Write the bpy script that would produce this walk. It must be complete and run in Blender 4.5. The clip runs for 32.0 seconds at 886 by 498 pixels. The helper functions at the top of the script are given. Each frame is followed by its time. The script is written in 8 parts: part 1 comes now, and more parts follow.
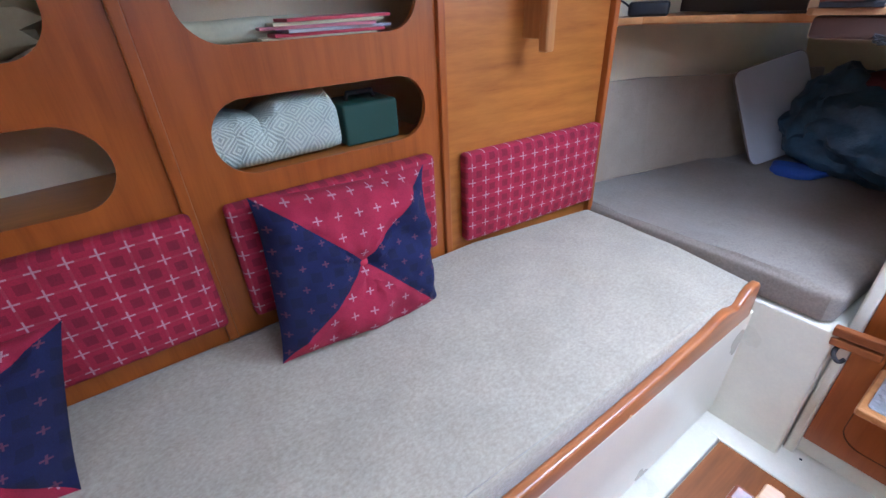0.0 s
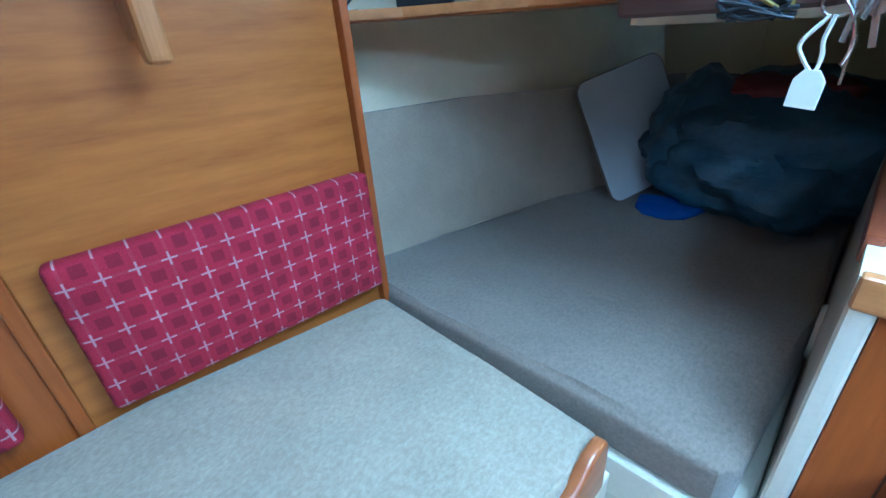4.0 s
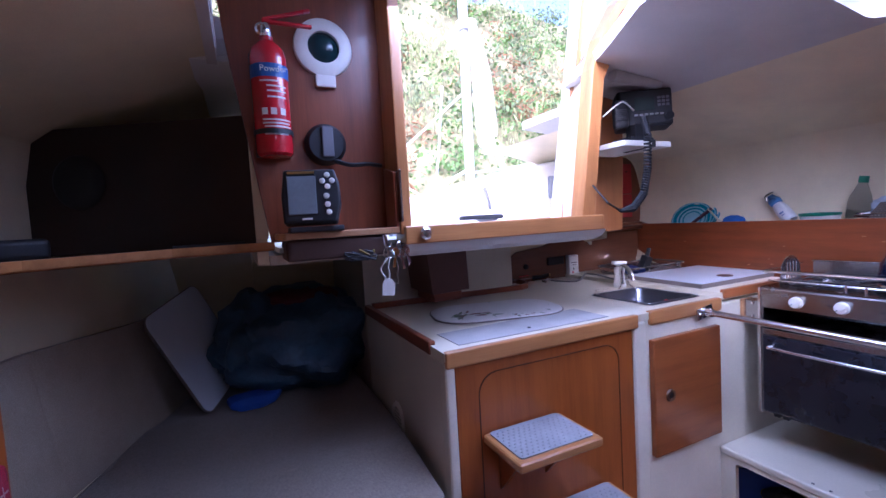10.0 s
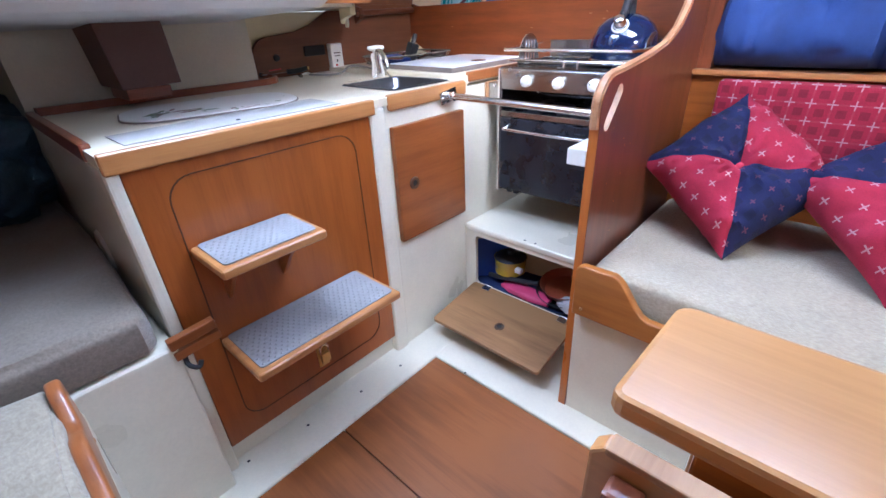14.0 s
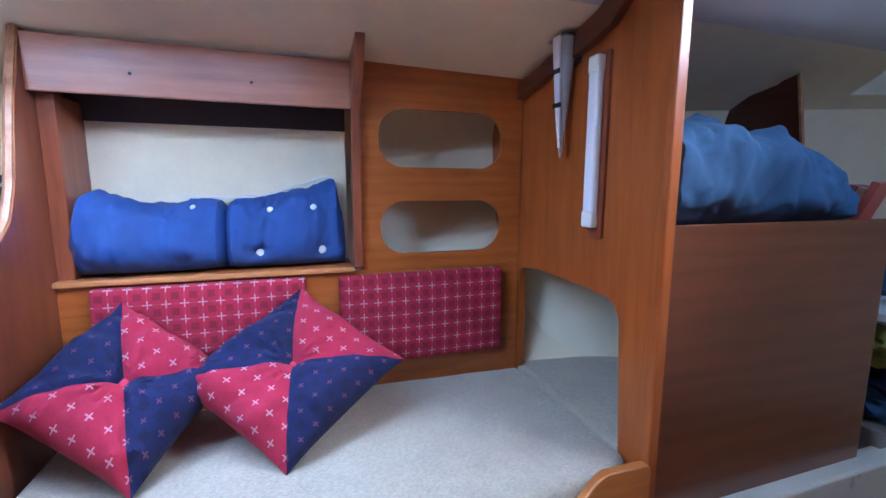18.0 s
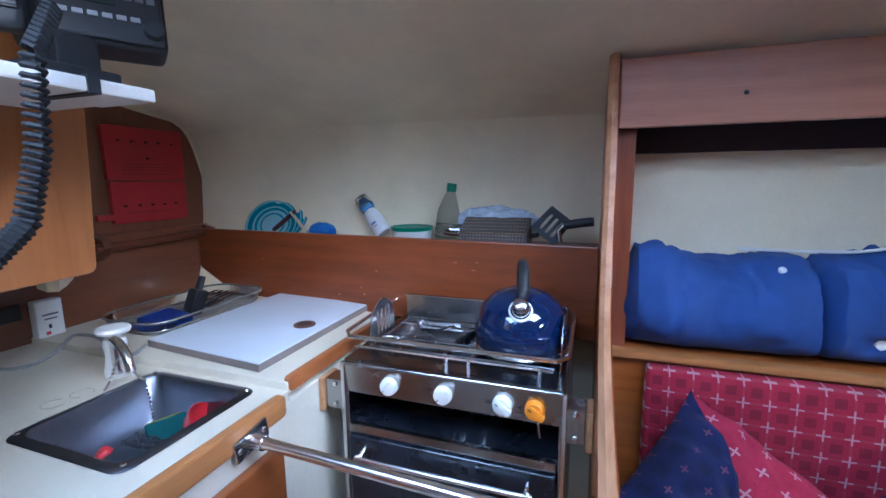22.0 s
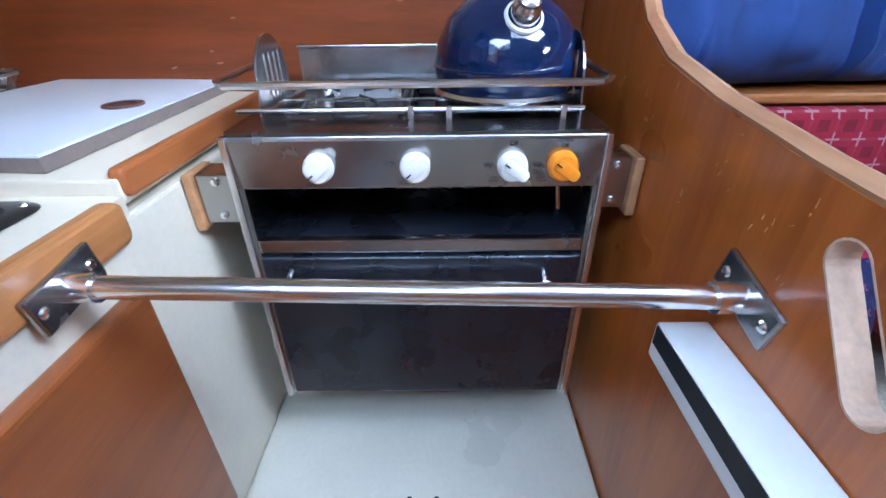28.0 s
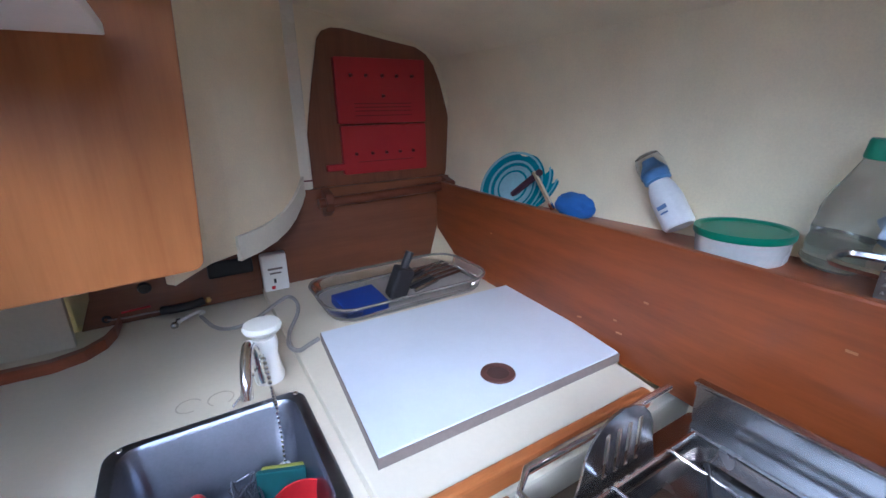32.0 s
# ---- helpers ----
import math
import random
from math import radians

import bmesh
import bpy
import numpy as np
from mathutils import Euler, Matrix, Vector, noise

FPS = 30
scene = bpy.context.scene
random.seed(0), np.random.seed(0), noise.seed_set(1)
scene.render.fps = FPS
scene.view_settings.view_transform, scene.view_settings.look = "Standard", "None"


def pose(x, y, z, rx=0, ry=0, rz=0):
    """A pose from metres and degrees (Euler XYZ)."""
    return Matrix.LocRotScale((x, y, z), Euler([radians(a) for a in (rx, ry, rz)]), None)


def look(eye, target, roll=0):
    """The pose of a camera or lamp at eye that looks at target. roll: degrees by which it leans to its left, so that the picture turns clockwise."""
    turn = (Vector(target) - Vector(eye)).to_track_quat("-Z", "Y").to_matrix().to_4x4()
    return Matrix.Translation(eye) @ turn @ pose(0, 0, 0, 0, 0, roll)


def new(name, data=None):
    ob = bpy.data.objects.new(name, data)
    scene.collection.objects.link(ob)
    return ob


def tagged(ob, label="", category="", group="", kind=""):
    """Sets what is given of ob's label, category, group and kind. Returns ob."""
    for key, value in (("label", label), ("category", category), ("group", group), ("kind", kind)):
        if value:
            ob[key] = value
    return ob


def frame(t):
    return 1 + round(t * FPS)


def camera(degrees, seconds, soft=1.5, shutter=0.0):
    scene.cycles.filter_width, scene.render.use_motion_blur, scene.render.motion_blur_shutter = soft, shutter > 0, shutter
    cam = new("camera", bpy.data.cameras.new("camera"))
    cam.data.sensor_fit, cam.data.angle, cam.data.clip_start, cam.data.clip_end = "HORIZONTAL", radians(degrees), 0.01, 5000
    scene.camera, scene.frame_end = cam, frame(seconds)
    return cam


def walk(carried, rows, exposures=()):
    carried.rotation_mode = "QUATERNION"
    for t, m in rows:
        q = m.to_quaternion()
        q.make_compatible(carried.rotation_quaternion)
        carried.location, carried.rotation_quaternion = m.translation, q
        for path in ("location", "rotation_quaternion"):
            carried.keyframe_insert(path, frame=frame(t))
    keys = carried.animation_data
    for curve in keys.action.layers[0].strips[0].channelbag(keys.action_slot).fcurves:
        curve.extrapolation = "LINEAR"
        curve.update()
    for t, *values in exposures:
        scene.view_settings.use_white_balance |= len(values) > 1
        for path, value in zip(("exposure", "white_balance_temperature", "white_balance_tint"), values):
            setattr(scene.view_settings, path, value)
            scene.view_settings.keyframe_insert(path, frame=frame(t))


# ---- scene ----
cam = camera(91.5, 32.0)
PATH = [
    (0, (0.113, 0.061, 1.379), (-1.314, 1.044, 0.38), -2.7),
    (0.5, (0.089, 0.115, 1.338), (-1.224, 1.3, 0.406), -2.5),
    (1, (0.074, 0.195, 1.297), (-1.213, 1.422, 0.382), -3.2),
    (1.5, (0.08, 0.302, 1.274), (-1.206, 1.535, 0.365), -3.9),
    (2, (0.103, 0.419, 1.266), (-1.19, 1.65, 0.366), -4.3),
    (2.5, (0.142, 0.539, 1.254), (-1.179, 1.75, 0.366), -5.1),
    (4.5, (-0.097, 0.99, 1.273), (-1.368, 2.22, 0.34), -4.2),
    (5, (-0.134, 1.058, 1.298), (-1.412, 2.326, 0.426), -4.0),
    (5.5, (-0.178, 1.081, 1.365), (-1.372, 2.523, 0.664), -3.1),
    (6, (-0.241, 1.062, 1.415), (-0.975, 2.788, 0.724), -3.2),
    (6.5, (-0.238, 1.01, 1.443), (-0.458, 2.901, 0.83), -3.0),
    (7, (-0.242, 0.895, 1.43), (-0.121, 2.815, 0.885), -2.7),
    (7.5, (-0.288, 0.786, 1.36), (-0.047, 2.701, 0.836), -3.3),
    (8, (-0.375, 0.684, 1.381), (0.014, 2.593, 0.929), -3.5),
    (8.5, (-0.452, 0.605, 1.37), (0.193, 2.467, 1.031), -3.0),
    (9, (-0.493, 0.543, 1.373), (0.294, 2.369, 1.154), -2.9),
    (9.5, (-0.489, 0.506, 1.352), (0.325, 2.327, 1.209), -3.2),
    (10, (-0.454, 0.489, 1.326), (0.383, 2.302, 1.204), -3.4),
    (10.5, (-0.409, 0.47, 1.311), (0.529, 2.228, 1.135), -3.4),
    (11, (-0.348, 0.456, 1.274), (0.684, 2.139, 0.955), -3.3),
    (11.5, (-0.279, 0.446, 1.227), (0.818, 2.045, 0.734), -3.2),
    (12, (-0.23, 0.457, 1.186), (0.895, 1.958, 0.492), -3.0),
    (12.5, (-0.201, 0.461, 1.172), (0.923, 1.877, 0.317), -3.1),
    (13, (-0.184, 0.462, 1.17), (0.944, 1.826, 0.239), -3.1),
    (13.5, (-0.17, 0.455, 1.181), (0.996, 1.767, 0.222), -3.1),
    (15.5, (-0.037, 0.338, 1.209), (1.752, 0.835, 0.466), -1.2),
    (16, (0.012, 0.285, 1.195), (1.894, 0.449, 0.539), -0.3),
    (16.5, (0.04, 0.216, 1.188), (1.944, 0.069, 0.593), -0.1),
    (17, (0.06, 0.177, 1.2), (1.94, -0.234, 0.656), 0.2),
    (17.5, (0.058, 0.158, 1.225), (1.931, -0.374, 0.771), -0.0),
    (18, (0.048, 0.181, 1.282), (1.925, -0.449, 0.998), 0.2),
    (18.5, (0.048, 0.204, 1.313), (1.935, -0.45, 1.204), -0.0),
    (19, (0.057, 0.241, 1.333), (1.959, -0.376, 1.336), -0.1),
    (19.5, (0.069, 0.303, 1.345), (2.041, -0.034, 1.369), 0.0),
    (20, (0.057, 0.384, 1.355), (2.057, 0.388, 1.383), 0.1),
    (20.5, (0.09, 0.513, 1.369), (2.069, 0.798, 1.36), -0.3),
    (21, (0.208, 0.715, 1.356), (2.155, 1.167, 1.309), -0.5),
    (21.5, (0.354, 0.816, 1.392), (2.257, 1.408, 1.225), -0.6),
    (22, (0.458, 0.909, 1.427), (2.321, 1.564, 1.109), -0.6),
    (22.5, (0.586, 1.028, 1.414), (2.407, 1.731, 0.977), -0.5),
    (23, (0.715, 1.122, 1.36), (2.546, 1.722, 0.823), -0.0),
    (23.5, (0.823, 1.132, 1.291), (2.702, 1.467, 0.692), -0.3),
    (24, (0.872, 1.159, 1.259), (2.768, 1.215, 0.625), 0.3),
    (24.5, (0.865, 1.168, 1.215), (2.762, 1.12, 0.583), 0.8),
    (25, (0.856, 1.179, 1.157), (2.736, 1.075, 0.481), 0.4),
    (25.5, (0.849, 1.181, 1.141), (2.633, 1.082, 0.243), -0.1),
    (27.5, (0.751, 1.183, 1.064), (2.467, 1.066, 0.044), -0.7),
    (28, (0.723, 1.155, 1.172), (2.443, 1.171, 0.151), -0.8),
    (28.5, (0.731, 1.145, 1.263), (2.436, 1.349, 0.239), -0.7),
    (29, (0.758, 1.134, 1.34), (2.401, 1.602, 0.298), -1.1),
    (29.5, (0.816, 1.121, 1.375), (2.371, 1.828, 0.335), -0.7),
    (30, (0.898, 1.131, 1.396), (2.306, 2.103, 0.361), -0.5),
    (30.5, (0.957, 1.154, 1.418), (2.213, 2.338, 0.408), -0.7),
    (31, (0.999, 1.147, 1.433), (2.141, 2.526, 0.542), -1.2),
    (31.5, (1.022, 1.151, 1.452), (2.09, 2.682, 0.733), -1.4),
    (32, (1.028, 1.159, 1.461), (2.003, 2.798, 0.857), -1.3),
]
EXPOSURES = [
    (0, 3.72, 5400, 18), (1, 3.47, 5550, 11), (2, 3.40, 5850, 25), (2.5, 3.56, 5750, 19), (4.5, 3.60, 3600, -16), (5, 3.72, 3250, -20), (5.5, 3.65, 3150, -24), (6, 3.74, 3120, -24),
    (6.5, 2.70, 4500, 10), (7, 1.47, 5200, 43), (8, 2.03, 5180, 46), (9, 2.13, 4950, 42), (10, 2.18, 4900, 40), (11, 1.93, 5050, 42), (12, 2.40, 5450, 36), (13, 2.88, 5400, 18),
    (15.5, 3.48, 5300, 16), (16, 3.25, 4950, 14), (17, 3.48, 4650, 6), (18, 3.36, 4650, 14), (19, 2.48, 4400, 25), (20, 2.42, 4150, 22), (21, 1.52, 4200, 23), (22, 2.48, 4650, 11),
    (23, 2.76, 5450, 18), (24, 2.96, 4900, 10), (25, 2.76, 4720, 10), (28, 2.76, 5000, 10), (29, 2.32, 4960, 18), (30, 2.38, 4850, 14), (31, 2.48, 4950, 14), (32, 2.75, 4980, 14),
]
walk(cam, [(t, look(eye, target, roll)) for t, eye, target, roll in PATH], EXPOSURES)

# ---- light ----
world = bpy.data.worlds.new("sky")
scene.world = world
world.use_nodes = True
wn = world.node_tree
sky = wn.nodes.new("ShaderNodeTexSky")
sky.sky_type, sky.sun_disc, sky.sun_elevation, sky.sun_rotation = "NISHITA", False, radians(29.7), radians(214.8)
sky.air_density, sky.dust_density = 1.0, 4.0
wn.links.new(sky.outputs[0], wn.nodes["Background"].inputs[0])
wn.nodes["Background"].inputs[1].default_value = 0.15
sun = new("sun", bpy.data.lights.new("sun", "SUN"))
sun.data.energy, sun.data.angle, sun.data.color = 1.15, radians(40), (0.98, 0.985, 1.0)
sun.matrix_world = look((0, 0, 0), (0.5, 0.72, -0.5))


def sky_lamp(name, eye, target, sx, sy, watts, colour=(0.74, 0.87, 1.0)):
    """An area lamp in a window's opening that stands for the sky's light."""
    lamp = new(name, bpy.data.lights.new(name, "AREA"))
    lamp.data.shape, lamp.data.size, lamp.data.size_y = "RECTANGLE", sx, sy
    lamp.data.energy, lamp.data.color = watts, colour
    lamp.matrix_world = look(eye, target)
    return lamp


sky_lamp("roof_window_light", (0.82, 0.59, 1.905), (0.80, 0.59, 0.0), 1.24, 0.78, 3.1)
sky_lamp("sliding_hatch_light", (0.27, 1.40, 1.97), (0.36, 1.15, 0.75), 0.56, 0.6, 3.0)
sky_lamp("forward_hatch_light", (0.05, -1.45, 2.10), (0.70, -1.10, 0.2), 0.46, 0.46, 0.45)


# ---- materials ----
def nodes_of(name):
    m = bpy.data.materials.new(name)
    m.use_nodes = True
    return m, m.node_tree.nodes, m.node_tree.links, m.node_tree.nodes["Principled BSDF"]


def ramp(n, stops):
    r = n.new("ShaderNodeValToRGB")
    e = r.color_ramp.elements
    while len(e) < len(stops):
        e.new(0.5)
    for k, (p, c) in enumerate(stops):
        e[k].position, e[k].color = p, (*c, 1)
    return r


def texture(n, l, scale, detail=4.0, stretch=(1, 1, 1), rough=0.6, coord="Object"):
    c, mp, t = n.new("ShaderNodeTexCoord"), n.new("ShaderNodeMapping"), n.new("ShaderNodeTexNoise")
    mp.inputs["Scale"].default_value = stretch
    t.inputs["Scale"].default_value, t.inputs["Detail"].default_value, t.inputs["Roughness"].default_value = scale, detail, rough
    l.new(c.outputs[coord], mp.inputs[0])
    l.new(mp.outputs[0], t.inputs[0])
    return t


def relief(n, l, b, source, strength, distance):
    bp = n.new("ShaderNodeBump")
    bp.inputs["Strength"].default_value, bp.inputs["Distance"].default_value = strength, distance
    l.new(source, bp.inputs["Height"])
    l.new(bp.outputs[0], b.inputs["Normal"])


def plain(name, base, rough=0.5, metal=0.0, vary=0.15, scale=6.0, bump=0.0, grain=120.0, dist=0.002, coat=0.0, rough_vary=0.1):
    """A plain painted, moulded or metal surface, with stains at two scales and fine relief."""
    m, n, l, b = nodes_of(name)
    big, fine = texture(n, l, scale), texture(n, l, grain, 3.0)
    mix = n.new("ShaderNodeMath")
    mix.operation = "MULTIPLY_ADD"
    l.new(fine.outputs[0], mix.inputs[0])
    mix.inputs[1].default_value = 0.35
    l.new(big.outputs[0], mix.inputs[2])
    lo, hi = tuple(v * (1 - vary) for v in base), tuple(min(v * (1 + vary), 1) for v in base)
    r = ramp(n, [(0.45, lo), (0.9, hi)])
    l.new(mix.outputs[0], r.inputs[0])
    l.new(r.outputs[0], b.inputs["Base Color"])
    rr = n.new("ShaderNodeMapRange")
    rr.inputs[3].default_value, rr.inputs[4].default_value = max(rough - rough_vary, 0.03), min(rough + rough_vary, 1)
    l.new(big.outputs[0], rr.inputs[0])
    l.new(rr.outputs[0], b.inputs["Roughness"])
    b.inputs["Metallic"].default_value = metal
    b.inputs["Coat Weight"].default_value = coat
    if bump:
        relief(n, l, b, fine.outputs[0], bump, dist)
    return m


def wood(name, light, dark, axis=1, rough=0.3, coat=0.4, scale=1.0, figure=0.12):
    """Varnished timber: long grain along an axis, pores and a blotchy old finish."""
    m, n, l, b = nodes_of(name)
    st = [9 * scale] * 3
    st[axis] = 0.9 * scale
    grain = texture(n, l, 3.0, 6.0, st, 0.65)
    st2 = [110 * scale] * 3
    st2[axis] = 4.0 * scale
    pores = texture(n, l, 2.0, 3.0, st2)
    blotch = texture(n, l, 2.2, 3.0)
    mix = n.new("ShaderNodeMath")
    mix.operation = "MULTIPLY_ADD"
    l.new(pores.outputs[0], mix.inputs[0])
    mix.inputs[1].default_value = 0.3
    wv, wc, wm = n.new("ShaderNodeTexWave"), n.new("ShaderNodeTexCoord"), n.new("ShaderNodeMapping")
    ws = [5.0 * scale] * 3
    ws[axis] = 0.55 * scale
    wm.inputs["Scale"].default_value = ws
    l.new(wc.outputs["Object"], wm.inputs[0])
    l.new(wm.outputs[0], wv.inputs[0])
    wv.wave_type, wv.wave_profile = "RINGS", "SIN"
    wv.inputs["Scale"].default_value, wv.inputs["Distortion"].default_value, wv.inputs["Detail"].default_value = 1.6, 5.0, 2.0
    fig = n.new("ShaderNodeMath")
    fig.operation = "MULTIPLY_ADD"
    fig.inputs[1].default_value = figure
    l.new(wv.outputs[1], fig.inputs[0])
    l.new(grain.outputs[0], fig.inputs[2])
    l.new(fig.outputs[0], mix.inputs[2])
    mid = tuple((p + q) / 2 for p, q in zip(light, dark))
    r = ramp(n, [(0.42, dark), (0.62, mid), (0.85, light)])
    l.new(mix.outputs[0], r.inputs[0])
    hs = n.new("ShaderNodeHueSaturation")
    mr = n.new("ShaderNodeMapRange")
    mr.inputs[3].default_value, mr.inputs[4].default_value = 0.72, 1.25
    l.new(blotch.outputs[0], mr.inputs[0])
    l.new(mr.outputs[0], hs.inputs["Value"])
    l.new(r.outputs[0], hs.inputs["Color"])
    l.new(hs.outputs[0], b.inputs["Base Color"])
    rr = n.new("ShaderNodeMapRange")
    rr.inputs[3].default_value, rr.inputs[4].default_value = rough - 0.08, rough + 0.15
    l.new(blotch.outputs[0], rr.inputs[0])
    l.new(rr.outputs[0], b.inputs["Roughness"])
    b.inputs["Coat Weight"].default_value, b.inputs["Coat Roughness"].default_value = coat, 0.18
    relief(n, l, b, mix.outputs[0], 0.12, 0.001)
    return m


def tweed(name, lo, hi, scale=420.0, dist=0.003, sheen=0.3):
    """Woven upholstery with flecked yarn and worn patches."""
    m, n, l, b = nodes_of(name)
    fleck, worn = texture(n, l, scale, 5.0, (1, 0.6, 1), 0.72), texture(n, l, 7.0, 4.0)
    r = ramp(n, [(0.35, lo), (0.68, hi)])
    l.new(fleck.outputs[0], r.inputs[0])
    hs = n.new("ShaderNodeHueSaturation")
    mr = n.new("ShaderNodeMapRange")
    mr.inputs[3].default_value, mr.inputs[4].default_value = 0.8, 1.2
    l.new(worn.outputs[0], mr.inputs[0])
    l.new(mr.outputs[0], hs.inputs["Value"])
    l.new(r.outputs[0], hs.inputs["Color"])
    l.new(hs.outputs[0], b.inputs["Base Color"])
    b.inputs["Roughness"].default_value = 0.95
    b.inputs["Sheen Weight"].default_value = sheen
    relief(n, l, b, fleck.outputs[0], 0.5, dist)
    return m


def crossed(name, ground, patch, mark, pitch, arm, patches=True):
    """Printed cloth: small crosses on a grid of the cloth's own u and v (in metres), with darker squares between them."""
    m, n, l, b = nodes_of(name)
    uv, sep = n.new("ShaderNodeTexCoord"), n.new("ShaderNodeSeparateXYZ")
    l.new(uv.outputs["UV"], sep.inputs[0])

    def op(kind, *args):
        k = n.new("ShaderNodeMath")
        k.operation = kind
        for j, a in enumerate(args):
            if isinstance(a, (int, float)):
                k.inputs[j].default_value = a
            else:
                l.new(a, k.inputs[j])
        return k.outputs[0]

    def cell(source, shift):
        return op("ABSOLUTE", op("SUBTRACT", op("FRACT", op("ADD", op("DIVIDE", source, pitch), shift)), 0.5))

    a, c = cell(sep.outputs[0], 0.0), cell(sep.outputs[1], 0.0)
    bar1 = op("MULTIPLY", op("LESS_THAN", a, arm), op("LESS_THAN", c, 0.034))
    bar2 = op("MULTIPLY", op("LESS_THAN", c, arm), op("LESS_THAN", a, 0.034))
    line = op("MULTIPLY", op("MAXIMUM", op("LESS_THAN", c, 0.05), op("LESS_THAN", a, 0.05)), 0.07 if patches and mark[0] > 0.5 else 0.0)
    cross = op("MAXIMUM", op("MAXIMUM", bar1, bar2), line)
    d, e = cell(sep.outputs[0], 0.5), cell(sep.outputs[1], 0.5)
    square = op("MULTIPLY", op("LESS_THAN", d, 0.22), op("LESS_THAN", e, 0.22))
    weave = texture(n, l, 500.0, 2.0)
    worn = texture(n, l, 7.0, 3.0)
    m1, m2 = n.new("ShaderNodeMix"), n.new("ShaderNodeMix")
    m1.data_type = m2.data_type = "RGBA"
    m1.inputs[6].default_value, m1.inputs[7].default_value, m2.inputs[7].default_value = (*ground, 1), (*patch, 1), (*mark, 1)
    l.new(op("MULTIPLY", square, 0.75 if patches else 0.35), m1.inputs[0])
    l.new(m1.outputs[2], m2.inputs[6])
    l.new(op("MULTIPLY", cross, 0.7), m2.inputs[0])
    hs = n.new("ShaderNodeHueSaturation")
    l.new(op("ADD", op("MULTIPLY", weave.outputs[0], 0.7), op("MULTIPLY", worn.outputs[0], 0.6)), hs.inputs["Value"])
    hs_in = hs.inputs["Color"]
    l.new(m2.outputs[2], hs_in)
    l.new(hs.outputs[0], b.inputs["Base Color"])
    b.inputs["Roughness"].default_value = 0.9
    b.inputs["Sheen Weight"].default_value = 0.0
    relief(n, l, b, weave.outputs[0], 0.4, 0.002)
    return m


def diamonds(name, dark, light, pitch, rings):
    """Woven cloth with nested diamonds in two yarns."""
    m, n, l, b = nodes_of(name)
    at, sep = n.new("ShaderNodeTexCoord"), n.new("ShaderNodeSeparateXYZ")
    l.new(at.outputs["Object"], sep.inputs[0])

    def op(kind, *args):
        k = n.new("ShaderNodeMath")
        k.operation = kind
        for j, a in enumerate(args):
            if isinstance(a, (int, float)):
                k.inputs[j].default_value = a
            else:
                l.new(a, k.inputs[j])
        return k.outputs[0]

    def cell(source):
        return op("ABSOLUTE", op("SUBTRACT", op("FRACT", op("DIVIDE", source, pitch)), 0.5))

    weave, worn = texture(n, l, 260.0, 2.0), texture(n, l, 9.0, 3.0)
    slope = op("SUBTRACT", sep.outputs[2], sep.outputs[0])
    wavy = op("ADD", sep.outputs[1], op("MULTIPLY", worn.outputs[0], 0.02))
    band = op("ADD", cell(wavy), cell(slope))
    line = op("SINE", op("MULTIPLY", band, 6.283 * rings))
    yarn = op("ADD", op("MULTIPLY", line, 0.45), op("MULTIPLY", weave.outputs[0], 0.9))
    r = ramp(n, [(0.25, dark), (0.62, light)])
    l.new(yarn, r.inputs[0])
    hs = n.new("ShaderNodeHueSaturation")
    l.new(op("ADD", op("MULTIPLY", worn.outputs[0], 0.5), 0.72), hs.inputs["Value"])
    l.new(r.outputs[0], hs.inputs["Color"])
    l.new(hs.outputs[0], b.inputs["Base Color"])
    b.inputs["Roughness"].default_value = 0.95
    relief(n, l, b, yarn, 0.5, 0.003)
    return m


def glassy(name, colour, rough=0.05, ior=1.45):
    m, n, l, b = nodes_of(name)
    b.inputs["Base Color"].default_value = (*colour, 1)
    b.inputs["Roughness"].default_value, b.inputs["IOR"].default_value = rough, ior
    b.inputs["Transmission Weight"].default_value = 1.0
    return m


TEAK_Y = wood("teak_fore_and_aft", (0.43, 0.150, 0.026), (0.28, 0.085, 0.013), 1, 0.30, 0.22, figure=0.09)
TEAK_PORT = wood("red_teak_fore_and_aft", (0.42, 0.122, 0.019), (0.27, 0.069, 0.009), 1, 0.30, 0.22, figure=0.09)
TEAK_X = wood("teak_athwart", (0.30, 0.088, 0.021), (0.195, 0.052, 0.012), 0, 0.30, 0.22)
TEAK_Z = wood("teak_upright", (0.36, 0.094, 0.014), (0.23, 0.054, 0.007), 2, 0.30, 0.22)
TRIM_X = wood("trim_oak_athwart", (0.50, 0.22, 0.07), (0.33, 0.125, 0.035), 0)
TRIM_Y = wood("trim_oak_fore_and_aft", (0.50, 0.22, 0.07), (0.33, 0.125, 0.035), 1)
TRIM_Z = wood("trim_oak_upright", (0.50, 0.22, 0.07), (0.33, 0.125, 0.035), 2)
MAHOG_Y = wood("mahogany_fore_and_aft", (0.26, 0.07, 0.026), (0.13, 0.032, 0.013), 1, 0.32, 0.32)
MAHOG_X = wood("mahogany_athwart", (0.26, 0.07, 0.026), (0.13, 0.032, 0.013), 0, 0.32, 0.32)
MAHOG_Z = wood("mahogany_upright", (0.26, 0.07, 0.026), (0.13, 0.032, 0.013), 2, 0.32, 0.32)
BROWN_X = wood("brown_mahogany_athwart", (0.19, 0.068, 0.028), (0.115, 0.038, 0.016), 0, 0.34, 0.25)
BROWN_Z = wood("brown_mahogany_upright", (0.19, 0.068, 0.028), (0.115, 0.038, 0.016), 2, 0.34, 0.25)
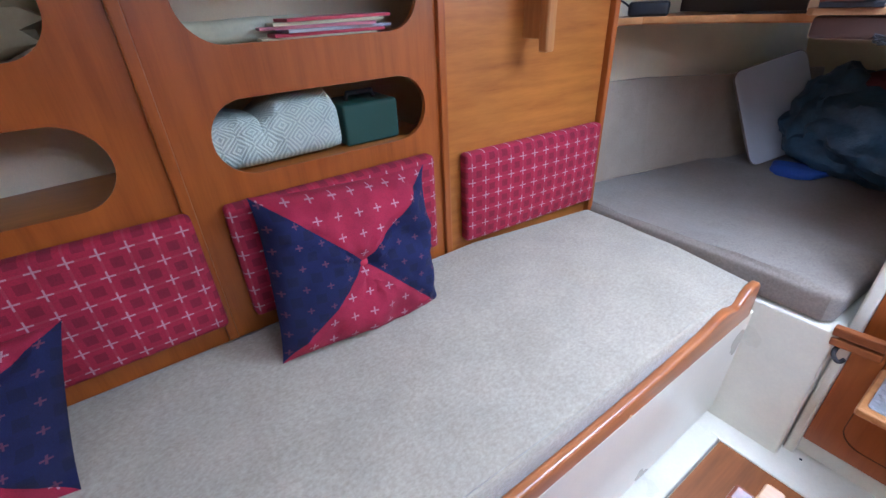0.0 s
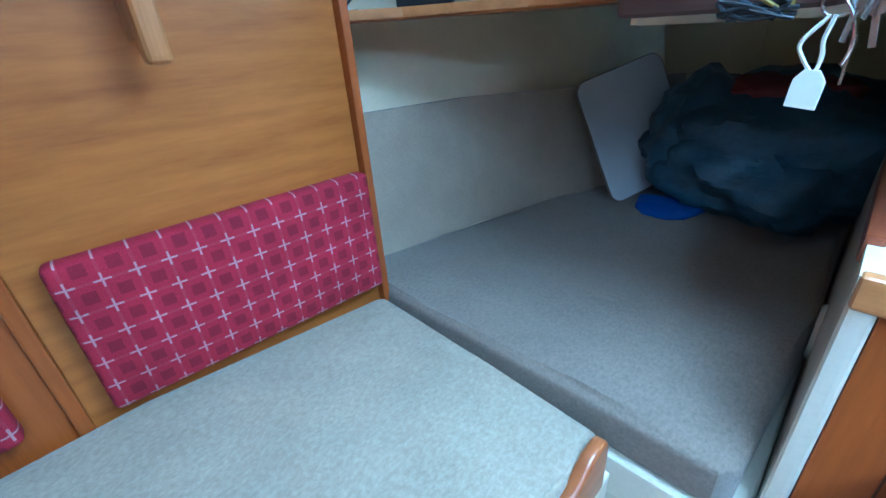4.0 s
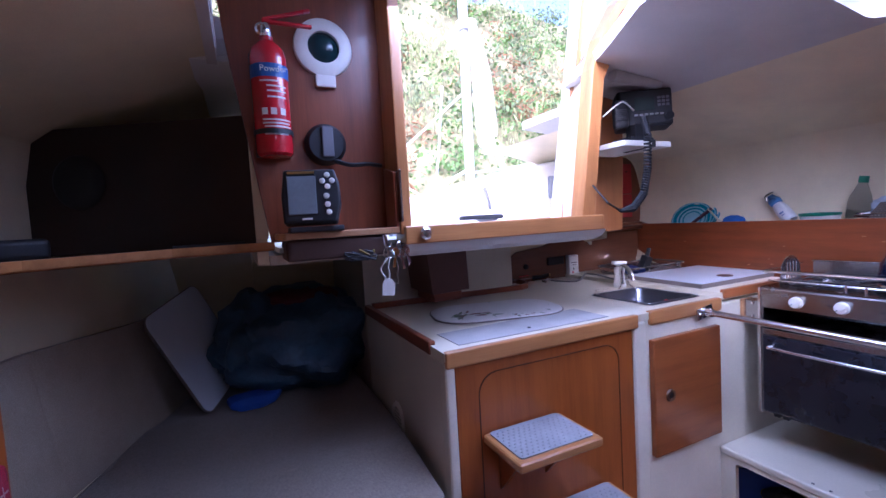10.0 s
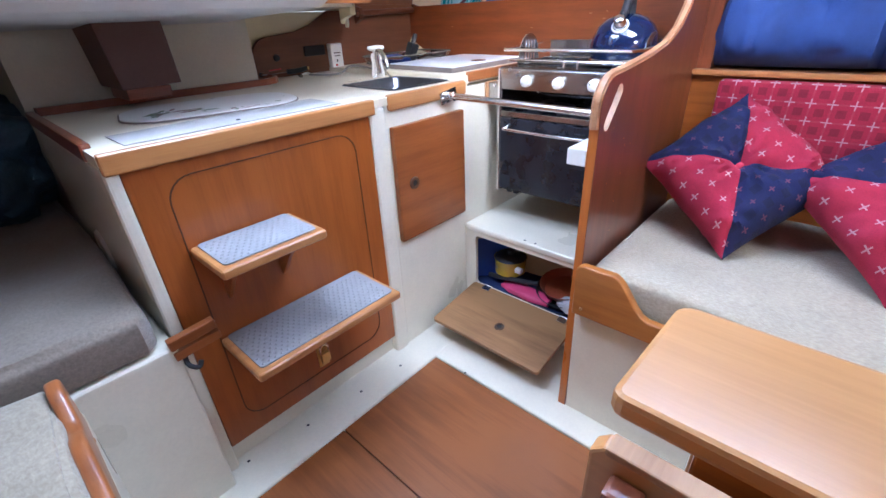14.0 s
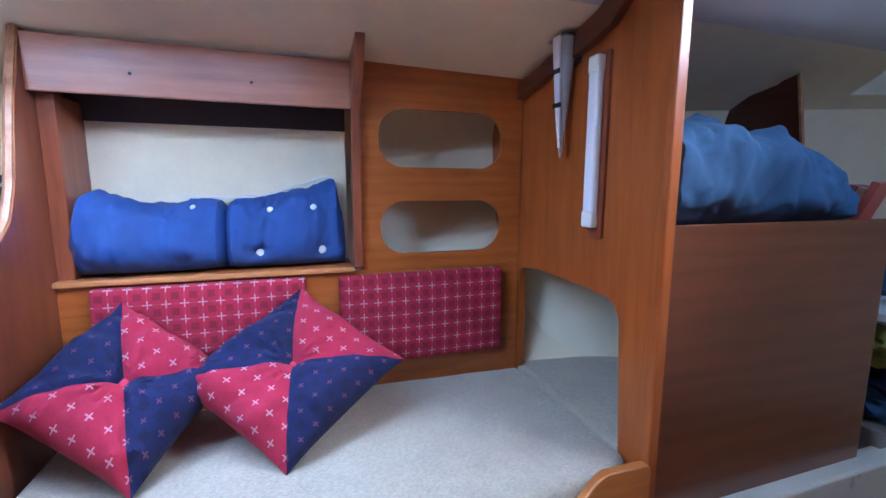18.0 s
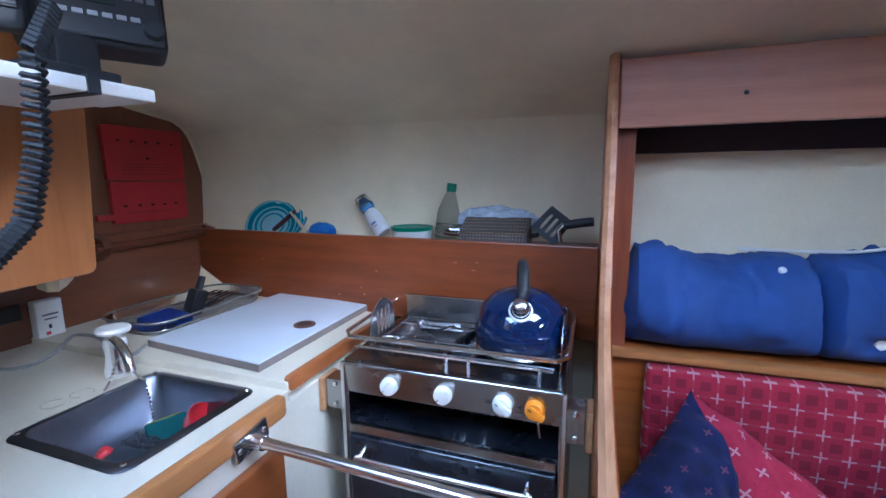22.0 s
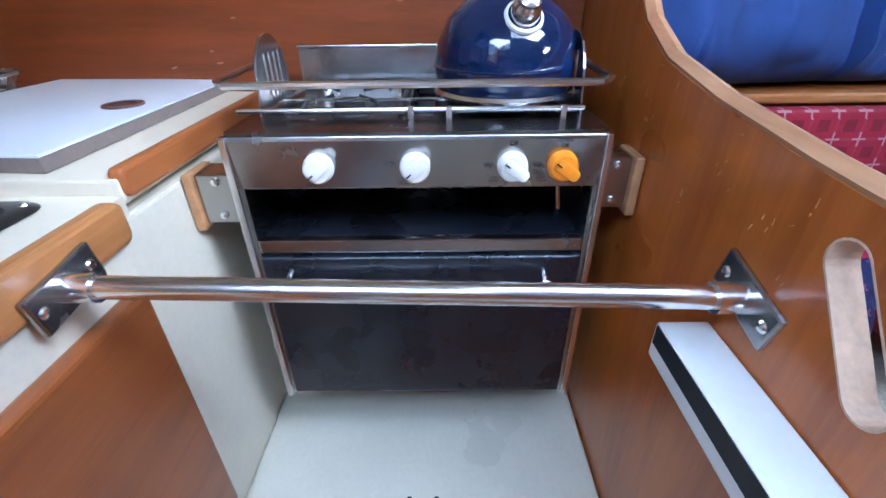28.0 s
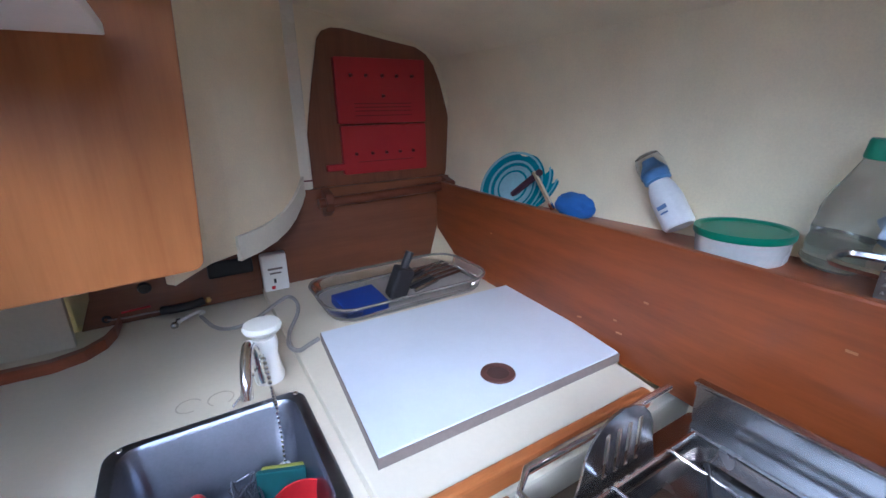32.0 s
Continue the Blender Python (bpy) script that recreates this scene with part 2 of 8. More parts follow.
DEEP_X = wood("deep_red_mahogany", (0.13, 0.034, 0.015), (0.06, 0.015, 0.007), 0, 0.28, 0.4)
LEE = wood("leeboard_mahogany", (0.40, 0.135, 0.040), (0.22, 0.064, 0.019), 1, 0.28, 0.4)
PLY_EDGE = wood("worn_ply_edge", (0.50, 0.27, 0.12), (0.28, 0.12, 0.045), 0, 0.5, 0.1)
TABLE = wood("table_teak", (0.60, 0.29, 0.10), (0.44, 0.19, 0.055), 1, 0.28, 0.5, 0.8)
FLAP = wood("flap_teak", (0.30, 0.155, 0.06), (0.12, 0.052, 0.017), 1, 0.5, 0.05, 0.7, 0.3)
SOLE = wood("sole_teak", (0.27, 0.088, 0.024), (0.135, 0.040, 0.011), 1, 0.34, 0.28, 0.6, 0.22)
GEL = plain("cream_gelcoat", (0.70, 0.65, 0.52), 0.3, vary=0.10, scale=2.2, coat=0.3)
FORMICA = plain("cream_worktop", (0.68, 0.61, 0.47), 0.4, vary=0.06, scale=4.0)
LINING = plain("cream_vinyl_lining", (0.80, 0.70, 0.485), 0.75, vary=0.12, scale=3.0, bump=0.35, grain=260.0)
HEADLINING = plain("grey_vinyl_headlining", (0.59, 0.57, 0.555), 0.7, vary=0.12, scale=2.5, bump=0.3, grain=240.0)
TWEED = tweed("oatmeal_tweed", (0.31, 0.258, 0.182), (0.445, 0.380, 0.276), 150.0, 0.005)
CARPET = tweed("brown_berth_cloth", (0.18, 0.143, 0.108), (0.265, 0.213, 0.163), 160.0, 0.003)
BERTH = tweed("beige_hull_cloth", (0.33, 0.262, 0.19), (0.46, 0.376, 0.285), 380.0, 0.001, 0.1)
RED = crossed("red_cross_cloth", (0.49, 0.016, 0.052), (0.26, 0.008, 0.03), (0.74, 0.55, 0.55), 0.05, 0.26)
RED_SMALL = crossed("red_patch_cloth", (0.47, 0.015, 0.055), (0.40, 0.01, 0.045), (0.72, 0.5, 0.5), 0.05, 0.2, False)
NAVY = crossed("navy_patch_cloth", (0.007, 0.011, 0.075), (0.004, 0.006, 0.040), (0.25, 0.07, 0.10), 0.05, 0.15)
DUVET = plain("blue_cotton", (0.034, 0.075, 0.26), 0.85, vary=0.2, scale=9.0, bump=0.3, grain=420.0)
DENIM = plain("dusty_blue_cotton", (0.06, 0.13, 0.25), 0.9, vary=0.25, scale=9.0, bump=0.4, grain=350.0)
STEEL = plain("brushed_steel", (0.44, 0.435, 0.43), 0.24, 1.0, 0.12, 9.0, 0.05, 300.0, rough_vary=0.12)
CHROME = plain("chrome", (0.86, 0.86, 0.87), 0.2, 1.0, 0.05, rough_vary=0.05)
BLACK = plain("black_enamel", (0.012, 0.014, 0.02), 0.28, vary=0.3, scale=12.0, coat=0.3)
DARK = plain("black_plastic", (0.016, 0.017, 0.02), 0.5, vary=0.25, bump=0.2, grain=500.0)
WHITE = plain("white_plastic", (0.80, 0.78, 0.72), 0.35, vary=0.05)
LAMINATE = plain("pale_laminate", (0.66, 0.70, 0.76), 0.35, vary=0.05, scale=5.0)
GREY_EDGE = plain("grey_brown_edge", (0.20, 0.16, 0.14), 0.6, vary=0.2)
BAG = plain("navy_bag_nylon", (0.034, 0.078, 0.125), 0.42, vary=0.4, scale=7.0, bump=0.4, grain=60.0, dist=0.006)
PAD = plain("grey_grip_pad", (0.28, 0.275, 0.28), 0.7, vary=0.15, bump=0.3)
RUBBER = plain("blue_strap", (0.02, 0.07, 0.33), 0.7)
BRASS = plain("brass", (0.65, 0.42, 0.15), 0.3, 1.0, 0.15)


# ---- shapes ----
def thing(name, label, category, group="", at=(0, 0, 0), kind=""):
    ob = new(name)
    ob.empty_display_size = 0.05
    ob.location = at
    return tagged(ob, label, category, group, kind)


def offset_of(ob):
    v = Vector((0, 0, 0))
    while ob:
        v += ob.location
        ob = ob.parent
    return v


def part(name, bm, material, parent=None, label="", smooth=False, uv=None):
    """Links a bmesh, in world metres, as one mesh object under a thing or a part. uv: two axes for the cloth's u and v."""
    if parent:
        bmesh.ops.translate(bm, vec=-offset_of(parent), verts=bm.verts)
    bmesh.ops.recalc_face_normals(bm, faces=bm.faces)
    if uv:
        lay = bm.loops.layers.uv.new("cloth")
        ua, va = Vector(uv[0]), Vector(uv[1])
        for f in bm.faces:
            for lp in f.loops:
                lp[lay].uv = (lp.vert.co.dot(ua), lp.vert.co.dot(va))
    if smooth:
        for f in bm.faces:
            f.smooth = True
        for e in bm.edges:
            if len(e.link_faces) == 2 and e.calc_face_angle(0) > 0.7:
                e.smooth = False
    me = bpy.data.meshes.new(name)
    bm.to_mesh(me)
    bm.free()
    for m in material if isinstance(material, (list, tuple)) else [material]:
        me.materials.append(m)
    ob = new(name, me)
    if parent:
        ob.parent = parent
    if label:
        ob["label"] = label
    return ob


def solid(name, bm, material, label, category="", kind="", group="", smooth=False, uv=None):
    return tagged(part(name, bm, material, None, "", smooth, uv), label, category, group, kind)


def soften(bm, width, seg=2, angle=0.5):
    if width > 0:
        ed = [e for e in bm.edges if len(e.link_faces) == 2 and e.calc_face_angle(0) > angle]
        bmesh.ops.bevel(bm, geom=ed, offset=width, segments=seg, affect="EDGES", profile=0.6)
    return bm


def box(x0, x1, y0, y1, z0, z1, bev=0.004, seg=2):
    bm = bmesh.new()
    bmesh.ops.create_cube(bm, size=1.0)
    for v in bm.verts:
        v.co = Vector(((x0 + x1) / 2 + v.co.x * (x1 - x0), (y0 + y1) / 2 + v.co.y * (y1 - y0), (z0 + z1) / 2 + v.co.z * (z1 - z0)))
    return soften(bm, bev, seg)


def turned(bm, m):
    bmesh.ops.transform(bm, matrix=m, verts=bm.verts)
    return bm


def joined(*bms):
    out = bms[0]
    for b in bms[1:]:
        me = bpy.data.meshes.new("tmp")
        b.to_mesh(me)
        out.from_mesh(me)
        b.free()
        bpy.data.meshes.remove(me)
    return out


PLANES = {"xz": lambda p, q, s: (p, s, q), "yz": lambda p, q, s: (s, p, q), "xy": lambda p, q, s: (p, q, s)}


def prism(pts, plane, a, b, holes=(), bev=0.0, seg=2):
    """An outline in a plane, with holes, made solid between a and b along the third axis."""
    bm = bmesh.new()
    put = PLANES[plane]
    if not holes:
        f = bm.faces.new([bm.verts.new(put(p, q, a)) for p, q in pts])
        faces = [f]
    else:
        for loop in (pts, *holes):
            vs = [bm.verts.new(put(p, q, a)) for p, q in loop]
            for k in range(len(vs)):
                bm.edges.new((vs[k - 1], vs[k]))
        faces = [g for g in bmesh.ops.triangle_fill(bm, use_beauty=True, edges=bm.edges[:])["geom"] if isinstance(g, bmesh.types.BMFace)]
    ret = bmesh.ops.extrude_face_region(bm, geom=faces)
    shift = Vector(put(0, 0, b)) - Vector(put(0, 0, a))
    bmesh.ops.translate(bm, vec=shift, verts=[g for g in ret["geom"] if isinstance(g, bmesh.types.BMVert)])
    bmesh.ops.recalc_face_normals(bm, faces=bm.faces)
    return soften(bm, bev, seg, 0.6)


def arc(cx, cy, r, a0, a1, n=6):
    return [(cx + r * math.cos(radians(a0 + (a1 - a0) * k / n)), cy + r * math.sin(radians(a0 + (a1 - a0) * k / n))) for k in range(n + 1)]


def rrect(x0, x1, y0, y1, r, n=5):
    return arc(x1 - r, y0 + r, r, -90, 0, n) + arc(x1 - r, y1 - r, r, 0, 90, n) + arc(x0 + r, y1 - r, r, 90, 180, n) + arc(x0 + r, y0 + r, r, 180, 270, n)


def lathe(profile, cx, cy, seg=28, z=0.0):
    bm = bmesh.new()
    rings = []
    for r, h in profile:
        if r < 1e-5:
            rings.append([bm.verts.new((cx, cy, z + h))])
        else:
            rings.append([bm.verts.new((cx + r * math.cos(2 * math.pi * k / seg), cy + r * math.sin(2 * math.pi * k / seg), z + h)) for k in range(seg)])
    for A, Bq in zip(rings, rings[1:]):
        for k in range(seg):
            j = (k + 1) % seg
            if len(A) == 1 and len(Bq) > 1:
                bm.faces.new((A[0], Bq[k], Bq[j]))
            elif len(Bq) == 1 and len(A) > 1:
                bm.faces.new((A[k], A[j], Bq[0]))
            elif len(A) > 1:
                bm.faces.new((A[k], A[j], Bq[j], Bq[k]))
    return bm


def tube(points, radius, seg=8, closed=False, smooth_steps=0):
    """A round rod, wire, pipe or hose along points; radius may be a list."""
    pts = [Vector(p) for p in points]
    if smooth_steps:
        ext = [pts[-1], *pts, pts[0], pts[1]] if closed else [2 * pts[0] - pts[1], *pts, 2 * pts[-1] - pts[-2]]
        fine = []
        for k in range(1, len(ext) - 2):
            p0, p1, p2, p3 = ext[k - 1 : k + 3]
            for s in range(smooth_steps):
                t = s / smooth_steps
                fine.append(0.5 * (2 * p1 + (p2 - p0) * t + (2 * p0 - 5 * p1 + 4 * p2 - p3) * t * t + (3 * p1 - p0 - 3 * p2 + p3) * t ** 3))
        pts = fine if closed else fine + [pts[-1]]
    bm = bmesh.new()
    n = len(pts)
    rings, ref = [], None
    for k in range(n):
        a, b = (pts[k - 1] if k or closed else pts[0]), (pts[(k + 1) % n] if k < n - 1 or closed else pts[-1])
        d = (b - a).normalized()
        if ref is None:
            ref = d.orthogonal().normalized()
        ref = (ref - d * ref.dot(d)).normalized()
        side = d.cross(ref)
        r = radius[k * len(radius) // n] if isinstance(radius, (list, tuple)) else radius
        rings.append([bm.verts.new(pts[k] + r * (ref * math.cos(2 * math.pi * j / seg) + side * math.sin(2 * math.pi * j / seg))) for j in range(seg)])
    for k in range(n if closed else n - 1):
        A, Bq = rings[k], rings[(k + 1) % n]
        for j in range(seg):
            i = (j + 1) % seg
            bm.faces.new((A[j], A[i], Bq[i], Bq[j]))
    if not closed:
        bm.faces.new(rings[0])
        bm.faces.new(rings[-1])
    return bm


def loft(sections, thick=0.0, out=(0, 0, 1)):
    """A sheet through lines of points; with a thickness it is closed to a solid, away from the room."""
    bm = bmesh.new()
    rows = [[bm.verts.new(p) for p in s] for s in sections]
    for A, Bq in zip(rows, rows[1:]):
        for k in range(len(A) - 1):
            bm.faces.new((A[k], A[k + 1], Bq[k + 1], Bq[k]))
    if thick:
        ret = bmesh.ops.extrude_face_region(bm, geom=bm.faces[:])
        bmesh.ops.translate(bm, vec=Vector(out) * thick, verts=[g for g in ret["geom"] if isinstance(g, bmesh.types.BMVert)])
    return bm


def cushion(outline, z0, z1, bulge=0.012, roll=0.02, tilt=None, seed=0, step=0.06):
    """A foam cushion over an outline in x and y, with rolled edges, a soft crown and shallow dents."""
    bm = prism(outline, "xy", z0, z1)
    soften(bm, roll, 4, 0.9)
    top = [f for f in bm.faces if f.normal.z > 0.9]
    bmesh.ops.triangulate(bm, faces=top)
    for _ in range(4):
        ed = [e for e in bm.edges if e.calc_length() > step * 1.5 and any(f.normal.z > 0.9 for f in e.link_faces)]
        if not ed:
            break
        bmesh.ops.subdivide_edges(bm, edges=ed, cuts=1)
        bmesh.ops.triangulate(bm, faces=[f for f in bm.faces if len(f.verts) > 4])
    for v in bm.verts:
        if v.co.z > (z0 + z1) / 2:
            v.co.z += bulge * (noise.noise(v.co * 3.0 + Vector((seed, 0, 0))) + 0.4 * noise.noise(v.co * 11.0))
        if tilt:
            v.co.z += tilt(v.co.x, v.co.y)
    return bm


# ---- structure: sole, liners, hull, ceiling ----
solid("floor", box(-1.4, 2.2, -3.0, 3.2, -0.06, -0.022, 0.0), GEL, "cream moulded cabin floor round the wooden sole", kind="structure")
solid("floor_liner_aft", box(-0.26, 1.14, 1.372, 1.56, -0.03, 0.012, 0.01, 3), GEL, "cream gelcoat margin behind the wooden sole", kind="structure")
solid("floor_liner_port", box(0.77, 1.14, -3.0, 1.38, -0.03, 0.012, 0.01, 3), GEL, "cream gelcoat margin along the port settee", kind="structure")
solid("floor_liner_starboard", box(-0.3, -0.145, -3.0, 1.38, -0.03, 0.012, 0.01, 3), GEL, "cream gelcoat margin along the starboard settee", kind="structure")
sole = thing("cabin_sole", "varnished teak cabin sole boards set in a cream liner", "floor boards", kind="structure")
for a, b in ((-0.138, 0.318), (0.322, 0.766)):
    for c, d in ((-3.0, -0.303), (-0.299, 1.37)):
        part("sole_board", box(a, b, c, d, -0.02, 0.006, 0.002), SOLE, sole)

HULL_Y = (-3.2, -2.0, -1.0, 0.0, 0.6, 1.2, 1.6, 2.0, 2.4, 3.0)


def side_line(y, sign):
    """The inside of hull and side deck at y, from the bilge up to the cabin side."""
    s = max(0.0, y - 1.0) * 0.10 if sign > 0 else max(0.0, y - 1.1) * 0.24
    f = max(0.0, -0.7 - y) * 0.42
    w = s + f
    prof = [(0.95, 0.0), (1.26, 0.3), (1.42, 0.65), (1.54, 1.05), (1.61, 1.28), (1.625, 1.5), (1.585, 1.62), (1.50, 1.665), (1.13, 1.725), (0.80, 1.785)]
    if sign < 0:
        prof = [(0.95, 0.0), (1.32, 0.3), (1.47, 0.65), (1.53, 1.05), (1.57, 1.28), (1.57, 1.5), (1.54, 1.62), (1.45, 1.665), (1.10, 1.725), (0.80, 1.785)]
    return [(0.32 + sign * max(px - w * (1 if k < 8 else 0.5 if k == 8 else 0.0), 0.1 + 0.02 * k), y, pz) for k, (px, pz) in enumerate(prof)]


for word, sign in (("port", 1), ("starboard", -1)):
    hull = loft([side_line(y, sign) for y in HULL_Y], 0.03, (sign * 1.0, 0, 0.2))
    solid("wall_hull_" + word, hull, LINING, "cream vinyl-lined hull side", kind="structure", smooth=True)


def roof_z(x):
    return 1.872 - 0.112 * abs(x - 0.32)


def roof_half(outline, holes):
    """One half of the sloping roof, with its hatch openings cut through."""
    bm = prism(outline, "xy", 0.0, 0.04, holes)
    for v in bm.verts:
        v.co.z += roof_z(v.co.x)
    return bm


HATCH = rrect(0.56, 1.075, 0.125, 1.05, 0.05)
port_roof = roof_half([(0.32, 0.06), (1.125, 0.06), (1.125, 2.44), (0.96, 2.44), (0.96, 1.878), (0.735, 1.845), (0.68, 1.64), (0.605, 1.48), (0.515, 1.30), (0.46, 1.08), (0.32, 1.08)], [HATCH])
starboard_roof = roof_half([(0.32, 0.06), (0.32, 1.08), (-0.06, 1.08), (-0.06, 1.32), (-0.475, 1.32), (-0.475, 1.735), (-0.40, 1.735), (-0.40, 2.96), (-0.485, 2.96), (-0.485, 0.06)], [])


def high_roof_z(x):
    """The domed roof forward: steep at its sides, almost flat in the middle."""
    rise = [(0.0, 2.05), (0.28, 2.03), (0.46, 2.0), (0.568, 1.937), (0.68, 1.845), (0.74, 1.803), (0.805, 1.782)]
    d = abs(x - 0.32)
    for (a, za), (b, zb) in zip(rise, rise[1:]):
        if d <= b + 1e-6:
            return za + (zb - za) * (d - a) / (b - a)
    return 1.782


forward_roof = bmesh.new()
roof_xs = [1.125, 1.09, 1.06, 1.03, 1.0, 0.945, 0.888, 0.835, 0.78, 0.69, 0.60, 0.45, 0.30, 0.04, -0.14, -0.20, -0.248, -0.36, -0.42, -0.485]
roof_ys = [0.0605, -0.05, -0.15, -0.25, -0.36, -0.5, -0.69, -1.2, -1.7, -3.2]
grid = []
for y in roof_ys:
    f = min(1.0, max(0.0, (0.06 - y) / 0.42))
    f = f * f * (3 - 2 * f)
    grid.append([forward_roof.verts.new((x, y, roof_z(x) + (high_roof_z(x) - roof_z(x)) * f)) for x in roof_xs])
for j in range(len(roof_ys) - 1):
    for i in range(len(roof_xs) - 1):
        if not (roof_ys[j] == -1.2 and -0.2 <= roof_xs[i + 1] and roof_xs[i] <= 0.3):
            forward_roof.faces.new((grid[j][i], grid[j][i + 1], grid[j + 1][i + 1], grid[j + 1][i]))
bmesh.ops.recalc_face_normals(forward_roof, faces=forward_roof.faces)
if sum(f.normal.z for f in forward_roof.faces) > 0:
    bmesh.ops.reverse_faces(forward_roof, faces=forward_roof.faces)
bmesh.ops.solidify(forward_roof, geom=forward_roof.faces[:], thickness=0.03)
solid("ceiling_forward", forward_roof, HEADLINING, "grey vinyl headlining domed towards the main bulkhead", kind="structure", smooth=True)
solid("ceiling", joined(port_roof, starboard_roof), HEADLINING, "grey vinyl headlining under the cabin roof", kind="structure")
solid("ceiling_raised", joined(box(-0.50, -0.06, 1.29, 1.74, 2.02, 2.05, 0.0), box(-0.50, -0.06, 1.29, 1.318, 1.80, 2.018, 0.0), box(-0.50, -0.477, 1.32, 1.74, 1.76, 2.018, 0.0)), HEADLINING, "grey vinyl headlining raised beside the companionway", kind="structure")
win = thing("roof_window", "long roof window with rounded corners and white sky above", "window", kind="structure")
rim = prism(rrect(0.535, 1.10, 0.10, 1.075, 0.065), "xy", -0.007, 0.0, [HATCH])
for v in rim.verts:
    v.co.z += roof_z(v.co.x)
part("window_frame", rim, HEADLINING, win)
pane = prism(HATCH, "xy", 0.03, 0.034)
for v in pane.verts:
    v.co.z += roof_z(v.co.x)
pane = part("pane", pane, glassy("roof_glass", (0.95, 0.97, 1.0)), win)
pane.visible_shadow = False
solid("wall_forward", box(-1.4, 2.2, -3.1, -3.05, -0.05, 2.15, 0.0), LINING, "cream lining at the bow", kind="structure")
solid("wall_stern", joined(box(-1.4, -0.42, 2.98, 3.05, -0.05, 1.85, 0.0), box(-0.419, 1.0, 2.98, 3.05, -0.05, 1.238, 0.0)), LINING, "cream lining at the after end under the cockpit", kind="structure")

# ---- starboard settee ----
solid("settee_base_starboard", prism([(-0.95, 0), (-0.25, 0), (-0.215, 0.06), (-0.205, 0.50), (-0.95, 0.50)], "xz", -1.6, 1.452, bev=0.008), GEL, "cream gelcoat front of the starboard settee", kind="structure")
solid("berth_base_starboard", box(-1.2, -0.002, 1.455, 2.95, -0.02, 0.535, 0.012, 3), GEL, "cream gelcoat base of the quarter berth", kind="structure")


def rise(x, y):
    dent = noise.noise(Vector((x * 3.0 + y * 1.5, y * 15.0 - x * 6.0, 2.0)))
    return max(0.0, -0.25 - x) * 0.06 + 0.006 * dent * max(0.0, min(1.0, (y - 0.45) / 0.3))


solid("settee_cushion", cushion([(-0.93, -1.55), (-0.23, -1.55), (-0.235, 0.9), (-0.225, 1.445), (-0.855, 1.45), (-0.92, 0.9)], 0.49, 0.602, 0.012, 0.03, rise, 1, 0.03), TWEED,
      "long oatmeal tweed settee cushion on the starboard side", "cushion", smooth=True)
solid("berth_cushion", cushion([(-1.05, 1.463), (-0.055, 1.463), (-0.03, 1.49), (-0.004, 2.0), (-0.01, 2.9), (-0.66, 2.9), (-1.02, 1.6)], 0.54, 0.645, 0.016, 0.025, lambda x, y: 0.006 * noise.noise(Vector((x * 9 + y * 4, y * 7 - x * 5, 9.0))) + 0.008 * abs(noise.noise(Vector((x * 5 - y * 6, y * 2.5 + x * 2, 4.0)))) - 0.002, 2, 0.035), CARPET,
      "brown cloth quarter berth cushion running aft", "cushion", smooth=True)


def board_profile(y0, y1, low, high, y_mid, wave=0.09):
    """The side view of a leeboard: low along most of its length, with an S-curve up to a higher end."""
    pts = [(y0, low - 0.06), (y1, low - 0.06), (y1, high - 0.02)] + arc(y1 - math.copysign(0.02, y1 - y0), high - 0.02, 0.02, 0 if y1 > y0 else 180, 90, 4)
    s = math.copysign(1, y1 - y0)
    for k in range(9):
        t = 1 - k / 8
        pts.append((y_mid - s * wave + s * 2 * wave * t, low + (high - low) * (3 * t * t - 2 * t ** 3) - 0.007 * math.sin(t * math.pi * 2)))
    pts.append((y0, low))
    return pts


def leeboard(outline, x0, x1, material, label, group, caps, roll=0.006):
    """A leeboard with pale screw caps along its foot; caps: the places along y and up z."""
    ob = thing("leeboard", label, "leeboard", group)
    part("board", prism(outline, "yz", x0, x1, bev=roll, seg=3), material, ob, smooth=True)
    for y, z in caps:
        f = x1 if abs(x0) > 0.5 and x0 < 0.3 or x0 < 0 else x0
        part("screw_cap", turned(lathe([(0, 0.002), (0.004, 0.0015), (0.0055, 0)], 0, 0, 12), Matrix.Translation((f, y, z)) @ pose(0, 0, 0, 0, 90 if f == x1 else -90, 0)), PLY_EDGE, ob, "pale screw cap")
    return ob


scroll = [(-1.55, 0.475), (1.425, 0.475), (1.425, 0.595)] + arc(1.402, 0.598, 0.023, 0, 90, 4) + [(1.37, 0.619), (1.345, 0.606), (1.32, 0.585), (1.30, 0.579), (1.275, 0.584), (1.25, 0.594), (1.22, 0.596), (1.18, 0.588), (1.12, 0.574), (1.0, 0.562), (0.85, 0.553), (0.6, 0.548), (-1.55, 0.548)]
leeboard(scroll, -0.232, -0.206, LEE, "varnished mahogany leeboard with a scrolled end along the settee", "", ((1.34, 0.50), (0.8, 0.50), (0.2, 0.50)), 0.009)

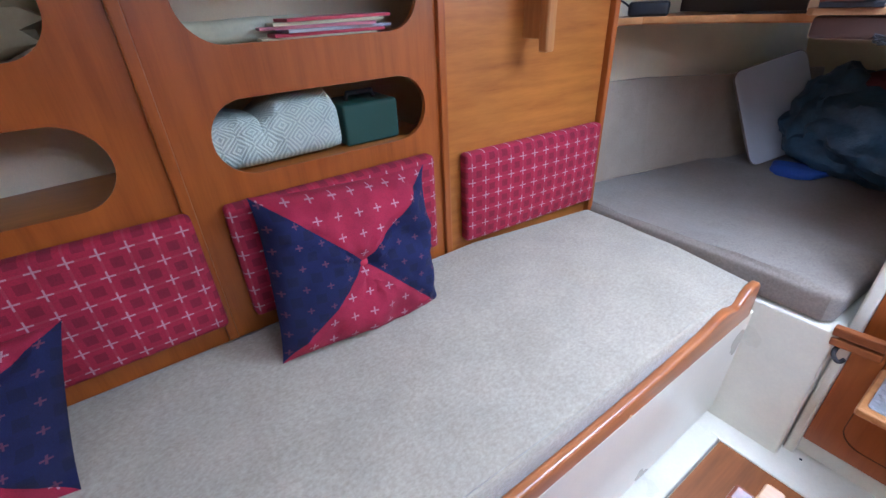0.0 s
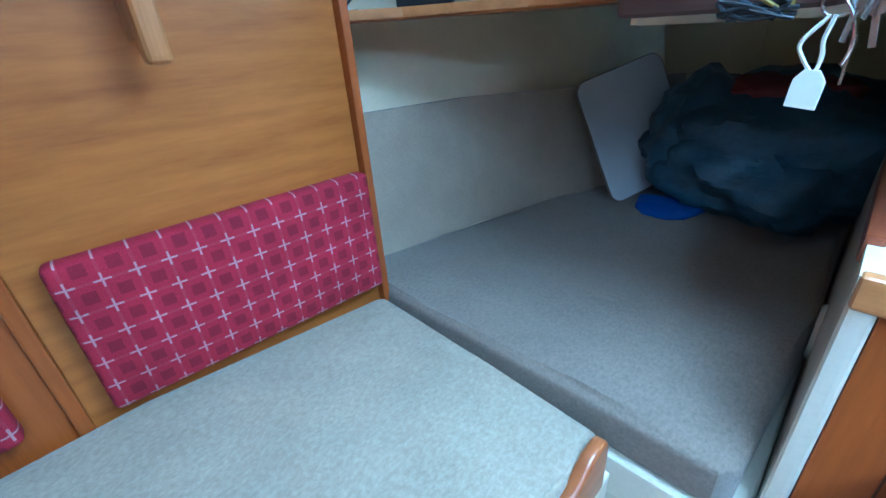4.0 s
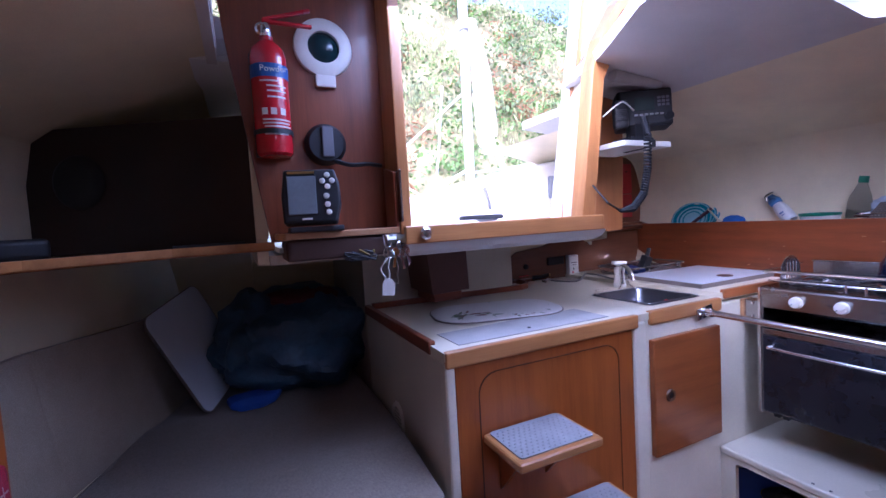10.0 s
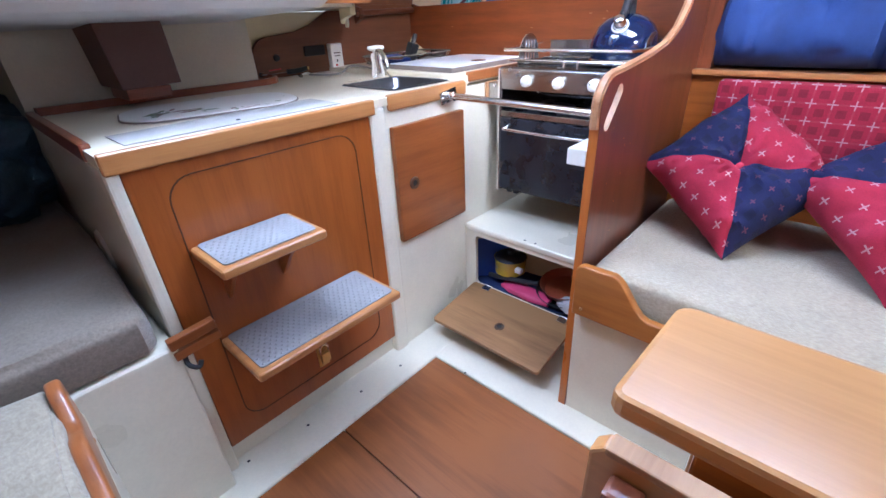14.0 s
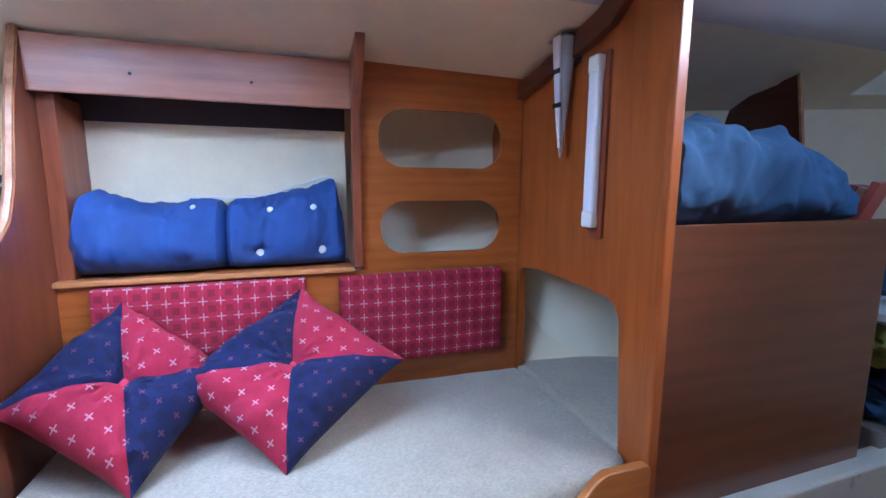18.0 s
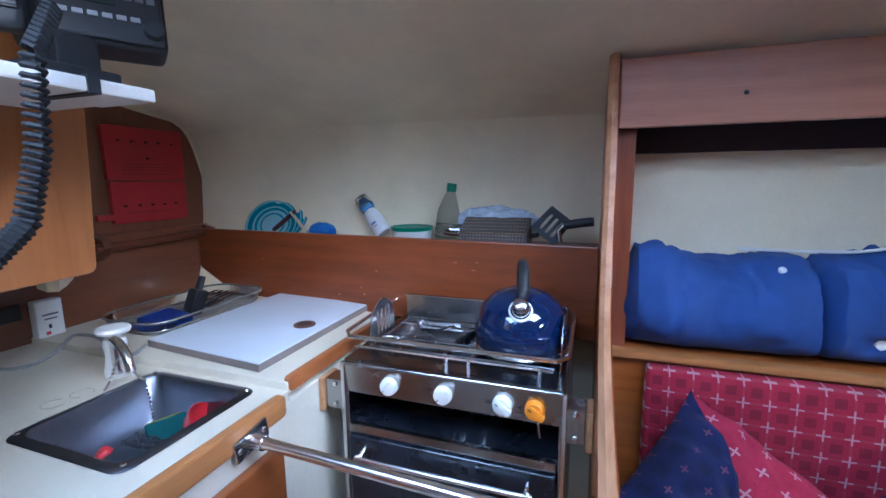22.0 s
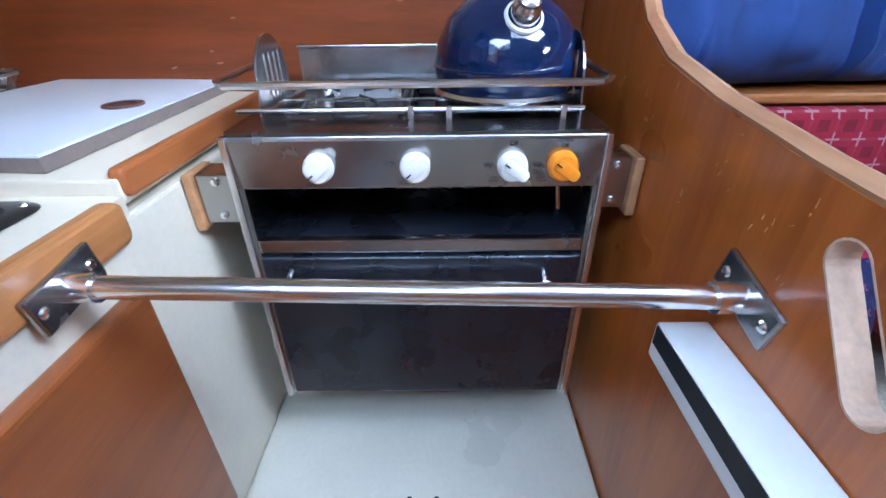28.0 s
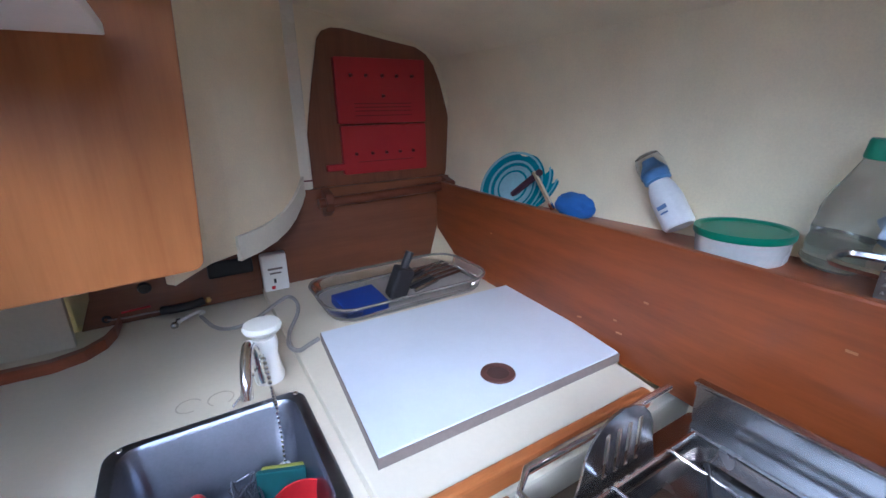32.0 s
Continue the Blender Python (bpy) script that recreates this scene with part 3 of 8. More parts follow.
# locker front behind the starboard settee
SLOTS = [rrect(0.19, 0.742, 1.046, 1.213, 0.083, 10), rrect(0.19, 0.735, 1.318, 1.5, 0.083, 10)]
lock = thing("locker_front_starboard", "varnished teak locker front with long rounded openings behind the settee", "locker", kind="structure")
part("panel", prism([(0.112, 0.6), (0.79, 0.6), (0.79, 1.72), (0.112, 1.72)], "yz", -0.945, -0.93, SLOTS), TEAK_Z, lock)
part("panel", prism([(-0.68, 0.6), (0.088, 0.6), (0.088, 1.72), (-0.68, 1.72)], "yz", -0.945, -0.93, [rrect(-0.545, 0.008, 1.046, 1.213, 0.083, 10), rrect(-0.545, 0.0, 1.318, 1.5, 0.083, 10)]), TEAK_Z, lock)
part("panel", box(-0.945, -0.93, -1.6, -0.69, 0.6, 1.72, 0.003), TEAK_Z, lock)
door3 = prism([(-0.93, 0.812), (-0.878, 1.452), (-0.896, 1.452), (-0.948, 0.812)], "xy", 0.6, 1.72, bev=0.002)
part("panel", door3, TEAK_Y, lock, "teak ply door with a turned handle")
for y in (0.1, 0.80, -0.685):
    part("upright", box(-0.952, -0.916, y - 0.012, y + 0.012, 0.6, 1.72, 0.005), TEAK_Z, lock)
part("shelf", box(-1.25, -0.945, -1.5, 0.79, 1.02, 1.04, 0.002), TEAK_Y, lock)
part("shelf", box(-1.25, -0.945, -1.5, 0.79, 1.29, 1.312, 0.002), TEAK_Y, lock)
part("handle", joined(box(-0.912, -0.834, 1.088, 1.108, 1.27, 1.56, 0.004), box(-0.840, -0.803, 1.080, 1.116, 1.236, 1.56, 0.012, 3)), TRIM_Z, lock, "pale hardwood pull handle")
part("end_trim", prism([(-0.96, 1.455), (-0.856, 1.452), (-0.85, 1.468), (-0.96, 1.474)], "xy", 0.6, 1.72, bev=0.003), TEAK_Z, lock)


def back_cushion(name, y0, y1, z0, z1, x, face, label):
    """An upholstered back pad with rolled edges; face: +1 when it faces to port."""
    bm = box(min(x, x + face * 0.045), max(x, x + face * 0.045), y0, y1, z0, z1, 0.016, 4)
    fr = [f for f in bm.faces if abs(f.normal.x) > 0.9 and f.normal.x * face > 0 and f.calc_area() > 0.02]
    bmesh.ops.subdivide_edges(bm, edges=list({e for f in fr for e in f.edges}), cuts=5, use_grid_fill=True)
    for v in bm.verts:
        u, w = (v.co.y - y0) / (y1 - y0), (v.co.z - z0) / (z1 - z0)
        v.co.x += face * 0.012 * max(0.0, math.sin(math.pi * u)) ** 0.5 * max(0.0, math.sin(math.pi * w)) ** 0.5
        v.co += 0.002 * noise.noise_vector(v.co * 14)
    return solid(name, bm, RED, label, "cushion", group="red back cushions", smooth=True, uv=((0, 1, 0), (0, 0, 1)))


back_cushion("back_cushion", -0.62, 0.10, 0.70, 1.0, -0.93, 1, "red back cushion with pale crosses, on the locker front")
back_cushion("back_cushion", 0.165, 0.735, 0.695, 0.995, -0.93, 1, "red back cushion with pale crosses, behind a quartered pillow")
c3 = back_cushion("back_cushion", 0.855, 1.455, 0.665, 0.968, -0.93, 1, "red back cushion with pale crosses, beside the quarter berth")
c3.matrix_world = Matrix.Translation((-0.93, 0.85, 0)) @ pose(0, 0, 0, 0, 0, -4.4) @ Matrix.Translation((0.93 - 0.002, -0.85, 0))

# quarter berth: hull cloth, shelf
hullcloth = loft([[(-1.015, 1.50, 0.64), (-1.06, 1.50, 1.06)], [(-0.93, 1.95, 0.64), (-0.985, 1.95, 1.05)], [(-0.79, 2.36, 0.64), (-0.83, 2.36, 1.03)], [(-0.60, 2.9, 0.64), (-0.64, 2.9, 1.02)]], 0.02, (-1, 0, 0))
solid("hull_panel", hullcloth, BERTH, "beige cloth-covered panel along the quarter berth", kind="structure")
shelf = thing("quarter_berth_shelf", "varnished wooden shelf with a fiddle above the quarter berth", "shelf")
part("shelf_board", prism([(-1.13, 1.475), (-0.93, 1.475), (-0.86, 1.62), (-0.62, 1.76), (-0.375, 1.80), (-0.375, 2.4), (-0.9, 2.4)], "xy", 1.275, 1.293, bev=0.002), TEAK_Y, shelf)
part("fiddle", tube([(-0.93, 1.475, 1.29), (-0.86, 1.62, 1.29), (-0.62, 1.76, 1.29), (-0.375, 1.80, 1.29)], 0.014, 4), TRIM_Y, shelf)

# ---- engine box, steps and worktop ----
solid("engine_box", prism([(0.0, 0.0), (0.735, 0.0), (0.735, 0.957), (0.0, 0.957)], "xz", 1.535, 2.3, bev=0.012, seg=3), GEL, "cream gelcoat box behind the companionway steps", kind="structure")
solid("wall_berth_inboard", box(0.0, 0.02, 2.302, 2.978, -0.02, 1.20, 0.0), GEL, "cream liner at the inboard side of the quarter berth", kind="structure")
solid("box_front_edge", joined(box(0.0, 0.03, 1.505, 1.545, 0.0, 0.957, 0.01, 3), box(0.69, 0.75, 1.505, 1.545, 0.0, 0.957, 0.012, 3)), GEL, "cream gelcoat corner posts beside the step panel", kind="structure")
fpan = thing("step_panel", "teak engine panel with a routed line under the worktop", "panel", kind="structure")
part("panel", box(0.031, 0.689, 1.512, 1.534, 0.09, 0.955, 0.003), TEAK_Z, fpan)
line = rrect(0.10, 0.625, 0.15, 0.905, 0.06, 6)
part("routed_line", prism(line, "xz", 1.510, 1.5125, [[(0.3625 + (p - 0.3625) * 0.99, 0.5275 + (q - 0.5275) * 0.9935) for p, q in line]]), plain("routed_groove", (0.09, 0.03, 0.012), 0.7), fpan, "dark routed groove")
part("top_trim", box(0.002, 0.708, 1.499, 1.520, 0.939, 0.985, 0.007, 3), TRIM_X, fpan, "oak edge trim")

worktop = thing("worktop", "cream laminate galley worktop with raised edges", "worktop")
part("top", prism([(0.001, 1.505), (0.62, 1.507), (1.165, 1.515), (1.165, 2.42), (0.001, 2.36)], "xy", 0.958, 0.982, [rrect(0.8724, 1.1286, 1.5944, 1.8624, 0.03)]), FORMICA, worktop)
part("raised_top", prism([(1.166, 1.516), (1.66, 1.516), (1.78, 2.3), (1.76, 2.42), (1.166, 2.42)], "xy", 0.97, 1.0, bev=0.004), FORMICA, worktop)
part("front_trim", prism(rrect(0.765, 1.146, 0.938, 0.987, 0.012), "xz", 1.503, 1.524, bev=0.006), TRIM_X, worktop, "oak fiddle before the sink")
part("front_trim", prism(rrect(1.170, 1.64, 0.976, 1.011, 0.01), "xz", 1.510, 1.528, bev=0.005), wood("dark_trim_teak", (0.40, 0.135, 0.036), (0.25, 0.072, 0.02), 0), worktop, "oak fiddle beside the cooker")
part("side_fiddle", box(-0.004, 0.018, 1.60, 2.3, 0.955, 0.993, 0.005), MAHOG_Y, worktop, "dark mahogany fiddle")
part("back_fiddle", loft([[(0.02, 2.235, z), (0.40, 2.222, z), (0.62, 2.206, z), (0.74, 2.202, z), (0.79, 2.222, z), (0.822, 2.262, z), (0.836, 2.31, z), (0.84, 2.382, z)] for z in (0.982, 1.006)], 0.018, (-0.2, 1, 0)), MAHOG_X, worktop, "dark mahogany fiddle")
solid("galley_front", prism([(0.75, 0.0), (1.85, 0.0), (1.85, 0.96), (0.75, 0.96)], "xz", 1.513, 1.54, bev=0.006), GEL, "cream gelcoat front under the sink and beside the cooker", kind="structure")

stand = thing("cooker_platform", "cream gelcoat platform under the cooker with an open locker", "platform", kind="structure")
part("platform", box(1.128, 1.72, 0.893, 1.512, 0.39, 0.418, 0.01, 3), GEL, stand)
part("locker_face", prism([(0.893, 0.0), (1.512, 0.0), (1.512, 0.389), (0.893, 0.389)], "yz", 1.134, 1.152, [rrect(0.955, 1.458, 0.132, 0.372, 0.015)]), GEL, stand)
part("locker_floor", box(1.153, 1.6, 0.9, 1.51, 0.10, 0.125, 0.0), plain("dark_blue_locker_floor", (0.02, 0.035, 0.11), 0.6), stand, "dark blue locker inside")
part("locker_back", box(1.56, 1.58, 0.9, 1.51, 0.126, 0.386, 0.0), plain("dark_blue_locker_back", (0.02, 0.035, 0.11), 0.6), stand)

# ---- galley bulkhead panel between cooker and settee ----
edge = [(0.868, 0.0), (0.868, 0.94)] + arc(0.935, 0.985, 0.07, 180, 95, 6) + [(1.02, 1.062), (1.16, 1.078), (1.28, 1.10), (1.36, 1.135), (1.42, 1.19), (1.455, 1.27), (1.475, 1.36), (1.50, 1.48), (1.535, 1.60), (1.565, 1.70), (1.95, 1.70), (1.95, 0.0)]
hole = []
for px, pz in rrect(-0.018, 0.018, -0.062, 0.062, 0.0175, 5):
    ca, sa = math.cos(radians(-38)), math.sin(radians(-38))
    hole.append((0.936 + px * ca - pz * sa, 0.980 + px * sa + pz * ca))
gp = thing("galley_panel", "curved mahogany ply panel with a hand hole between cooker and settee", "panel", kind="structure")
part("panel", prism(edge, "xz", 0.868, 0.891, [hole]), wood("worn_mahogany_ply", (0.50, 0.145, 0.020), (0.28, 0.064, 0.008), 2, 0.26, 0.35), gp)
worn = plain("bare_wood_scuff", (0.46, 0.22, 0.09), 0.8, vary=0.3, scale=40.0)
random.seed(51)
rim_line = [(1.0, 1.05), (1.16, 1.07), (1.28, 1.09), (1.36, 1.125), (1.41, 1.18)]
for k in range(60):
    f = random.random() * 3.999
    (ax, az), (bx, bz) = rim_line[int(f)], rim_line[int(f) + 1]
    fr = f - int(f)
    sx, sz = ax + (bx - ax) * fr, az + (bz - az) * fr - min(random.expovariate(14.0), 0.38)
    lng, wid = random.uniform(0.002, 0.009), random.uniform(0.0007, 0.002)
    turn = Matrix.Translation((sx, 0, sz)) @ pose(0, 0, 0, 0, random.gauss(62, 22), 0)
    part("scuff", turned(prism(rrect(-lng / 2, lng / 2, -wid / 2, wid / 2, wid * 0.45, 2), "xz", 0.8905, 0.8914), turn), worn, gp)
for k in range(10):
    sx, sz = random.uniform(0.95, 1.3), random.uniform(0.5, 1.0)
    part("scuff", prism(rrect(sx, sx + random.uniform(0.003, 0.008), sz, sz + 0.002, 0.0008, 2), "xz", 0.8655, 0.8665), worn, gp)
part("forward_veneer", prism(edge, "xz", 0.8662, 0.8678, [hole]), wood("dark_mahogany_veneer", (0.17, 0.046, 0.018), (0.10, 0.025, 0.010), 2, 0.3, 0.5), gp, "dark mahogany veneer facing the settee")
ca, sa = math.cos(radians(-38)), math.sin(radians(-38))
inner = [(0.936 + px * ca - pz * sa, 0.980 + px * sa + pz * ca) for px, pz in rrect(-0.0162, 0.0162, -0.0602, 0.0602, 0.0158, 5)]
part("hole_edge", prism(hole, "xz", 0.8665, 0.8912, [inner]), plain("bare_ply_edge", (0.60, 0.42, 0.29), 0.6, vary=0.2, scale=30.0), gp, "pale bare ply edge of the hand hole")
part("edge_band", tube([(x, 0.8795, z) for x, z in edge[1:-2]], 0.0119, 6), wood("worn_brown_edge", (0.47, 0.25, 0.125), (0.24, 0.088, 0.032), 0, 0.45, 0.2, 0.8), gp, "worn pale ply edge")

# ---- port settee ----
solid("settee_base_port", prism([(0.872, 0.0), (1.65, 0.0), (1.65, 0.45), (0.852, 0.45)], "xz", -0.66, 0.866, bev=0.006), GEL, "cream gelcoat front of the port settee", kind="structure")
solid("settee_cushion", cushion([(0.905, 0.855), (0.875, 0.6), (0.845, 0.2), (0.848, -0.2), (0.878, -0.55), (0.93, -0.655), (1.575, -0.655), (1.58, 0.2), (1.58, 0.855)], 0.452, 0.548, 0.014, 0.028, None, 7), TWEED,
      "wide oatmeal tweed settee cushion on the port side", "cushion", smooth=True)
leeboard(board_profile(0.55, 0.862, 0.49, 0.59, 0.71, 0.065), 0.820, 0.846, TEAK_Y, "short teak leeboard at the galley end of the settee", "port leeboards", ((0.835, 0.455), (0.60, 0.445)))
leeboard(board_profile(-0.27, -0.652, 0.49, 0.58, -0.46, 0.08), 0.842, 0.868, TEAK_Y, "short teak leeboard at the bulkhead end of the settee", "port leeboards", ((-0.62, 0.455), (-0.28, 0.445)))
back = thing("settee_back_port", "teak seat back and locker front with two rounded openings", "locker", kind="structure")
part("lower_panel", box(1.584, 1.60, -0.655, 0.866, 0.45, 0.985, 0.002), TEAK_PORT, back)
part("shelf_edge", box(1.562, 1.60, 0.0, 0.866, 0.985, 1.003, 0.005), TRIM_Y, back)
part("shelf_board", box(1.60, 1.95, 0.0, 0.866, 0.985, 1.0, 0.0), TEAK_PORT, back)
part("locker_panel", prism([(-0.655, 0.986), (-0.03, 0.986), (-0.03, 1.74), (-0.655, 1.74)], "yz", 1.584, 1.60, [rrect(-0.572, -0.098, 1.04, 1.232, 0.09, 10), rrect(-0.572, -0.095, 1.352, 1.555, 0.09, 10)]), TEAK_PORT, back)
part("locker_shelf", box(1.60, 1.85, -0.65, -0.03, 1.27, 1.285, 0.0), TEAK_PORT, back)
part("post", prism([(1.585, 1.003), (1.585, 1.745), (1.40, 1.745), (1.43, 1.67), (1.47, 1.62), (1.55, 1.54), (1.56, 1.003)], "xz", -0.03, 0.0, bev=0.004), MAHOG_Z, back)
part("valance", box(1.555, 1.575, 0.0, 0.866, 1.538, 1.69, 0.004), wood("pale_mahogany_valance", (0.42, 0.19, 0.11), (0.30, 0.12, 0.07), 1), back, "pale mahogany valance board")
part("niche_back", box(1.775, 1.79, 0.0, 0.866, 1.0, 1.490, 0.0), LINING, back, "cream vinyl niche back")
# Shade under the side deck, put in as a near-black board behind the valance.
part("niche_head", box(1.760, 1.80, 0.0, 0.866, 1.490, 1.70, 0.002), plain("dark_deck_shade", (0.045, 0.036, 0.045), 0.7), back, "dark board standing for the shaded deck over the niche")
part("niche_side", box(1.60, 1.775, 0.822, 0.8655, 1.001, 1.54, 0.002), MAHOG_Z, back)
for y in (0.30, 0.62):
    part("screw_hole", turned(lathe([(0, 0.001), (0.0045, 0.001), (0.005, 0)], 0, 0, 10), Matrix.Translation((1.555, y, 1.60)) @ pose(0, 0, 0, 0, -90, 0)), DARK, back)
back_cushion("back_cushion", -0.567, 0.056, 0.645, 0.973, 1.584, -1, "red back cushion with pale crosses, by the bulkhead")
back_cushion("back_cushion", 0.165, 0.775, 0.66, 0.978, 1.584, -1, "red back cushion with pale crosses, behind two pillows")

# ---- forward bulkhead, port half ----
arch = [(1.572, 0.468), (1.572, 0.930)] + arc(1.540, 0.936, 0.032, 0, 80, 4) + [(1.44, 0.980), (1.15, 0.976)] + arc(1.075, 0.895, 0.075, 75, 172, 8) + [(0.968, 0.468)]
outline = [(0.87, 0.345), (1.95, 0.345), (1.95, 1.66), (1.47, 1.715), (1.14, 1.775), (1.06, 1.80), (0.98, 1.99), (0.93, 2.09), (0.87, 2.095)]
bh = thing("bulkhead_port", "teak main bulkhead with an arched foot opening", "bulkhead", kind="structure")
part("panel", prism(outline, "xz", -0.685, -0.66, [arch]), TEAK_Z, bh)
part("edge_post", box(0.858, 0.882, -0.69, -0.654, 0.345, 2.09, 0.008, 3), TEAK_Z, bh)
part("cornice", prism([(1.60, 1.672), (1.43, 1.700), (1.132, 1.772), (1.06, 1.812), (1.0, 1.855), (0.884, 1.950), (0.884, 1.868), (1.0, 1.772), (1.07, 1.715), (1.14, 1.695), (1.43, 1.640), (1.60, 1.612)], "xz", -0.659, -0.632, bev=0.004), DEEP_X, bh, "dark mahogany cornice")
fw = thing("foot_cushion", "oatmeal tweed cushion in the foot well beyond the bulkhead", "cushion", at=(1.3, -1.1, 0.47))
part("pad", box(0.95, 1.75, -1.5, -0.689, 0.47, 0.548, 0.01), TWEED, fw)
part("front_edge", box(0.972, 1.568, -0.688, -0.657, 0.47, 0.549, 0.008, 3), TWEED, fw)
# Paler than the other linings: light missing in the foot well is put into the colour.
solid("foot_well_lining", loft([[(0.93, -1.56, 0.53), (0.93, -1.56, 1.12)], [(1.35, -1.56, 0.53), (1.42, -1.56, 1.12)], [(1.512, -1.142, 0.53), (1.60, -1.142, 1.12)], [(1.66, -0.69, 0.53), (1.76, -0.69, 1.12)]], 0.02, (0.8, -0.5, 0)), plain("cream_well_brightened", (0.84, 0.77, 0.58), 0.5, vary=0.05), "cream lining at the back of the foot well", kind="structure")
solid("bulkhead_starboard", prism([(-1.3, 0.0), (-0.25, 0.0), (-0.25, 2.05), (-0.44, 1.99), (-0.5, 1.78), (-1.3, 1.68)], "xz", -1.64, -1.62), TEAK_Z, "teak main bulkhead on the starboard side", kind="structure")

# forward cabin seen past the bulkhead
solid("locker_side_forward", box(0.898, 0.918, -1.62, -0.70, 0.06, 1.187, 0.003), wood("locker_mahogany", (0.18, 0.054, 0.018), (0.125, 0.036, 0.012), 1, 0.30, 0.4, 0.6, 0.15), "dark mahogany side of a forward locker", kind="structure")
solid("locker_top_forward", box(0.918, 1.8, -1.62, -0.70, 1.13, 1.16, 0.0), MAHOG_Y, "mahogany top of the forward locker", kind="structure")
solid("foot_liner_forward", box(0.842, 0.93, -3.0, -0.70, -0.03, 0.362, 0.012, 3), GEL, "cream moulded plinth beyond the bulkhead", kind="structure")

# ---- companionway bulkhead ----
cw = thing("companionway", "companionway opening framed in oak with a low sill", "companionway", kind="structure")
pp = prism([(0.65, 1.249)] + arc(1.018, 1.265, 0.016, -90, 0, 4) + [(1.046, 1.45), (1.055, 1.62), (1.06, 1.76), (1.0, 2.0), (0.90, 2.03), (0.76, 1.86), (0.71, 1.30), (0.65, 1.296)], "xz", 1.852, 1.870, bev=0.003)
for v in pp.verts:
    v.co.y += 0.12 * (v.co.x - 1.03)
part("port_panel", pp, wood("orange_teak_panel", (0.42, 0.165, 0.050), (0.31, 0.11, 0.030), 2), cw)
part("reveal", loft([[(0.622, 1.66, 1.262), (0.702, 1.85, 1.262)], [(0.69, 1.66, 1.76), (0.75, 1.85, 1.76)], [(0.75, 1.66, 1.89), (0.80, 1.85, 1.89)], [(0.88, 1.66, 2.04), (0.90, 1.85, 2.04)]], 0.01, (1, 0, 0)), LINING, cw)
part("starboard_panel", prism([(-0.385, 1.30), (-0.05, 1.30), (-0.05, 2.018), (-0.476, 2.018), (-0.455, 1.80)], "xz", 1.705, 1.725), MAHOG_Z, cw)
part("jamb", box(-0.062, -0.030, 1.60, 1.73, 1.30, 2.09, 0.005), TRIM_Z, cw)
part("jamb", prism([(0.576, 1.30), (0.633, 1.30), (0.698, 1.778), (0.76, 1.89), (0.90, 2.05), (0.82, 2.09), (0.776, 2.05), (0.69, 1.92), (0.650, 1.81)], "xz", 1.60, 1.66, bev=0.005), TRIM_Z, cw)
part("rail_slot", prism([(0.717 + 0.62 * p - 0.78 * q, 1.907 + 0.78 * p + 0.62 * q) for p, q in rrect(0, 0.145, -0.012, 0.012, 0.011)], "xz", 1.597, 1.601), plain("slot_shadow_brown", (0.08, 0.03, 0.012), 0.7), cw, "long rounded slot in the rail")
part("sill", box(-0.055, 0.66, 1.585, 1.67, 1.272, 1.322, 0.006, 3), TRIM_X, cw)
part("sill_liner", prism([(1.60, 1.272), (1.68, 1.272), (2.6, 1.255), (2.6, 1.20), (1.66, 1.235), (1.62, 1.25)], "yz", -0.05, 0.685, bev=0.006), HEADLINING, cw)
# The last outline fills the gap to the cockpit lining, against sky light.
solid("bridge_deck", joined(box(-0.39, -0.051, 1.76, 3.3, 1.235, 1.262, 0.0), box(-0.05, 0.98, 1.90, 3.3, 1.24, 1.258, 0.0), prism([(0.684, 1.830), (0.985, 1.866), (0.985, 1.91), (0.684, 1.91)], "xy", 1.2505, 1.262),
                            prism([(0.978, 1.89)] + [(0.99 + 0.325 * k / 8 + 0.04 * math.sin(k / 8 * 3.14), 1.905 + 0.50 * (k / 8) ** 0.6) for k in range(9)] + [(1.32, 2.43), (0.978, 2.43)], "xy", 1.2415, 1.2565)), GEL, "cream underside of the bridge deck", kind="structure")

solid("wall_cockpit_port", loft([[(0.99 + 0.325 * k / 8 + 0.04 * math.sin(k / 8 * 3.14), 1.90 + 0.50 * (k / 8) ** 0.6, z + (0.055 * (2 * k / 8 - 0.75) ** 2 if z < 1.3 else 0)) for k in range(9)] for z in (1.185, 1.33, 1.50, 1.75)], 0.02, (-0.6, 0.8, 0)), LINING, "cream lining on the cockpit side above the sink", kind="structure")
lip = thing("lining_lip", "cream moulded lip round the cockpit lining", "trim", kind="structure")
part("lower_lip", loft([[(0.994 + 0.325 * k / 8 + 0.04 * math.sin(k / 8 * 3.14), 1.892 + 0.50 * (k / 8) ** 0.6, z + 0.055 * (2 * k / 8 - 0.75) ** 2) for k in range(2, 9)] for z in (1.170, 1.196, 1.222)], 0.010, (-0.6, 0.8, 0)), GEL, lip, smooth=True)
part("upright_lip", box(1.300, 1.338, 2.384, 2.402, 1.262, 1.75, 0.006, 3), GEL, lip)
part("pencil_mark", box(1.298, 1.339, 2.3825, 2.3845, 1.285, 1.289, 0.0), plain("dark_red_pencil", (0.10, 0.006, 0.012), 0.6), lip)
# Added filler: closes the slit behind port_panel so no daylight leaks through.
solid("light_gap_filler", box(0.968, 0.990, 1.866, 1.925, 1.264, 1.77, 0.0), LINING, "cream filler added behind the teak panel to block sky light", kind="structure")
solid("wall_cockpit_starboard", joined(box(-0.42, -0.39, 1.80, 2.95, 1.235, 1.31, 0.0), box(-0.42, -0.39, 1.727, 2.95, 1.311, 1.80, 0.0)), LINING, "cream lining on the cockpit side above the berth", kind="structure")
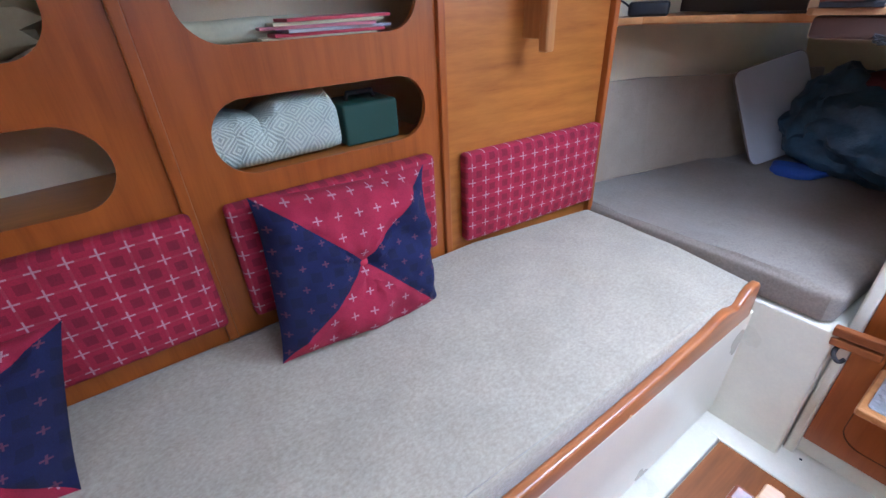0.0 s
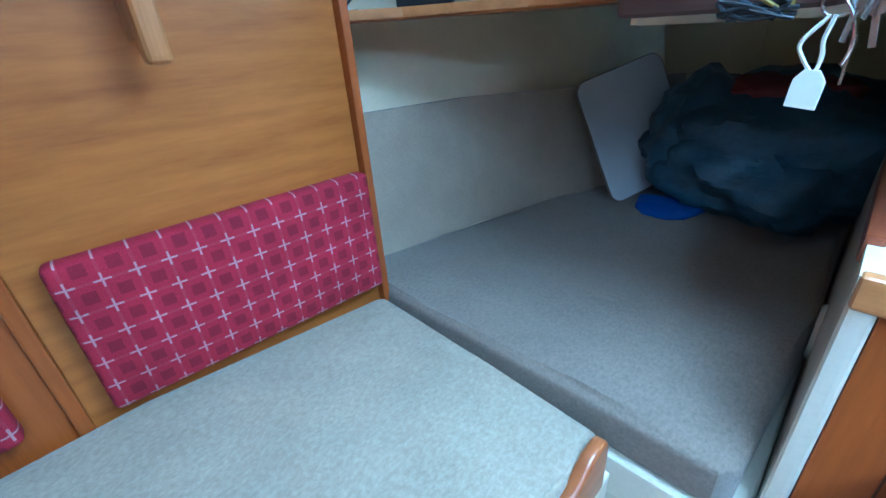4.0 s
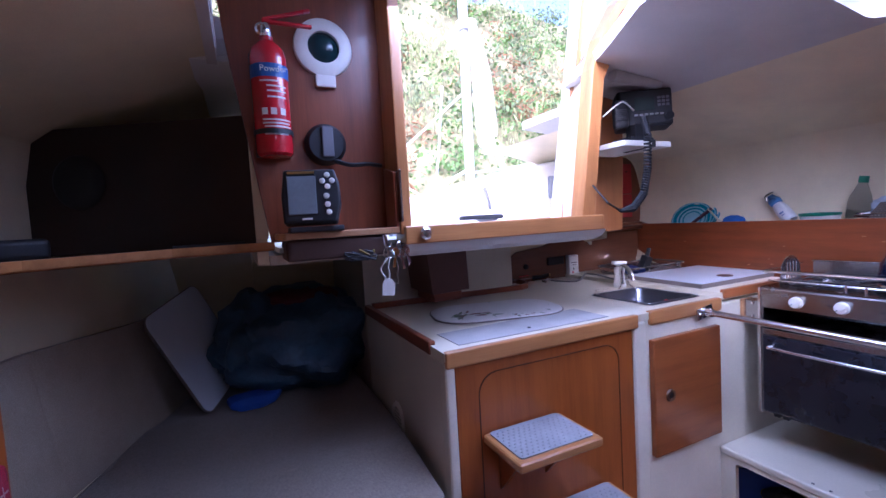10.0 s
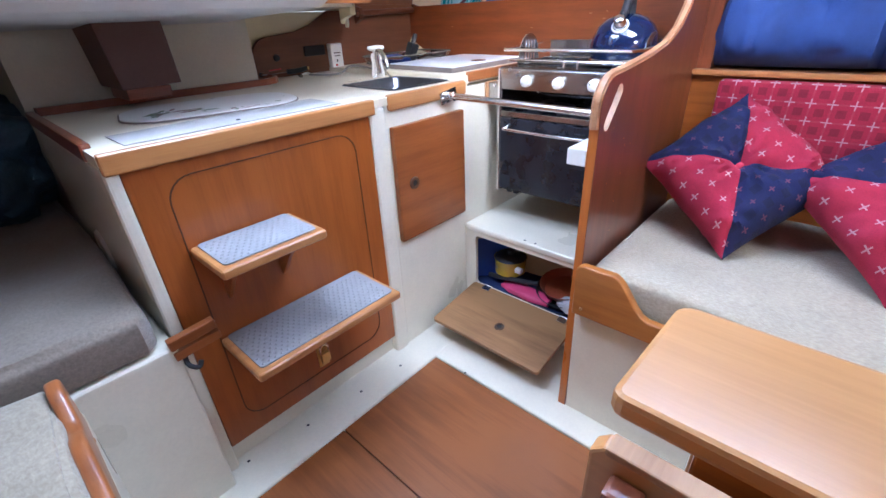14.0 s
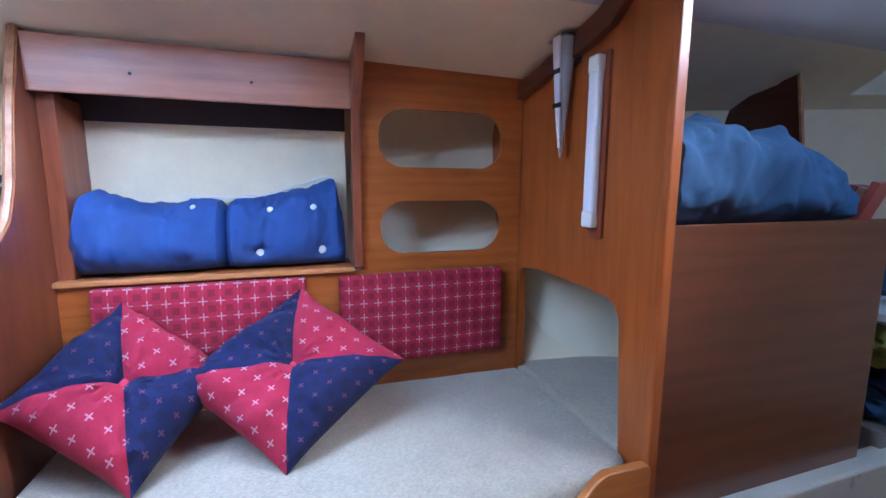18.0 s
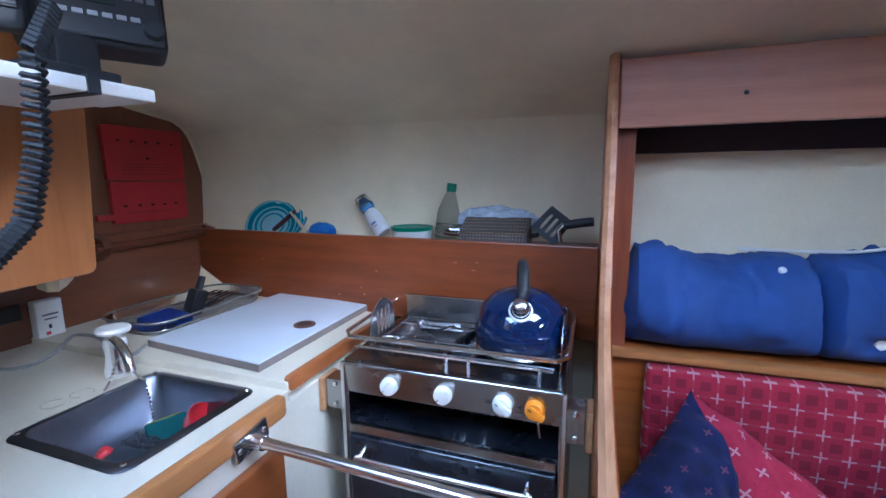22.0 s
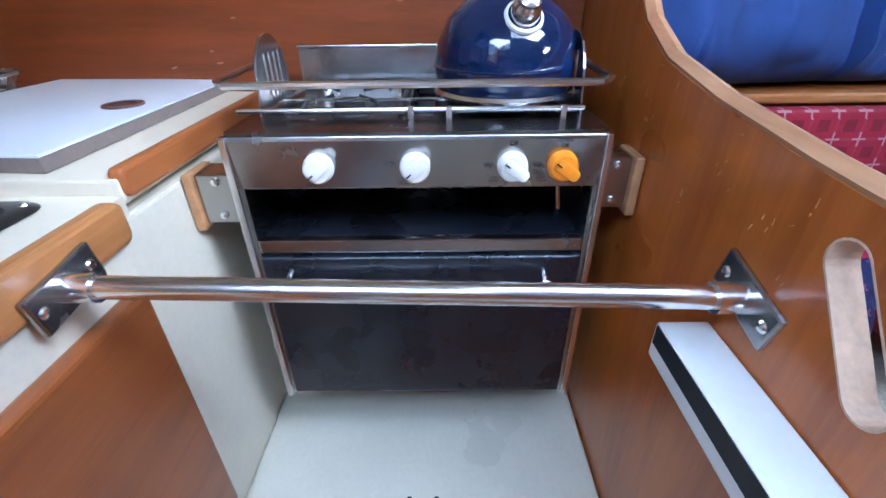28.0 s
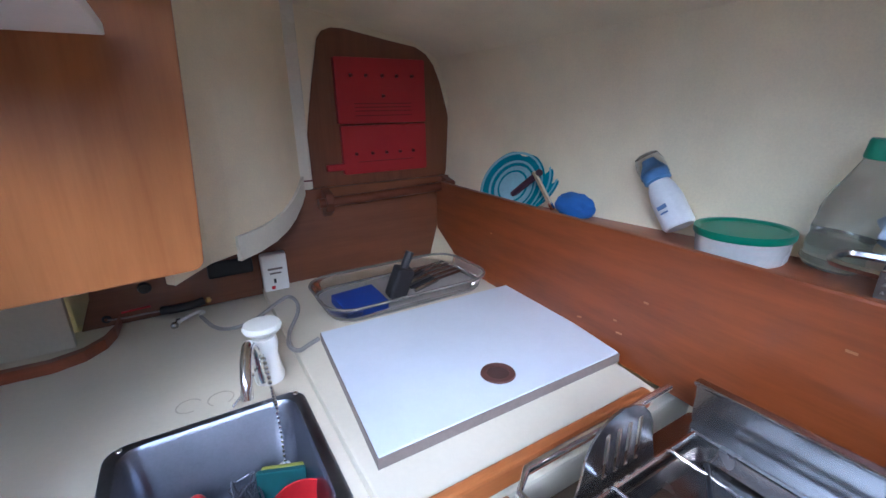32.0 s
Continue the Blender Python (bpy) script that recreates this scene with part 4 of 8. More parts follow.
solid("wall_galley_aft", prism([(0.75, 0.98), (1.95, 0.98), (1.95, 1.78), (1.31, 1.78), (1.30, 1.24), (0.75, 1.238)], "xz", 2.412, 2.43), LINING, "cream lining behind the galley worktop", kind="structure")
solid("wall_engine_aft", prism([(0.0, 0.9), (0.76, 0.9), (0.76, 1.26), (0.0, 1.26)], "xz", 2.31, 2.33), GEL, "cream liner behind the engine box top", kind="structure")



# ---- soft things ----
def pillow(name, centre, u, v, label, puff=0.085):
    """A scatter cushion in four triangles of cloth, with dog-eared corners, folds and a button; u and v: half its sides."""
    u, v, c = Vector(u), Vector(v), Vector(centre)
    w = u.cross(v).normalized()
    if w.x * (0.32 - c.x) < 0:
        v, w = -v, -w
    bm = bmesh.new()
    lay = bm.loops.layers.uv.new("cloth")
    n = 36
    seed = Vector((c.y * 7, c.z * 3, 1.0))
    for side in (1, -1):
        grid = {}
        for i in range(n + 1):
            for j in range(n + 1):
                a, b = 2 * i / n - 1, 2 * j / n - 1
                ear = (abs(a) * abs(b)) ** 4
                pa, pb = a * (1 - 0.012 * (1 - b * b) + 0.035 * ear), b * (1 - 0.012 * (1 - a * a) + 0.035 * ear)
                rim = max(0.0, 1 - a ** 6) * max(0.0, 1 - b ** 6)
                t = puff * rim ** 0.55 * (1 - 0.80 * ear ** 0.5)
                r2 = a * a + b * b
                t *= 1 - 0.45 * math.exp(-r2 / 0.022) - 0.10 * math.exp(-min(abs(a - b), abs(a + b)) ** 2 / 0.004)
                ray = math.atan2(b, a)
                fold = 0.005 * math.sin(13 * ray + 2 * math.sin(3 * ray + seed.x)) * math.exp(-((r2 ** 0.5 - 0.30) / 0.22) ** 2)
                ruck = 0.011 * math.sin(16 * (a * b) + 5 * noise.noise(Vector((a * 2, b * 2, 3)) + seed)) * min(1.0, r2) * rim
                slack = 0.021 * noise.noise(Vector((a * 2.6, b * 2.6, side)) + seed) + 0.009 * abs(noise.noise(Vector((a * 7, b * 7, side)) + seed))
                t += (fold + ruck + slack) * min(1.0, t * 26)
                grid[i, j] = bm.verts.new(c + u * pa + v * pb + w * side * t + w * 0.010 * ear * math.sin(3 * a + 5 * b + seed.x))
        for i in range(n):
            for j in range(n):
                q = [(i, j), (i + 1, j), (i + 1, j + 1), (i, j + 1)]
                rising = (i - n / 2 + 0.5) * (j - n / 2 + 0.5) > 0
                for tri in ((0, 1, 2), (0, 2, 3)) if rising else ((0, 1, 3), (1, 2, 3)):
                    f = bm.faces.new([grid[q[k]] for k in tri])
                    a = sum(q[k][0] for k in tri) / 3 - n / 2
                    b = sum(q[k][1] for k in tri) / 3 - n / 2
                    f.material_index = 0 if abs(a) > abs(b) else 1
                    for k, lp in zip(tri, f.loops):
                        lp[lay].uv = (q[k][0] * 2 * u.length / n, q[k][1] * 2 * v.length / n)
    bmesh.ops.remove_doubles(bm, verts=bm.verts, dist=0.0004)
    ob = thing(name, label, "pillow", "quartered pillows")
    part("cover", bm, [RED_SMALL, NAVY], ob, "red and navy cloth in four triangles", smooth=True)
    btn = lathe([(0, 0.007), (0.009, 0.006), (0.013, 0.002), (0.012, -0.003), (0, -0.004)], 0, 0, 16)
    turned(btn, Matrix.Translation(c + w * (puff * 0.48 + 0.004)) @ w.to_track_quat("Z", "Y").to_matrix().to_4x4())
    part("button", btn, RED_BUTTON, ob, "red covered button", smooth=True)
    return ob


RED_BUTTON = plain("red_button_cloth", (0.45, 0.03, 0.06), 0.85)
pillow("scatter_pillow", (-0.795, 0.418, 0.815), (-0.050, 0.020, 0.188), (0.0, 0.218, -0.014), "red and navy quartered pillow leaning on the settee back", 0.075)
pillow("scatter_pillow", (-0.77, -0.40, 0.752), (-0.086, 0.030, 0.122), (0.0, 0.195, -0.004), "red and navy quartered pillow at the forward end of the settee", 0.07)
pillow("scatter_pillow", (1.325, 0.210, 0.748), (0.076, -0.170, 0.102), (0.104, 0.143, 0.095), "red and navy quartered pillow standing on one corner")
pillow("scatter_pillow", (1.335, 0.632, 0.748), (0.118, -0.100, 0.092), (0.058, 0.148, 0.100), "red and navy quartered pillow leaning in the settee corner")


def bundle(stations, seg=26, amp=0.014, freq=11.0, seed=0.0, power=0.62, stretch=1.7, dents=()):
    """A folded cloth bundle along y: stations of y, centre x, half depth, base z and top z, wrinkled and slumped."""
    bm = bmesh.new()
    rings = []
    for k, (y, x, d, z0, z1) in enumerate(stations):
        ring = []
        for j in range(seg):
            a = 2 * math.pi * j / seg
            ca, sa = math.cos(a), math.sin(a)
            px = x + d * math.copysign(abs(ca) ** power, ca)
            pz = (z0 + z1) / 2 + (z1 - z0) / 2 * math.copysign(abs(sa) ** power, sa)
            p = Vector((px, y, pz))
            q = Vector((px * freq, y * freq * stretch, pz * freq * 0.8)) + Vector((seed, 0, 0))
            out = Vector((ca, 0, sa))
            lift = noise.noise(q) + 0.6 * abs(noise.noise(q * 2.3)) - 0.2
            foot = max(0.0, min(1.0, (pz - z0) / 0.07))
            lift *= 0.05 + 0.95 * foot * foot * (3 - 2 * foot)
            p += out * amp * lift
            if ca < 0.3:
                for dy, dz, deep in dents:
                    r2 = (y - dy) ** 2 + (pz - dz) ** 2
                    star = 1 + 0.45 * math.sin(7 * math.atan2(pz - dz, y - dy) + dy * 40)
                    p.x += deep * math.exp(-r2 / 0.0006) + 0.35 * deep * star * math.exp(-r2 / 0.0035)
            ring.append(bm.verts.new(p))
        rings.append(ring)
    for A, Bq in zip(rings, rings[1:]):
        for j in range(seg):
            i = (j + 1) % seg
            bm.faces.new((A[j], A[i], Bq[i], Bq[j]))
    bm.faces.new(rings[0])
    bm.faces.new(rings[-1])
    return bm


def along(keys, n):
    """Stations eased between keys."""
    out = []
    for k in range(n + 1):
        f = k / n * (len(keys) - 1)
        i = min(int(f), len(keys) - 2)
        t = f - i
        t = t * t * (3 - 2 * t)
        out.append(tuple(p + (q - p) * t for p, q in zip(keys[i], keys[i + 1])))
    return out


duvet = thing("folded_duvet", "folded bright blue duvet with white buttons on the settee shelf", "duvet", at=(1.70, 0.43, 1.004))
keys = [(0.022, 1.70, 0.05, 1.004, 1.16), (0.05, 1.71, 0.105, 1.004, 1.30), (0.16, 1.71, 0.13, 1.004, 1.275), (0.29, 1.71, 0.14, 1.004, 1.235), (0.39, 1.71, 0.13, 1.004, 1.236), (0.412, 1.72, 0.095, 1.004, 1.212), (0.434, 1.71, 0.133, 1.004, 1.240),
        (0.56, 1.70, 0.14, 1.004, 1.235), (0.70, 1.69, 0.14, 1.004, 1.252), (0.80, 1.69, 0.12, 1.004, 1.262), (0.852, 1.69, 0.06, 1.004, 1.16)]
dents = ((0.307, 1.062, 0.014), (0.105, 1.060, 0.014), (0.27, 1.205, 0.012), (0.13, 1.213, 0.012), (0.50, 1.215, 0.012))
cover = bundle(along(keys, 150), 72, 0.031, 8.5, 3.0, 0.72, 1.5, dents)
front = [v.co.copy() for v in cover.verts if v.co.x < 1.70]
part("cover", cover, DUVET, duvet, smooth=True)
part("piping", tube([(1.735, 0.03, 1.25), (1.735, 0.06, 1.318), (1.73, 0.16, 1.292), (1.73, 0.29, 1.252), (1.73, 0.40, 1.245), (1.72, 0.56, 1.247)], 0.004, 6, smooth_steps=5), WHITE, duvet, "white piping")
for y, z, r in ((0.307, 1.062, 0.016), (0.105, 1.060, 0.015), (0.27, 1.205, 0.011), (0.13, 1.213, 0.011), (0.50, 1.215, 0.009)):
    b = lathe([(0, 0.006), (r * 0.7, 0.005), (r, 0), (r * 0.8, -0.004), (0, -0.004)], 0, 0, 14)
    near = min(front, key=lambda p: (p.y - y) ** 2 + (p.z - z) ** 2)
    turned(b, Matrix.Translation((near.x - 0.002, y, z)) @ pose(0, 0, 0, 0, -90 if z < 1.1 else -65, 0))
    part("button", b, WHITE, duvet, "white button", smooth=True)
fd = thing("heaped_duvet", "heaped dusty blue duvet on the forward locker", "duvet", at=(1.2, -1.15, 1.16))
keys = [(-0.72, 1.22, 0.20, 1.161, 1.36), (-0.80, 1.24, 0.29, 1.161, 1.47), (-1.0, 1.24, 0.31, 1.161, 1.50), (-1.25, 1.24, 0.31, 1.161, 1.44), (-1.45, 1.24, 0.31, 1.161, 1.38), (-1.56, 1.24, 0.29, 1.161, 1.29), (-1.615, 1.24, 0.16, 1.161, 1.20)]
part("cover", bundle(along(keys, 150), 72, 0.042, 8.5, 8.0, 0.62, 0.8), DENIM, fd, smooth=True)


def lump(centre, radii, amp, freq, seed, flat=None, sub=4):
    bm = bmesh.new()
    bmesh.ops.create_icosphere(bm, subdivisions=sub, radius=1.0)
    c = Vector(centre)
    for v in bm.verts:
        d = v.co.copy()
        k = 1 + amp * (noise.noise(d * freq + Vector((seed, 0, 0))) + 0.5 * abs(noise.noise(d * freq * 2.4)))
        v.co = c + Vector((d.x * radii[0], d.y * radii[1], d.z * radii[2])) * k
        if flat is not None and v.co.z < flat:
            v.co.z = flat
    return bm


bag = thing("sail_bag", "slumped dark navy nylon bag on the quarter berth", "bag", at=(-0.28, 2.52, 0.65))
part("body", lump((-0.25, 2.58, 0.83), (0.36, 0.32, 0.225), 0.22, 2.4, 5.0, 0.652, 5), BAG, bag, smooth=True)
part("flap", lump((-0.44, 2.50, 0.87), (0.15, 0.17, 0.20), 0.22, 2.6, 9.0, 0.652, 4), BAG, bag, smooth=True)
part("red_panel", lump((-0.24, 2.50, 1.03), (0.16, 0.10, 0.05), 0.15, 3.0, 2.0), plain("dull_red_nylon", (0.10, 0.012, 0.016), 0.7), bag, "dull red nylon panel", smooth=True)
solid("blue_strap", bundle(along([(2.29, -0.47, 0.05, 0.649, 0.672), (2.31, -0.465, 0.085, 0.649, 0.692), (2.36, -0.46, 0.10, 0.649, 0.70), (2.42, -0.45, 0.10, 0.649, 0.68)], 16), 20, 0.010), RUBBER, "bright blue webbing strap lying under the bag", "strap", smooth=True)
bm = prism(rrect(0.0, 0.36, 0.0, 0.43, 0.04), "xy", -0.006, 0.006, bev=0.002)
e2 = Vector((-0.173, -0.023, 0.388)).normalized()
e3 = Vector((0.46, 0.885, 0.03)).cross(e2).normalized()
e1 = e2.cross(e3)
lean = Matrix((e1, e2, e3)).transposed().to_4x4()
lean.translation = Vector((-0.625, 2.318, 0.652))
wb = thing("white_board", "pale laminate board with rounded corners leaning on the hull", "board")
part("board", turned(bm, lean), LAMINATE, wb)
part("edge", turned(prism(rrect(-0.003, 0.363, -0.003, 0.433, 0.043), "xy", -0.0045, 0.0045, [rrect(0.004, 0.356, 0.004, 0.426, 0.036)]), lean), GREY_EDGE, wb, "grey edge strip")

# ---- quarter berth end: instruments, shelf, extinguisher ----
spk = thing("speaker_panel", "dark panel with a round black speaker behind the shelf", "panel", kind="structure")
part("panel", prism([(-1.03, 2.135), (-0.40, 1.80), (-0.39, 1.82), (-1.02, 2.16)], "xy", 1.295, 1.655, bev=0.003), plain("dark_brown_board", (0.035, 0.02, 0.017), 0.5, vary=0.2), spk)
sd = Vector((-0.47, -0.883, 0)).normalized()
spk_m = Matrix.Translation(Vector((-0.86, 2.045, 1.50)) + sd * 0.004) @ sd.to_track_quat("Z", "Y").to_matrix().to_4x4()
part("speaker", turned(lathe([(0, 0.004), (0.045, 0.008), (0.062, 0.012), (0.075, 0.006), (0.078, 0)], 0, 0, 28), spk_m), DARK, spk, "round black speaker grille", smooth=True)
fs = thing("instrument_shelf", "small mahogany shelf with an upright back beside the companionway", "shelf")
part("shelf_board", prism([(-0.378, 1.60), (-0.36, 1.585), (-0.065, 1.60), (-0.065, 1.70), (-0.378, 1.70)], "xy", 1.305, 1.322, bev=0.003), PLY_EDGE, fs)
part("side_board", prism([(1.605, 1.322), (1.69, 1.322), (1.69, 1.49), (1.605, 1.47)], "yz", -0.074, -0.064, bev=0.002), MAHOG_Z, fs)
part("hinge", box(-0.064, -0.058, 1.585, 1.61, 1.335, 1.475, 0.002), STEEL, fs, "steel piano hinge")
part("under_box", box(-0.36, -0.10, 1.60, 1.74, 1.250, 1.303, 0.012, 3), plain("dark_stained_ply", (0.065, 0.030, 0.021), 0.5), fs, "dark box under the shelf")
clut = thing("rope_clutter", "tangle of dark cord and yellow rope under the instrument shelf", "rope")
random.seed(4)
for k in range(7):
    pts = [(-0.225 + 0.09 * random.random(), 1.592 + 0.008 * random.random(), 1.240 + 0.03 * random.random()) for _ in range(5)]
    part("cord", tube(pts, 0.0026, 6, smooth_steps=4), (DARK, DARK, plain("yellow_rope", (0.22, 0.16, 0.03), 0.8), DARK, DARK, plain("navy_cord", (0.012, 0.025, 0.05), 0.7), DARK)[k], clut, smooth=True)
# fish finder
ff = thing("fish_finder", "black fish finder with a grey screen and seven pale buttons", "instrument", at=(-0.29, 1.60, 1.322))
tilt_m = Matrix.Translation((-0.288, 1.585, 1.341)) @ pose(0, 0, 0, -8, 0, -12) @ Matrix.Diagonal((0.96, 1.0, 0.96, 1.0))
case = prism([(-0.075, 0.0), (0.055, 0.0), (0.068, 0.05), (0.066, 0.10), (0.055, 0.138), (-0.07, 0.138), (-0.078, 0.07)], "xz", -0.02, 0.03, bev=0.008, seg=3)
part("case", turned(case, tilt_m), DARK, ff, smooth=True)
part("screen", turned(box(-0.062, 0.008, -0.0225, -0.019, 0.022, 0.12, 0.002), tilt_m), plain("lcd_grey", (0.20, 0.23, 0.25), 0.25), ff, "grey liquid crystal screen")
for bx, bz in ((0.036, 0.122), (0.024, 0.107), (0.048, 0.107), (0.036, 0.092), (0.032, 0.068), (0.034, 0.046), (0.036, 0.026)):
    b = lathe([(0, 0.004), (0.006, 0.003), (0.0075, 0.0), (0.0075, -0.003)], 0, 0, 14)
    part("key", turned(b, tilt_m @ Matrix.Translation((bx, -0.02, bz)) @ pose(0, 0, 0, 90, 0, 0)), WHITE, ff, "pale grey key", smooth=True)
part("name_strip", turned(box(-0.06, 0.005, -0.0222, -0.0205, 0.126, 0.132, 0.0), tilt_m), BRASS, ff, "pale printed strip")
part("badge", turned(box(-0.03, -0.005, -0.0222, -0.0205, 0.008, 0.013, 0.0), tilt_m), WHITE, ff, "pale printed bar")
part("foot", box(-0.35, -0.22, 1.575, 1.63, 1.322, 1.336, 0.004), DARK, ff)
rep = thing("log_display", "round black instrument with cables on the bulkhead", "instrument")
part("case", turned(lathe([(0, 0.03), (0.045, 0.028), (0.055, 0.015), (0.055, 0.0), (0, 0)], 0, 0, 28), Matrix.Translation((-0.23, 1.704, 1.555)) @ pose(0, 0, 0, 90, 0, 0)), DARK, rep, smooth=True)
part("strap", box(-0.242, -0.212, 1.668, 1.676, 1.52, 1.60, 0.003), plain("grey_strap", (0.16, 0.16, 0.18), 0.6), rep, "grey strap")
part("cable", tube([(-0.21, 1.68, 1.51), (-0.17, 1.67, 1.498), (-0.12, 1.68, 1.502), (-0.075, 1.70, 1.50)], 0.006, 6, smooth_steps=4), DARK, rep, smooth=True)
cmp_ = thing("bulkhead_compass", "round white bulkhead compass with a dark green dome", "compass")
cm = Matrix.Translation((-0.216, 1.704, 1.815)) @ pose(0, 0, 0, 90, 0, 0)
part("bezel", turned(lathe([(0.042, 0.014), (0.062, 0.016), (0.076, 0.010), (0.078, 0.0), (0.042, 0.0), (0.042, 0.014)], 0, 0, 36), cm), WHITE, cmp_, "off-white bezel", smooth=True)
part("dome", turned(lathe([(0, 0.022), (0.02, 0.019), (0.034, 0.011), (0.042, 0.002)], 0, 0, 28), cm), plain("dark_green_dome", (0.01, 0.035, 0.04), 0.08), cmp_, "dark green glass dome", smooth=True)
part("foot", box(-0.243, -0.189, 1.69, 1.703, 1.71, 1.742, 0.004), WHITE, cmp_)

EXT_RED = plain("extinguisher_red", (0.55, 0.012, 0.02), 0.25, vary=0.08, coat=0.6)
fe = thing("fire_extinguisher", "red powder fire extinguisher with a blue label band", "fire extinguisher", at=(-0.362, 1.655, 1.515))
part("cylinder", lathe([(0, 0.0), (0.036, 0.0), (0.043, 0.006), (0.044, 0.02), (0.044, 0.235), (0.040, 0.258), (0.026, 0.275), (0.016, 0.282), (0.016, 0.292), (0, 0.292)], -0.362, 1.655, 32, 1.515), EXT_RED, fe, smooth=True)
part("valve", joined(lathe([(0, 0.29), (0.014, 0.29), (0.014, 0.315), (0.009, 0.325), (0, 0.325)], -0.362, 1.655, 16, 1.515), turned(lathe([(0.011, -0.004), (0.016, 0), (0.011, 0.004)], 0, 0, 16), Matrix.Translation((-0.372, 1.638, 1.82)) @ pose(0, 0, 0, 90, 0, 0))), CHROME, fe, "chrome valve and gauge", smooth=True)
part("lever", joined(box(-0.37, -0.25, 1.648, 1.662, 1.842, 1.850, 0.003), turned(box(-0.06, 0.06, -0.006, 0.006, -0.004, 0.004, 0.002), Matrix.Translation((-0.31, 1.655, 1.868)) @ pose(0, 0, 0, 0, -18, 0))), EXT_RED, fe, "red carrying lever")
part("bracket", joined(box(-0.405, -0.32, 1.695, 1.704, 1.52, 1.78, 0.002), lathe([(0.046, 0.05), (0.0465, 0.05), (0.0465, 0.062), (0.046, 0.062)], -0.362, 1.655, 32, 1.515)), DARK, fe)


def band(cx, cy, r, z0, z1, a0, a1, n=12):
    return loft([[(cx + r * math.cos(radians(a0 + (a1 - a0) * k / n)), cy + r * math.sin(radians(a0 + (a1 - a0) * k / n)), z) for k in range(n + 1)] for z in (z0, z1)], 0.0)


part("label_band", band(-0.362, 1.655, 0.0446, 1.70, 1.732, 190, 350), plain("label_blue", (0.02, 0.10, 0.35), 0.4), fe, "blue label band")
white_print = plain("printed_white", (0.75, 0.62, 0.62), 0.5)
for z, a0, a1 in ((1.688, 235, 290), (1.676, 255, 320), (1.664, 255, 318), (1.650, 255, 315), (1.596, 235, 330), (1.588, 235, 325), (1.580, 240, 330), (1.571, 238, 320), (1.562, 240, 315)):
    part("print_line", band(-0.362, 1.655, 0.0445, z, z + 0.004, a0, a1), white_print, fe, "white printed line")
for a in (235, 262, 292):
    part("print_mark", band(-0.362, 1.655, 0.0445, 1.610, 1.626, a, a + 18, 4), white_print, fe, "white printed square")


def lettering(text, size, material, m, parent, name="lettering"):
    cu = bpy.data.curves.new(name, "FONT")
    cu.body, cu.size, cu.extrude, cu.align_x = text, size, 0.0003, "CENTER"
    tmp = new("lettering_source", cu)
    me = bpy.data.meshes.new_from_object(tmp.evaluated_get(bpy.context.evaluated_depsgraph_get()))
    bpy.data.objects.remove(tmp)
    bm = bmesh.new()
    bm.from_mesh(me)
    bpy.data.meshes.remove(me)
    return part(name, turned(bm, m), material, parent, "printed lettering")


lettering("Powder", 0.020, WHITE, Matrix.Translation((-0.355, 1.6098, 1.711)) @ pose(0, 0, 0, 90, 0, 0), fe)

dev = thing("radio_charger", "black plastic charger with a looped cable on the berth shelf", "charger", at=(-0.93, 1.72, 1.293))
part("case", turned(box(-0.07, 0.07, -0.035, 0.035, 0, 0.05, 0.014, 3), Matrix.Translation((-0.93, 1.76, 1.294)) @ pose(0, 0, 0, 0, 0, 35)), DARK, dev, smooth=True)
part("cable", tube([(-0.97, 1.72, 1.32), (-1.0, 1.68, 1.35), (-1.02, 1.63, 1.345), (-1.03, 1.58, 1.31), (-1.0, 1.56, 1.30), (-0.97, 1.58, 1.30)], 0.004, 6, smooth_steps=5), DARK, dev, smooth=True)
part("plug", box(-1.02, -0.985, 1.545, 1.57, 1.293, 1.312, 0.004), WHITE, dev, "clear grey plug")
solid("notebook_spine", tube([(-0.62, 1.80 + 0.0, 1.300), (-0.44, 1.83, 1.300)], 0.007, 8), DARK, "black spiral-bound pen roll on the shelf", "notebook")
keysb = thing("key_bunch", "bunch of keys with a white tag hanging from a hook", "keys", at=(-0.10, 1.625, 1.28))
part("hook", tube([(-0.115, 1.60, 1.30), (-0.115, 1.592, 1.285), (-0.112, 1.59, 1.272), (-0.10, 1.592, 1.268), (-0.095, 1.594, 1.28)], 0.003, 6, smooth_steps=4), CHROME, keysb, smooth=True)
part("ring", tube([(-0.10 + 0.016 * math.cos(a * 0.5236), 1.60, 1.255 + 0.016 * math.sin(a * 0.5236)) for a in range(12)], 0.0018, 6, True), CHROME, keysb, smooth=True)
part("loop", tube([(-0.105, 1.60, 1.242), (-0.125, 1.602, 1.215), (-0.122, 1.604, 1.20), (-0.106, 1.605, 1.180), (-0.102, 1.604, 1.20), (-0.105, 1.602, 1.215), (-0.10, 1.60, 1.242)], 0.0025, 6, smooth_steps=4), WHITE, keysb, "white cord loop", smooth=True)
part("tag", turned(prism([(-0.017, -0.045), (0.017, -0.045), (0.017, -0.012), (0.008, 0.0), (-0.008, 0.0), (-0.017, -0.012)], "xz", -0.002, 0.002, bev=0.001), Matrix.Translation((-0.106, 1.602, 1.184)) @ pose(0, 0, 0, 0, 4, -12)), WHITE, keysb, "white plastic tag")
part("cord", tube([(-0.10, 1.598, 1.262), (-0.085, 1.598, 1.24), (-0.078, 1.60, 1.212), (-0.082, 1.602, 1.19)], 0.0016, 6, smooth_steps=4), CHROME, keysb, "fine steel chain", smooth=True)
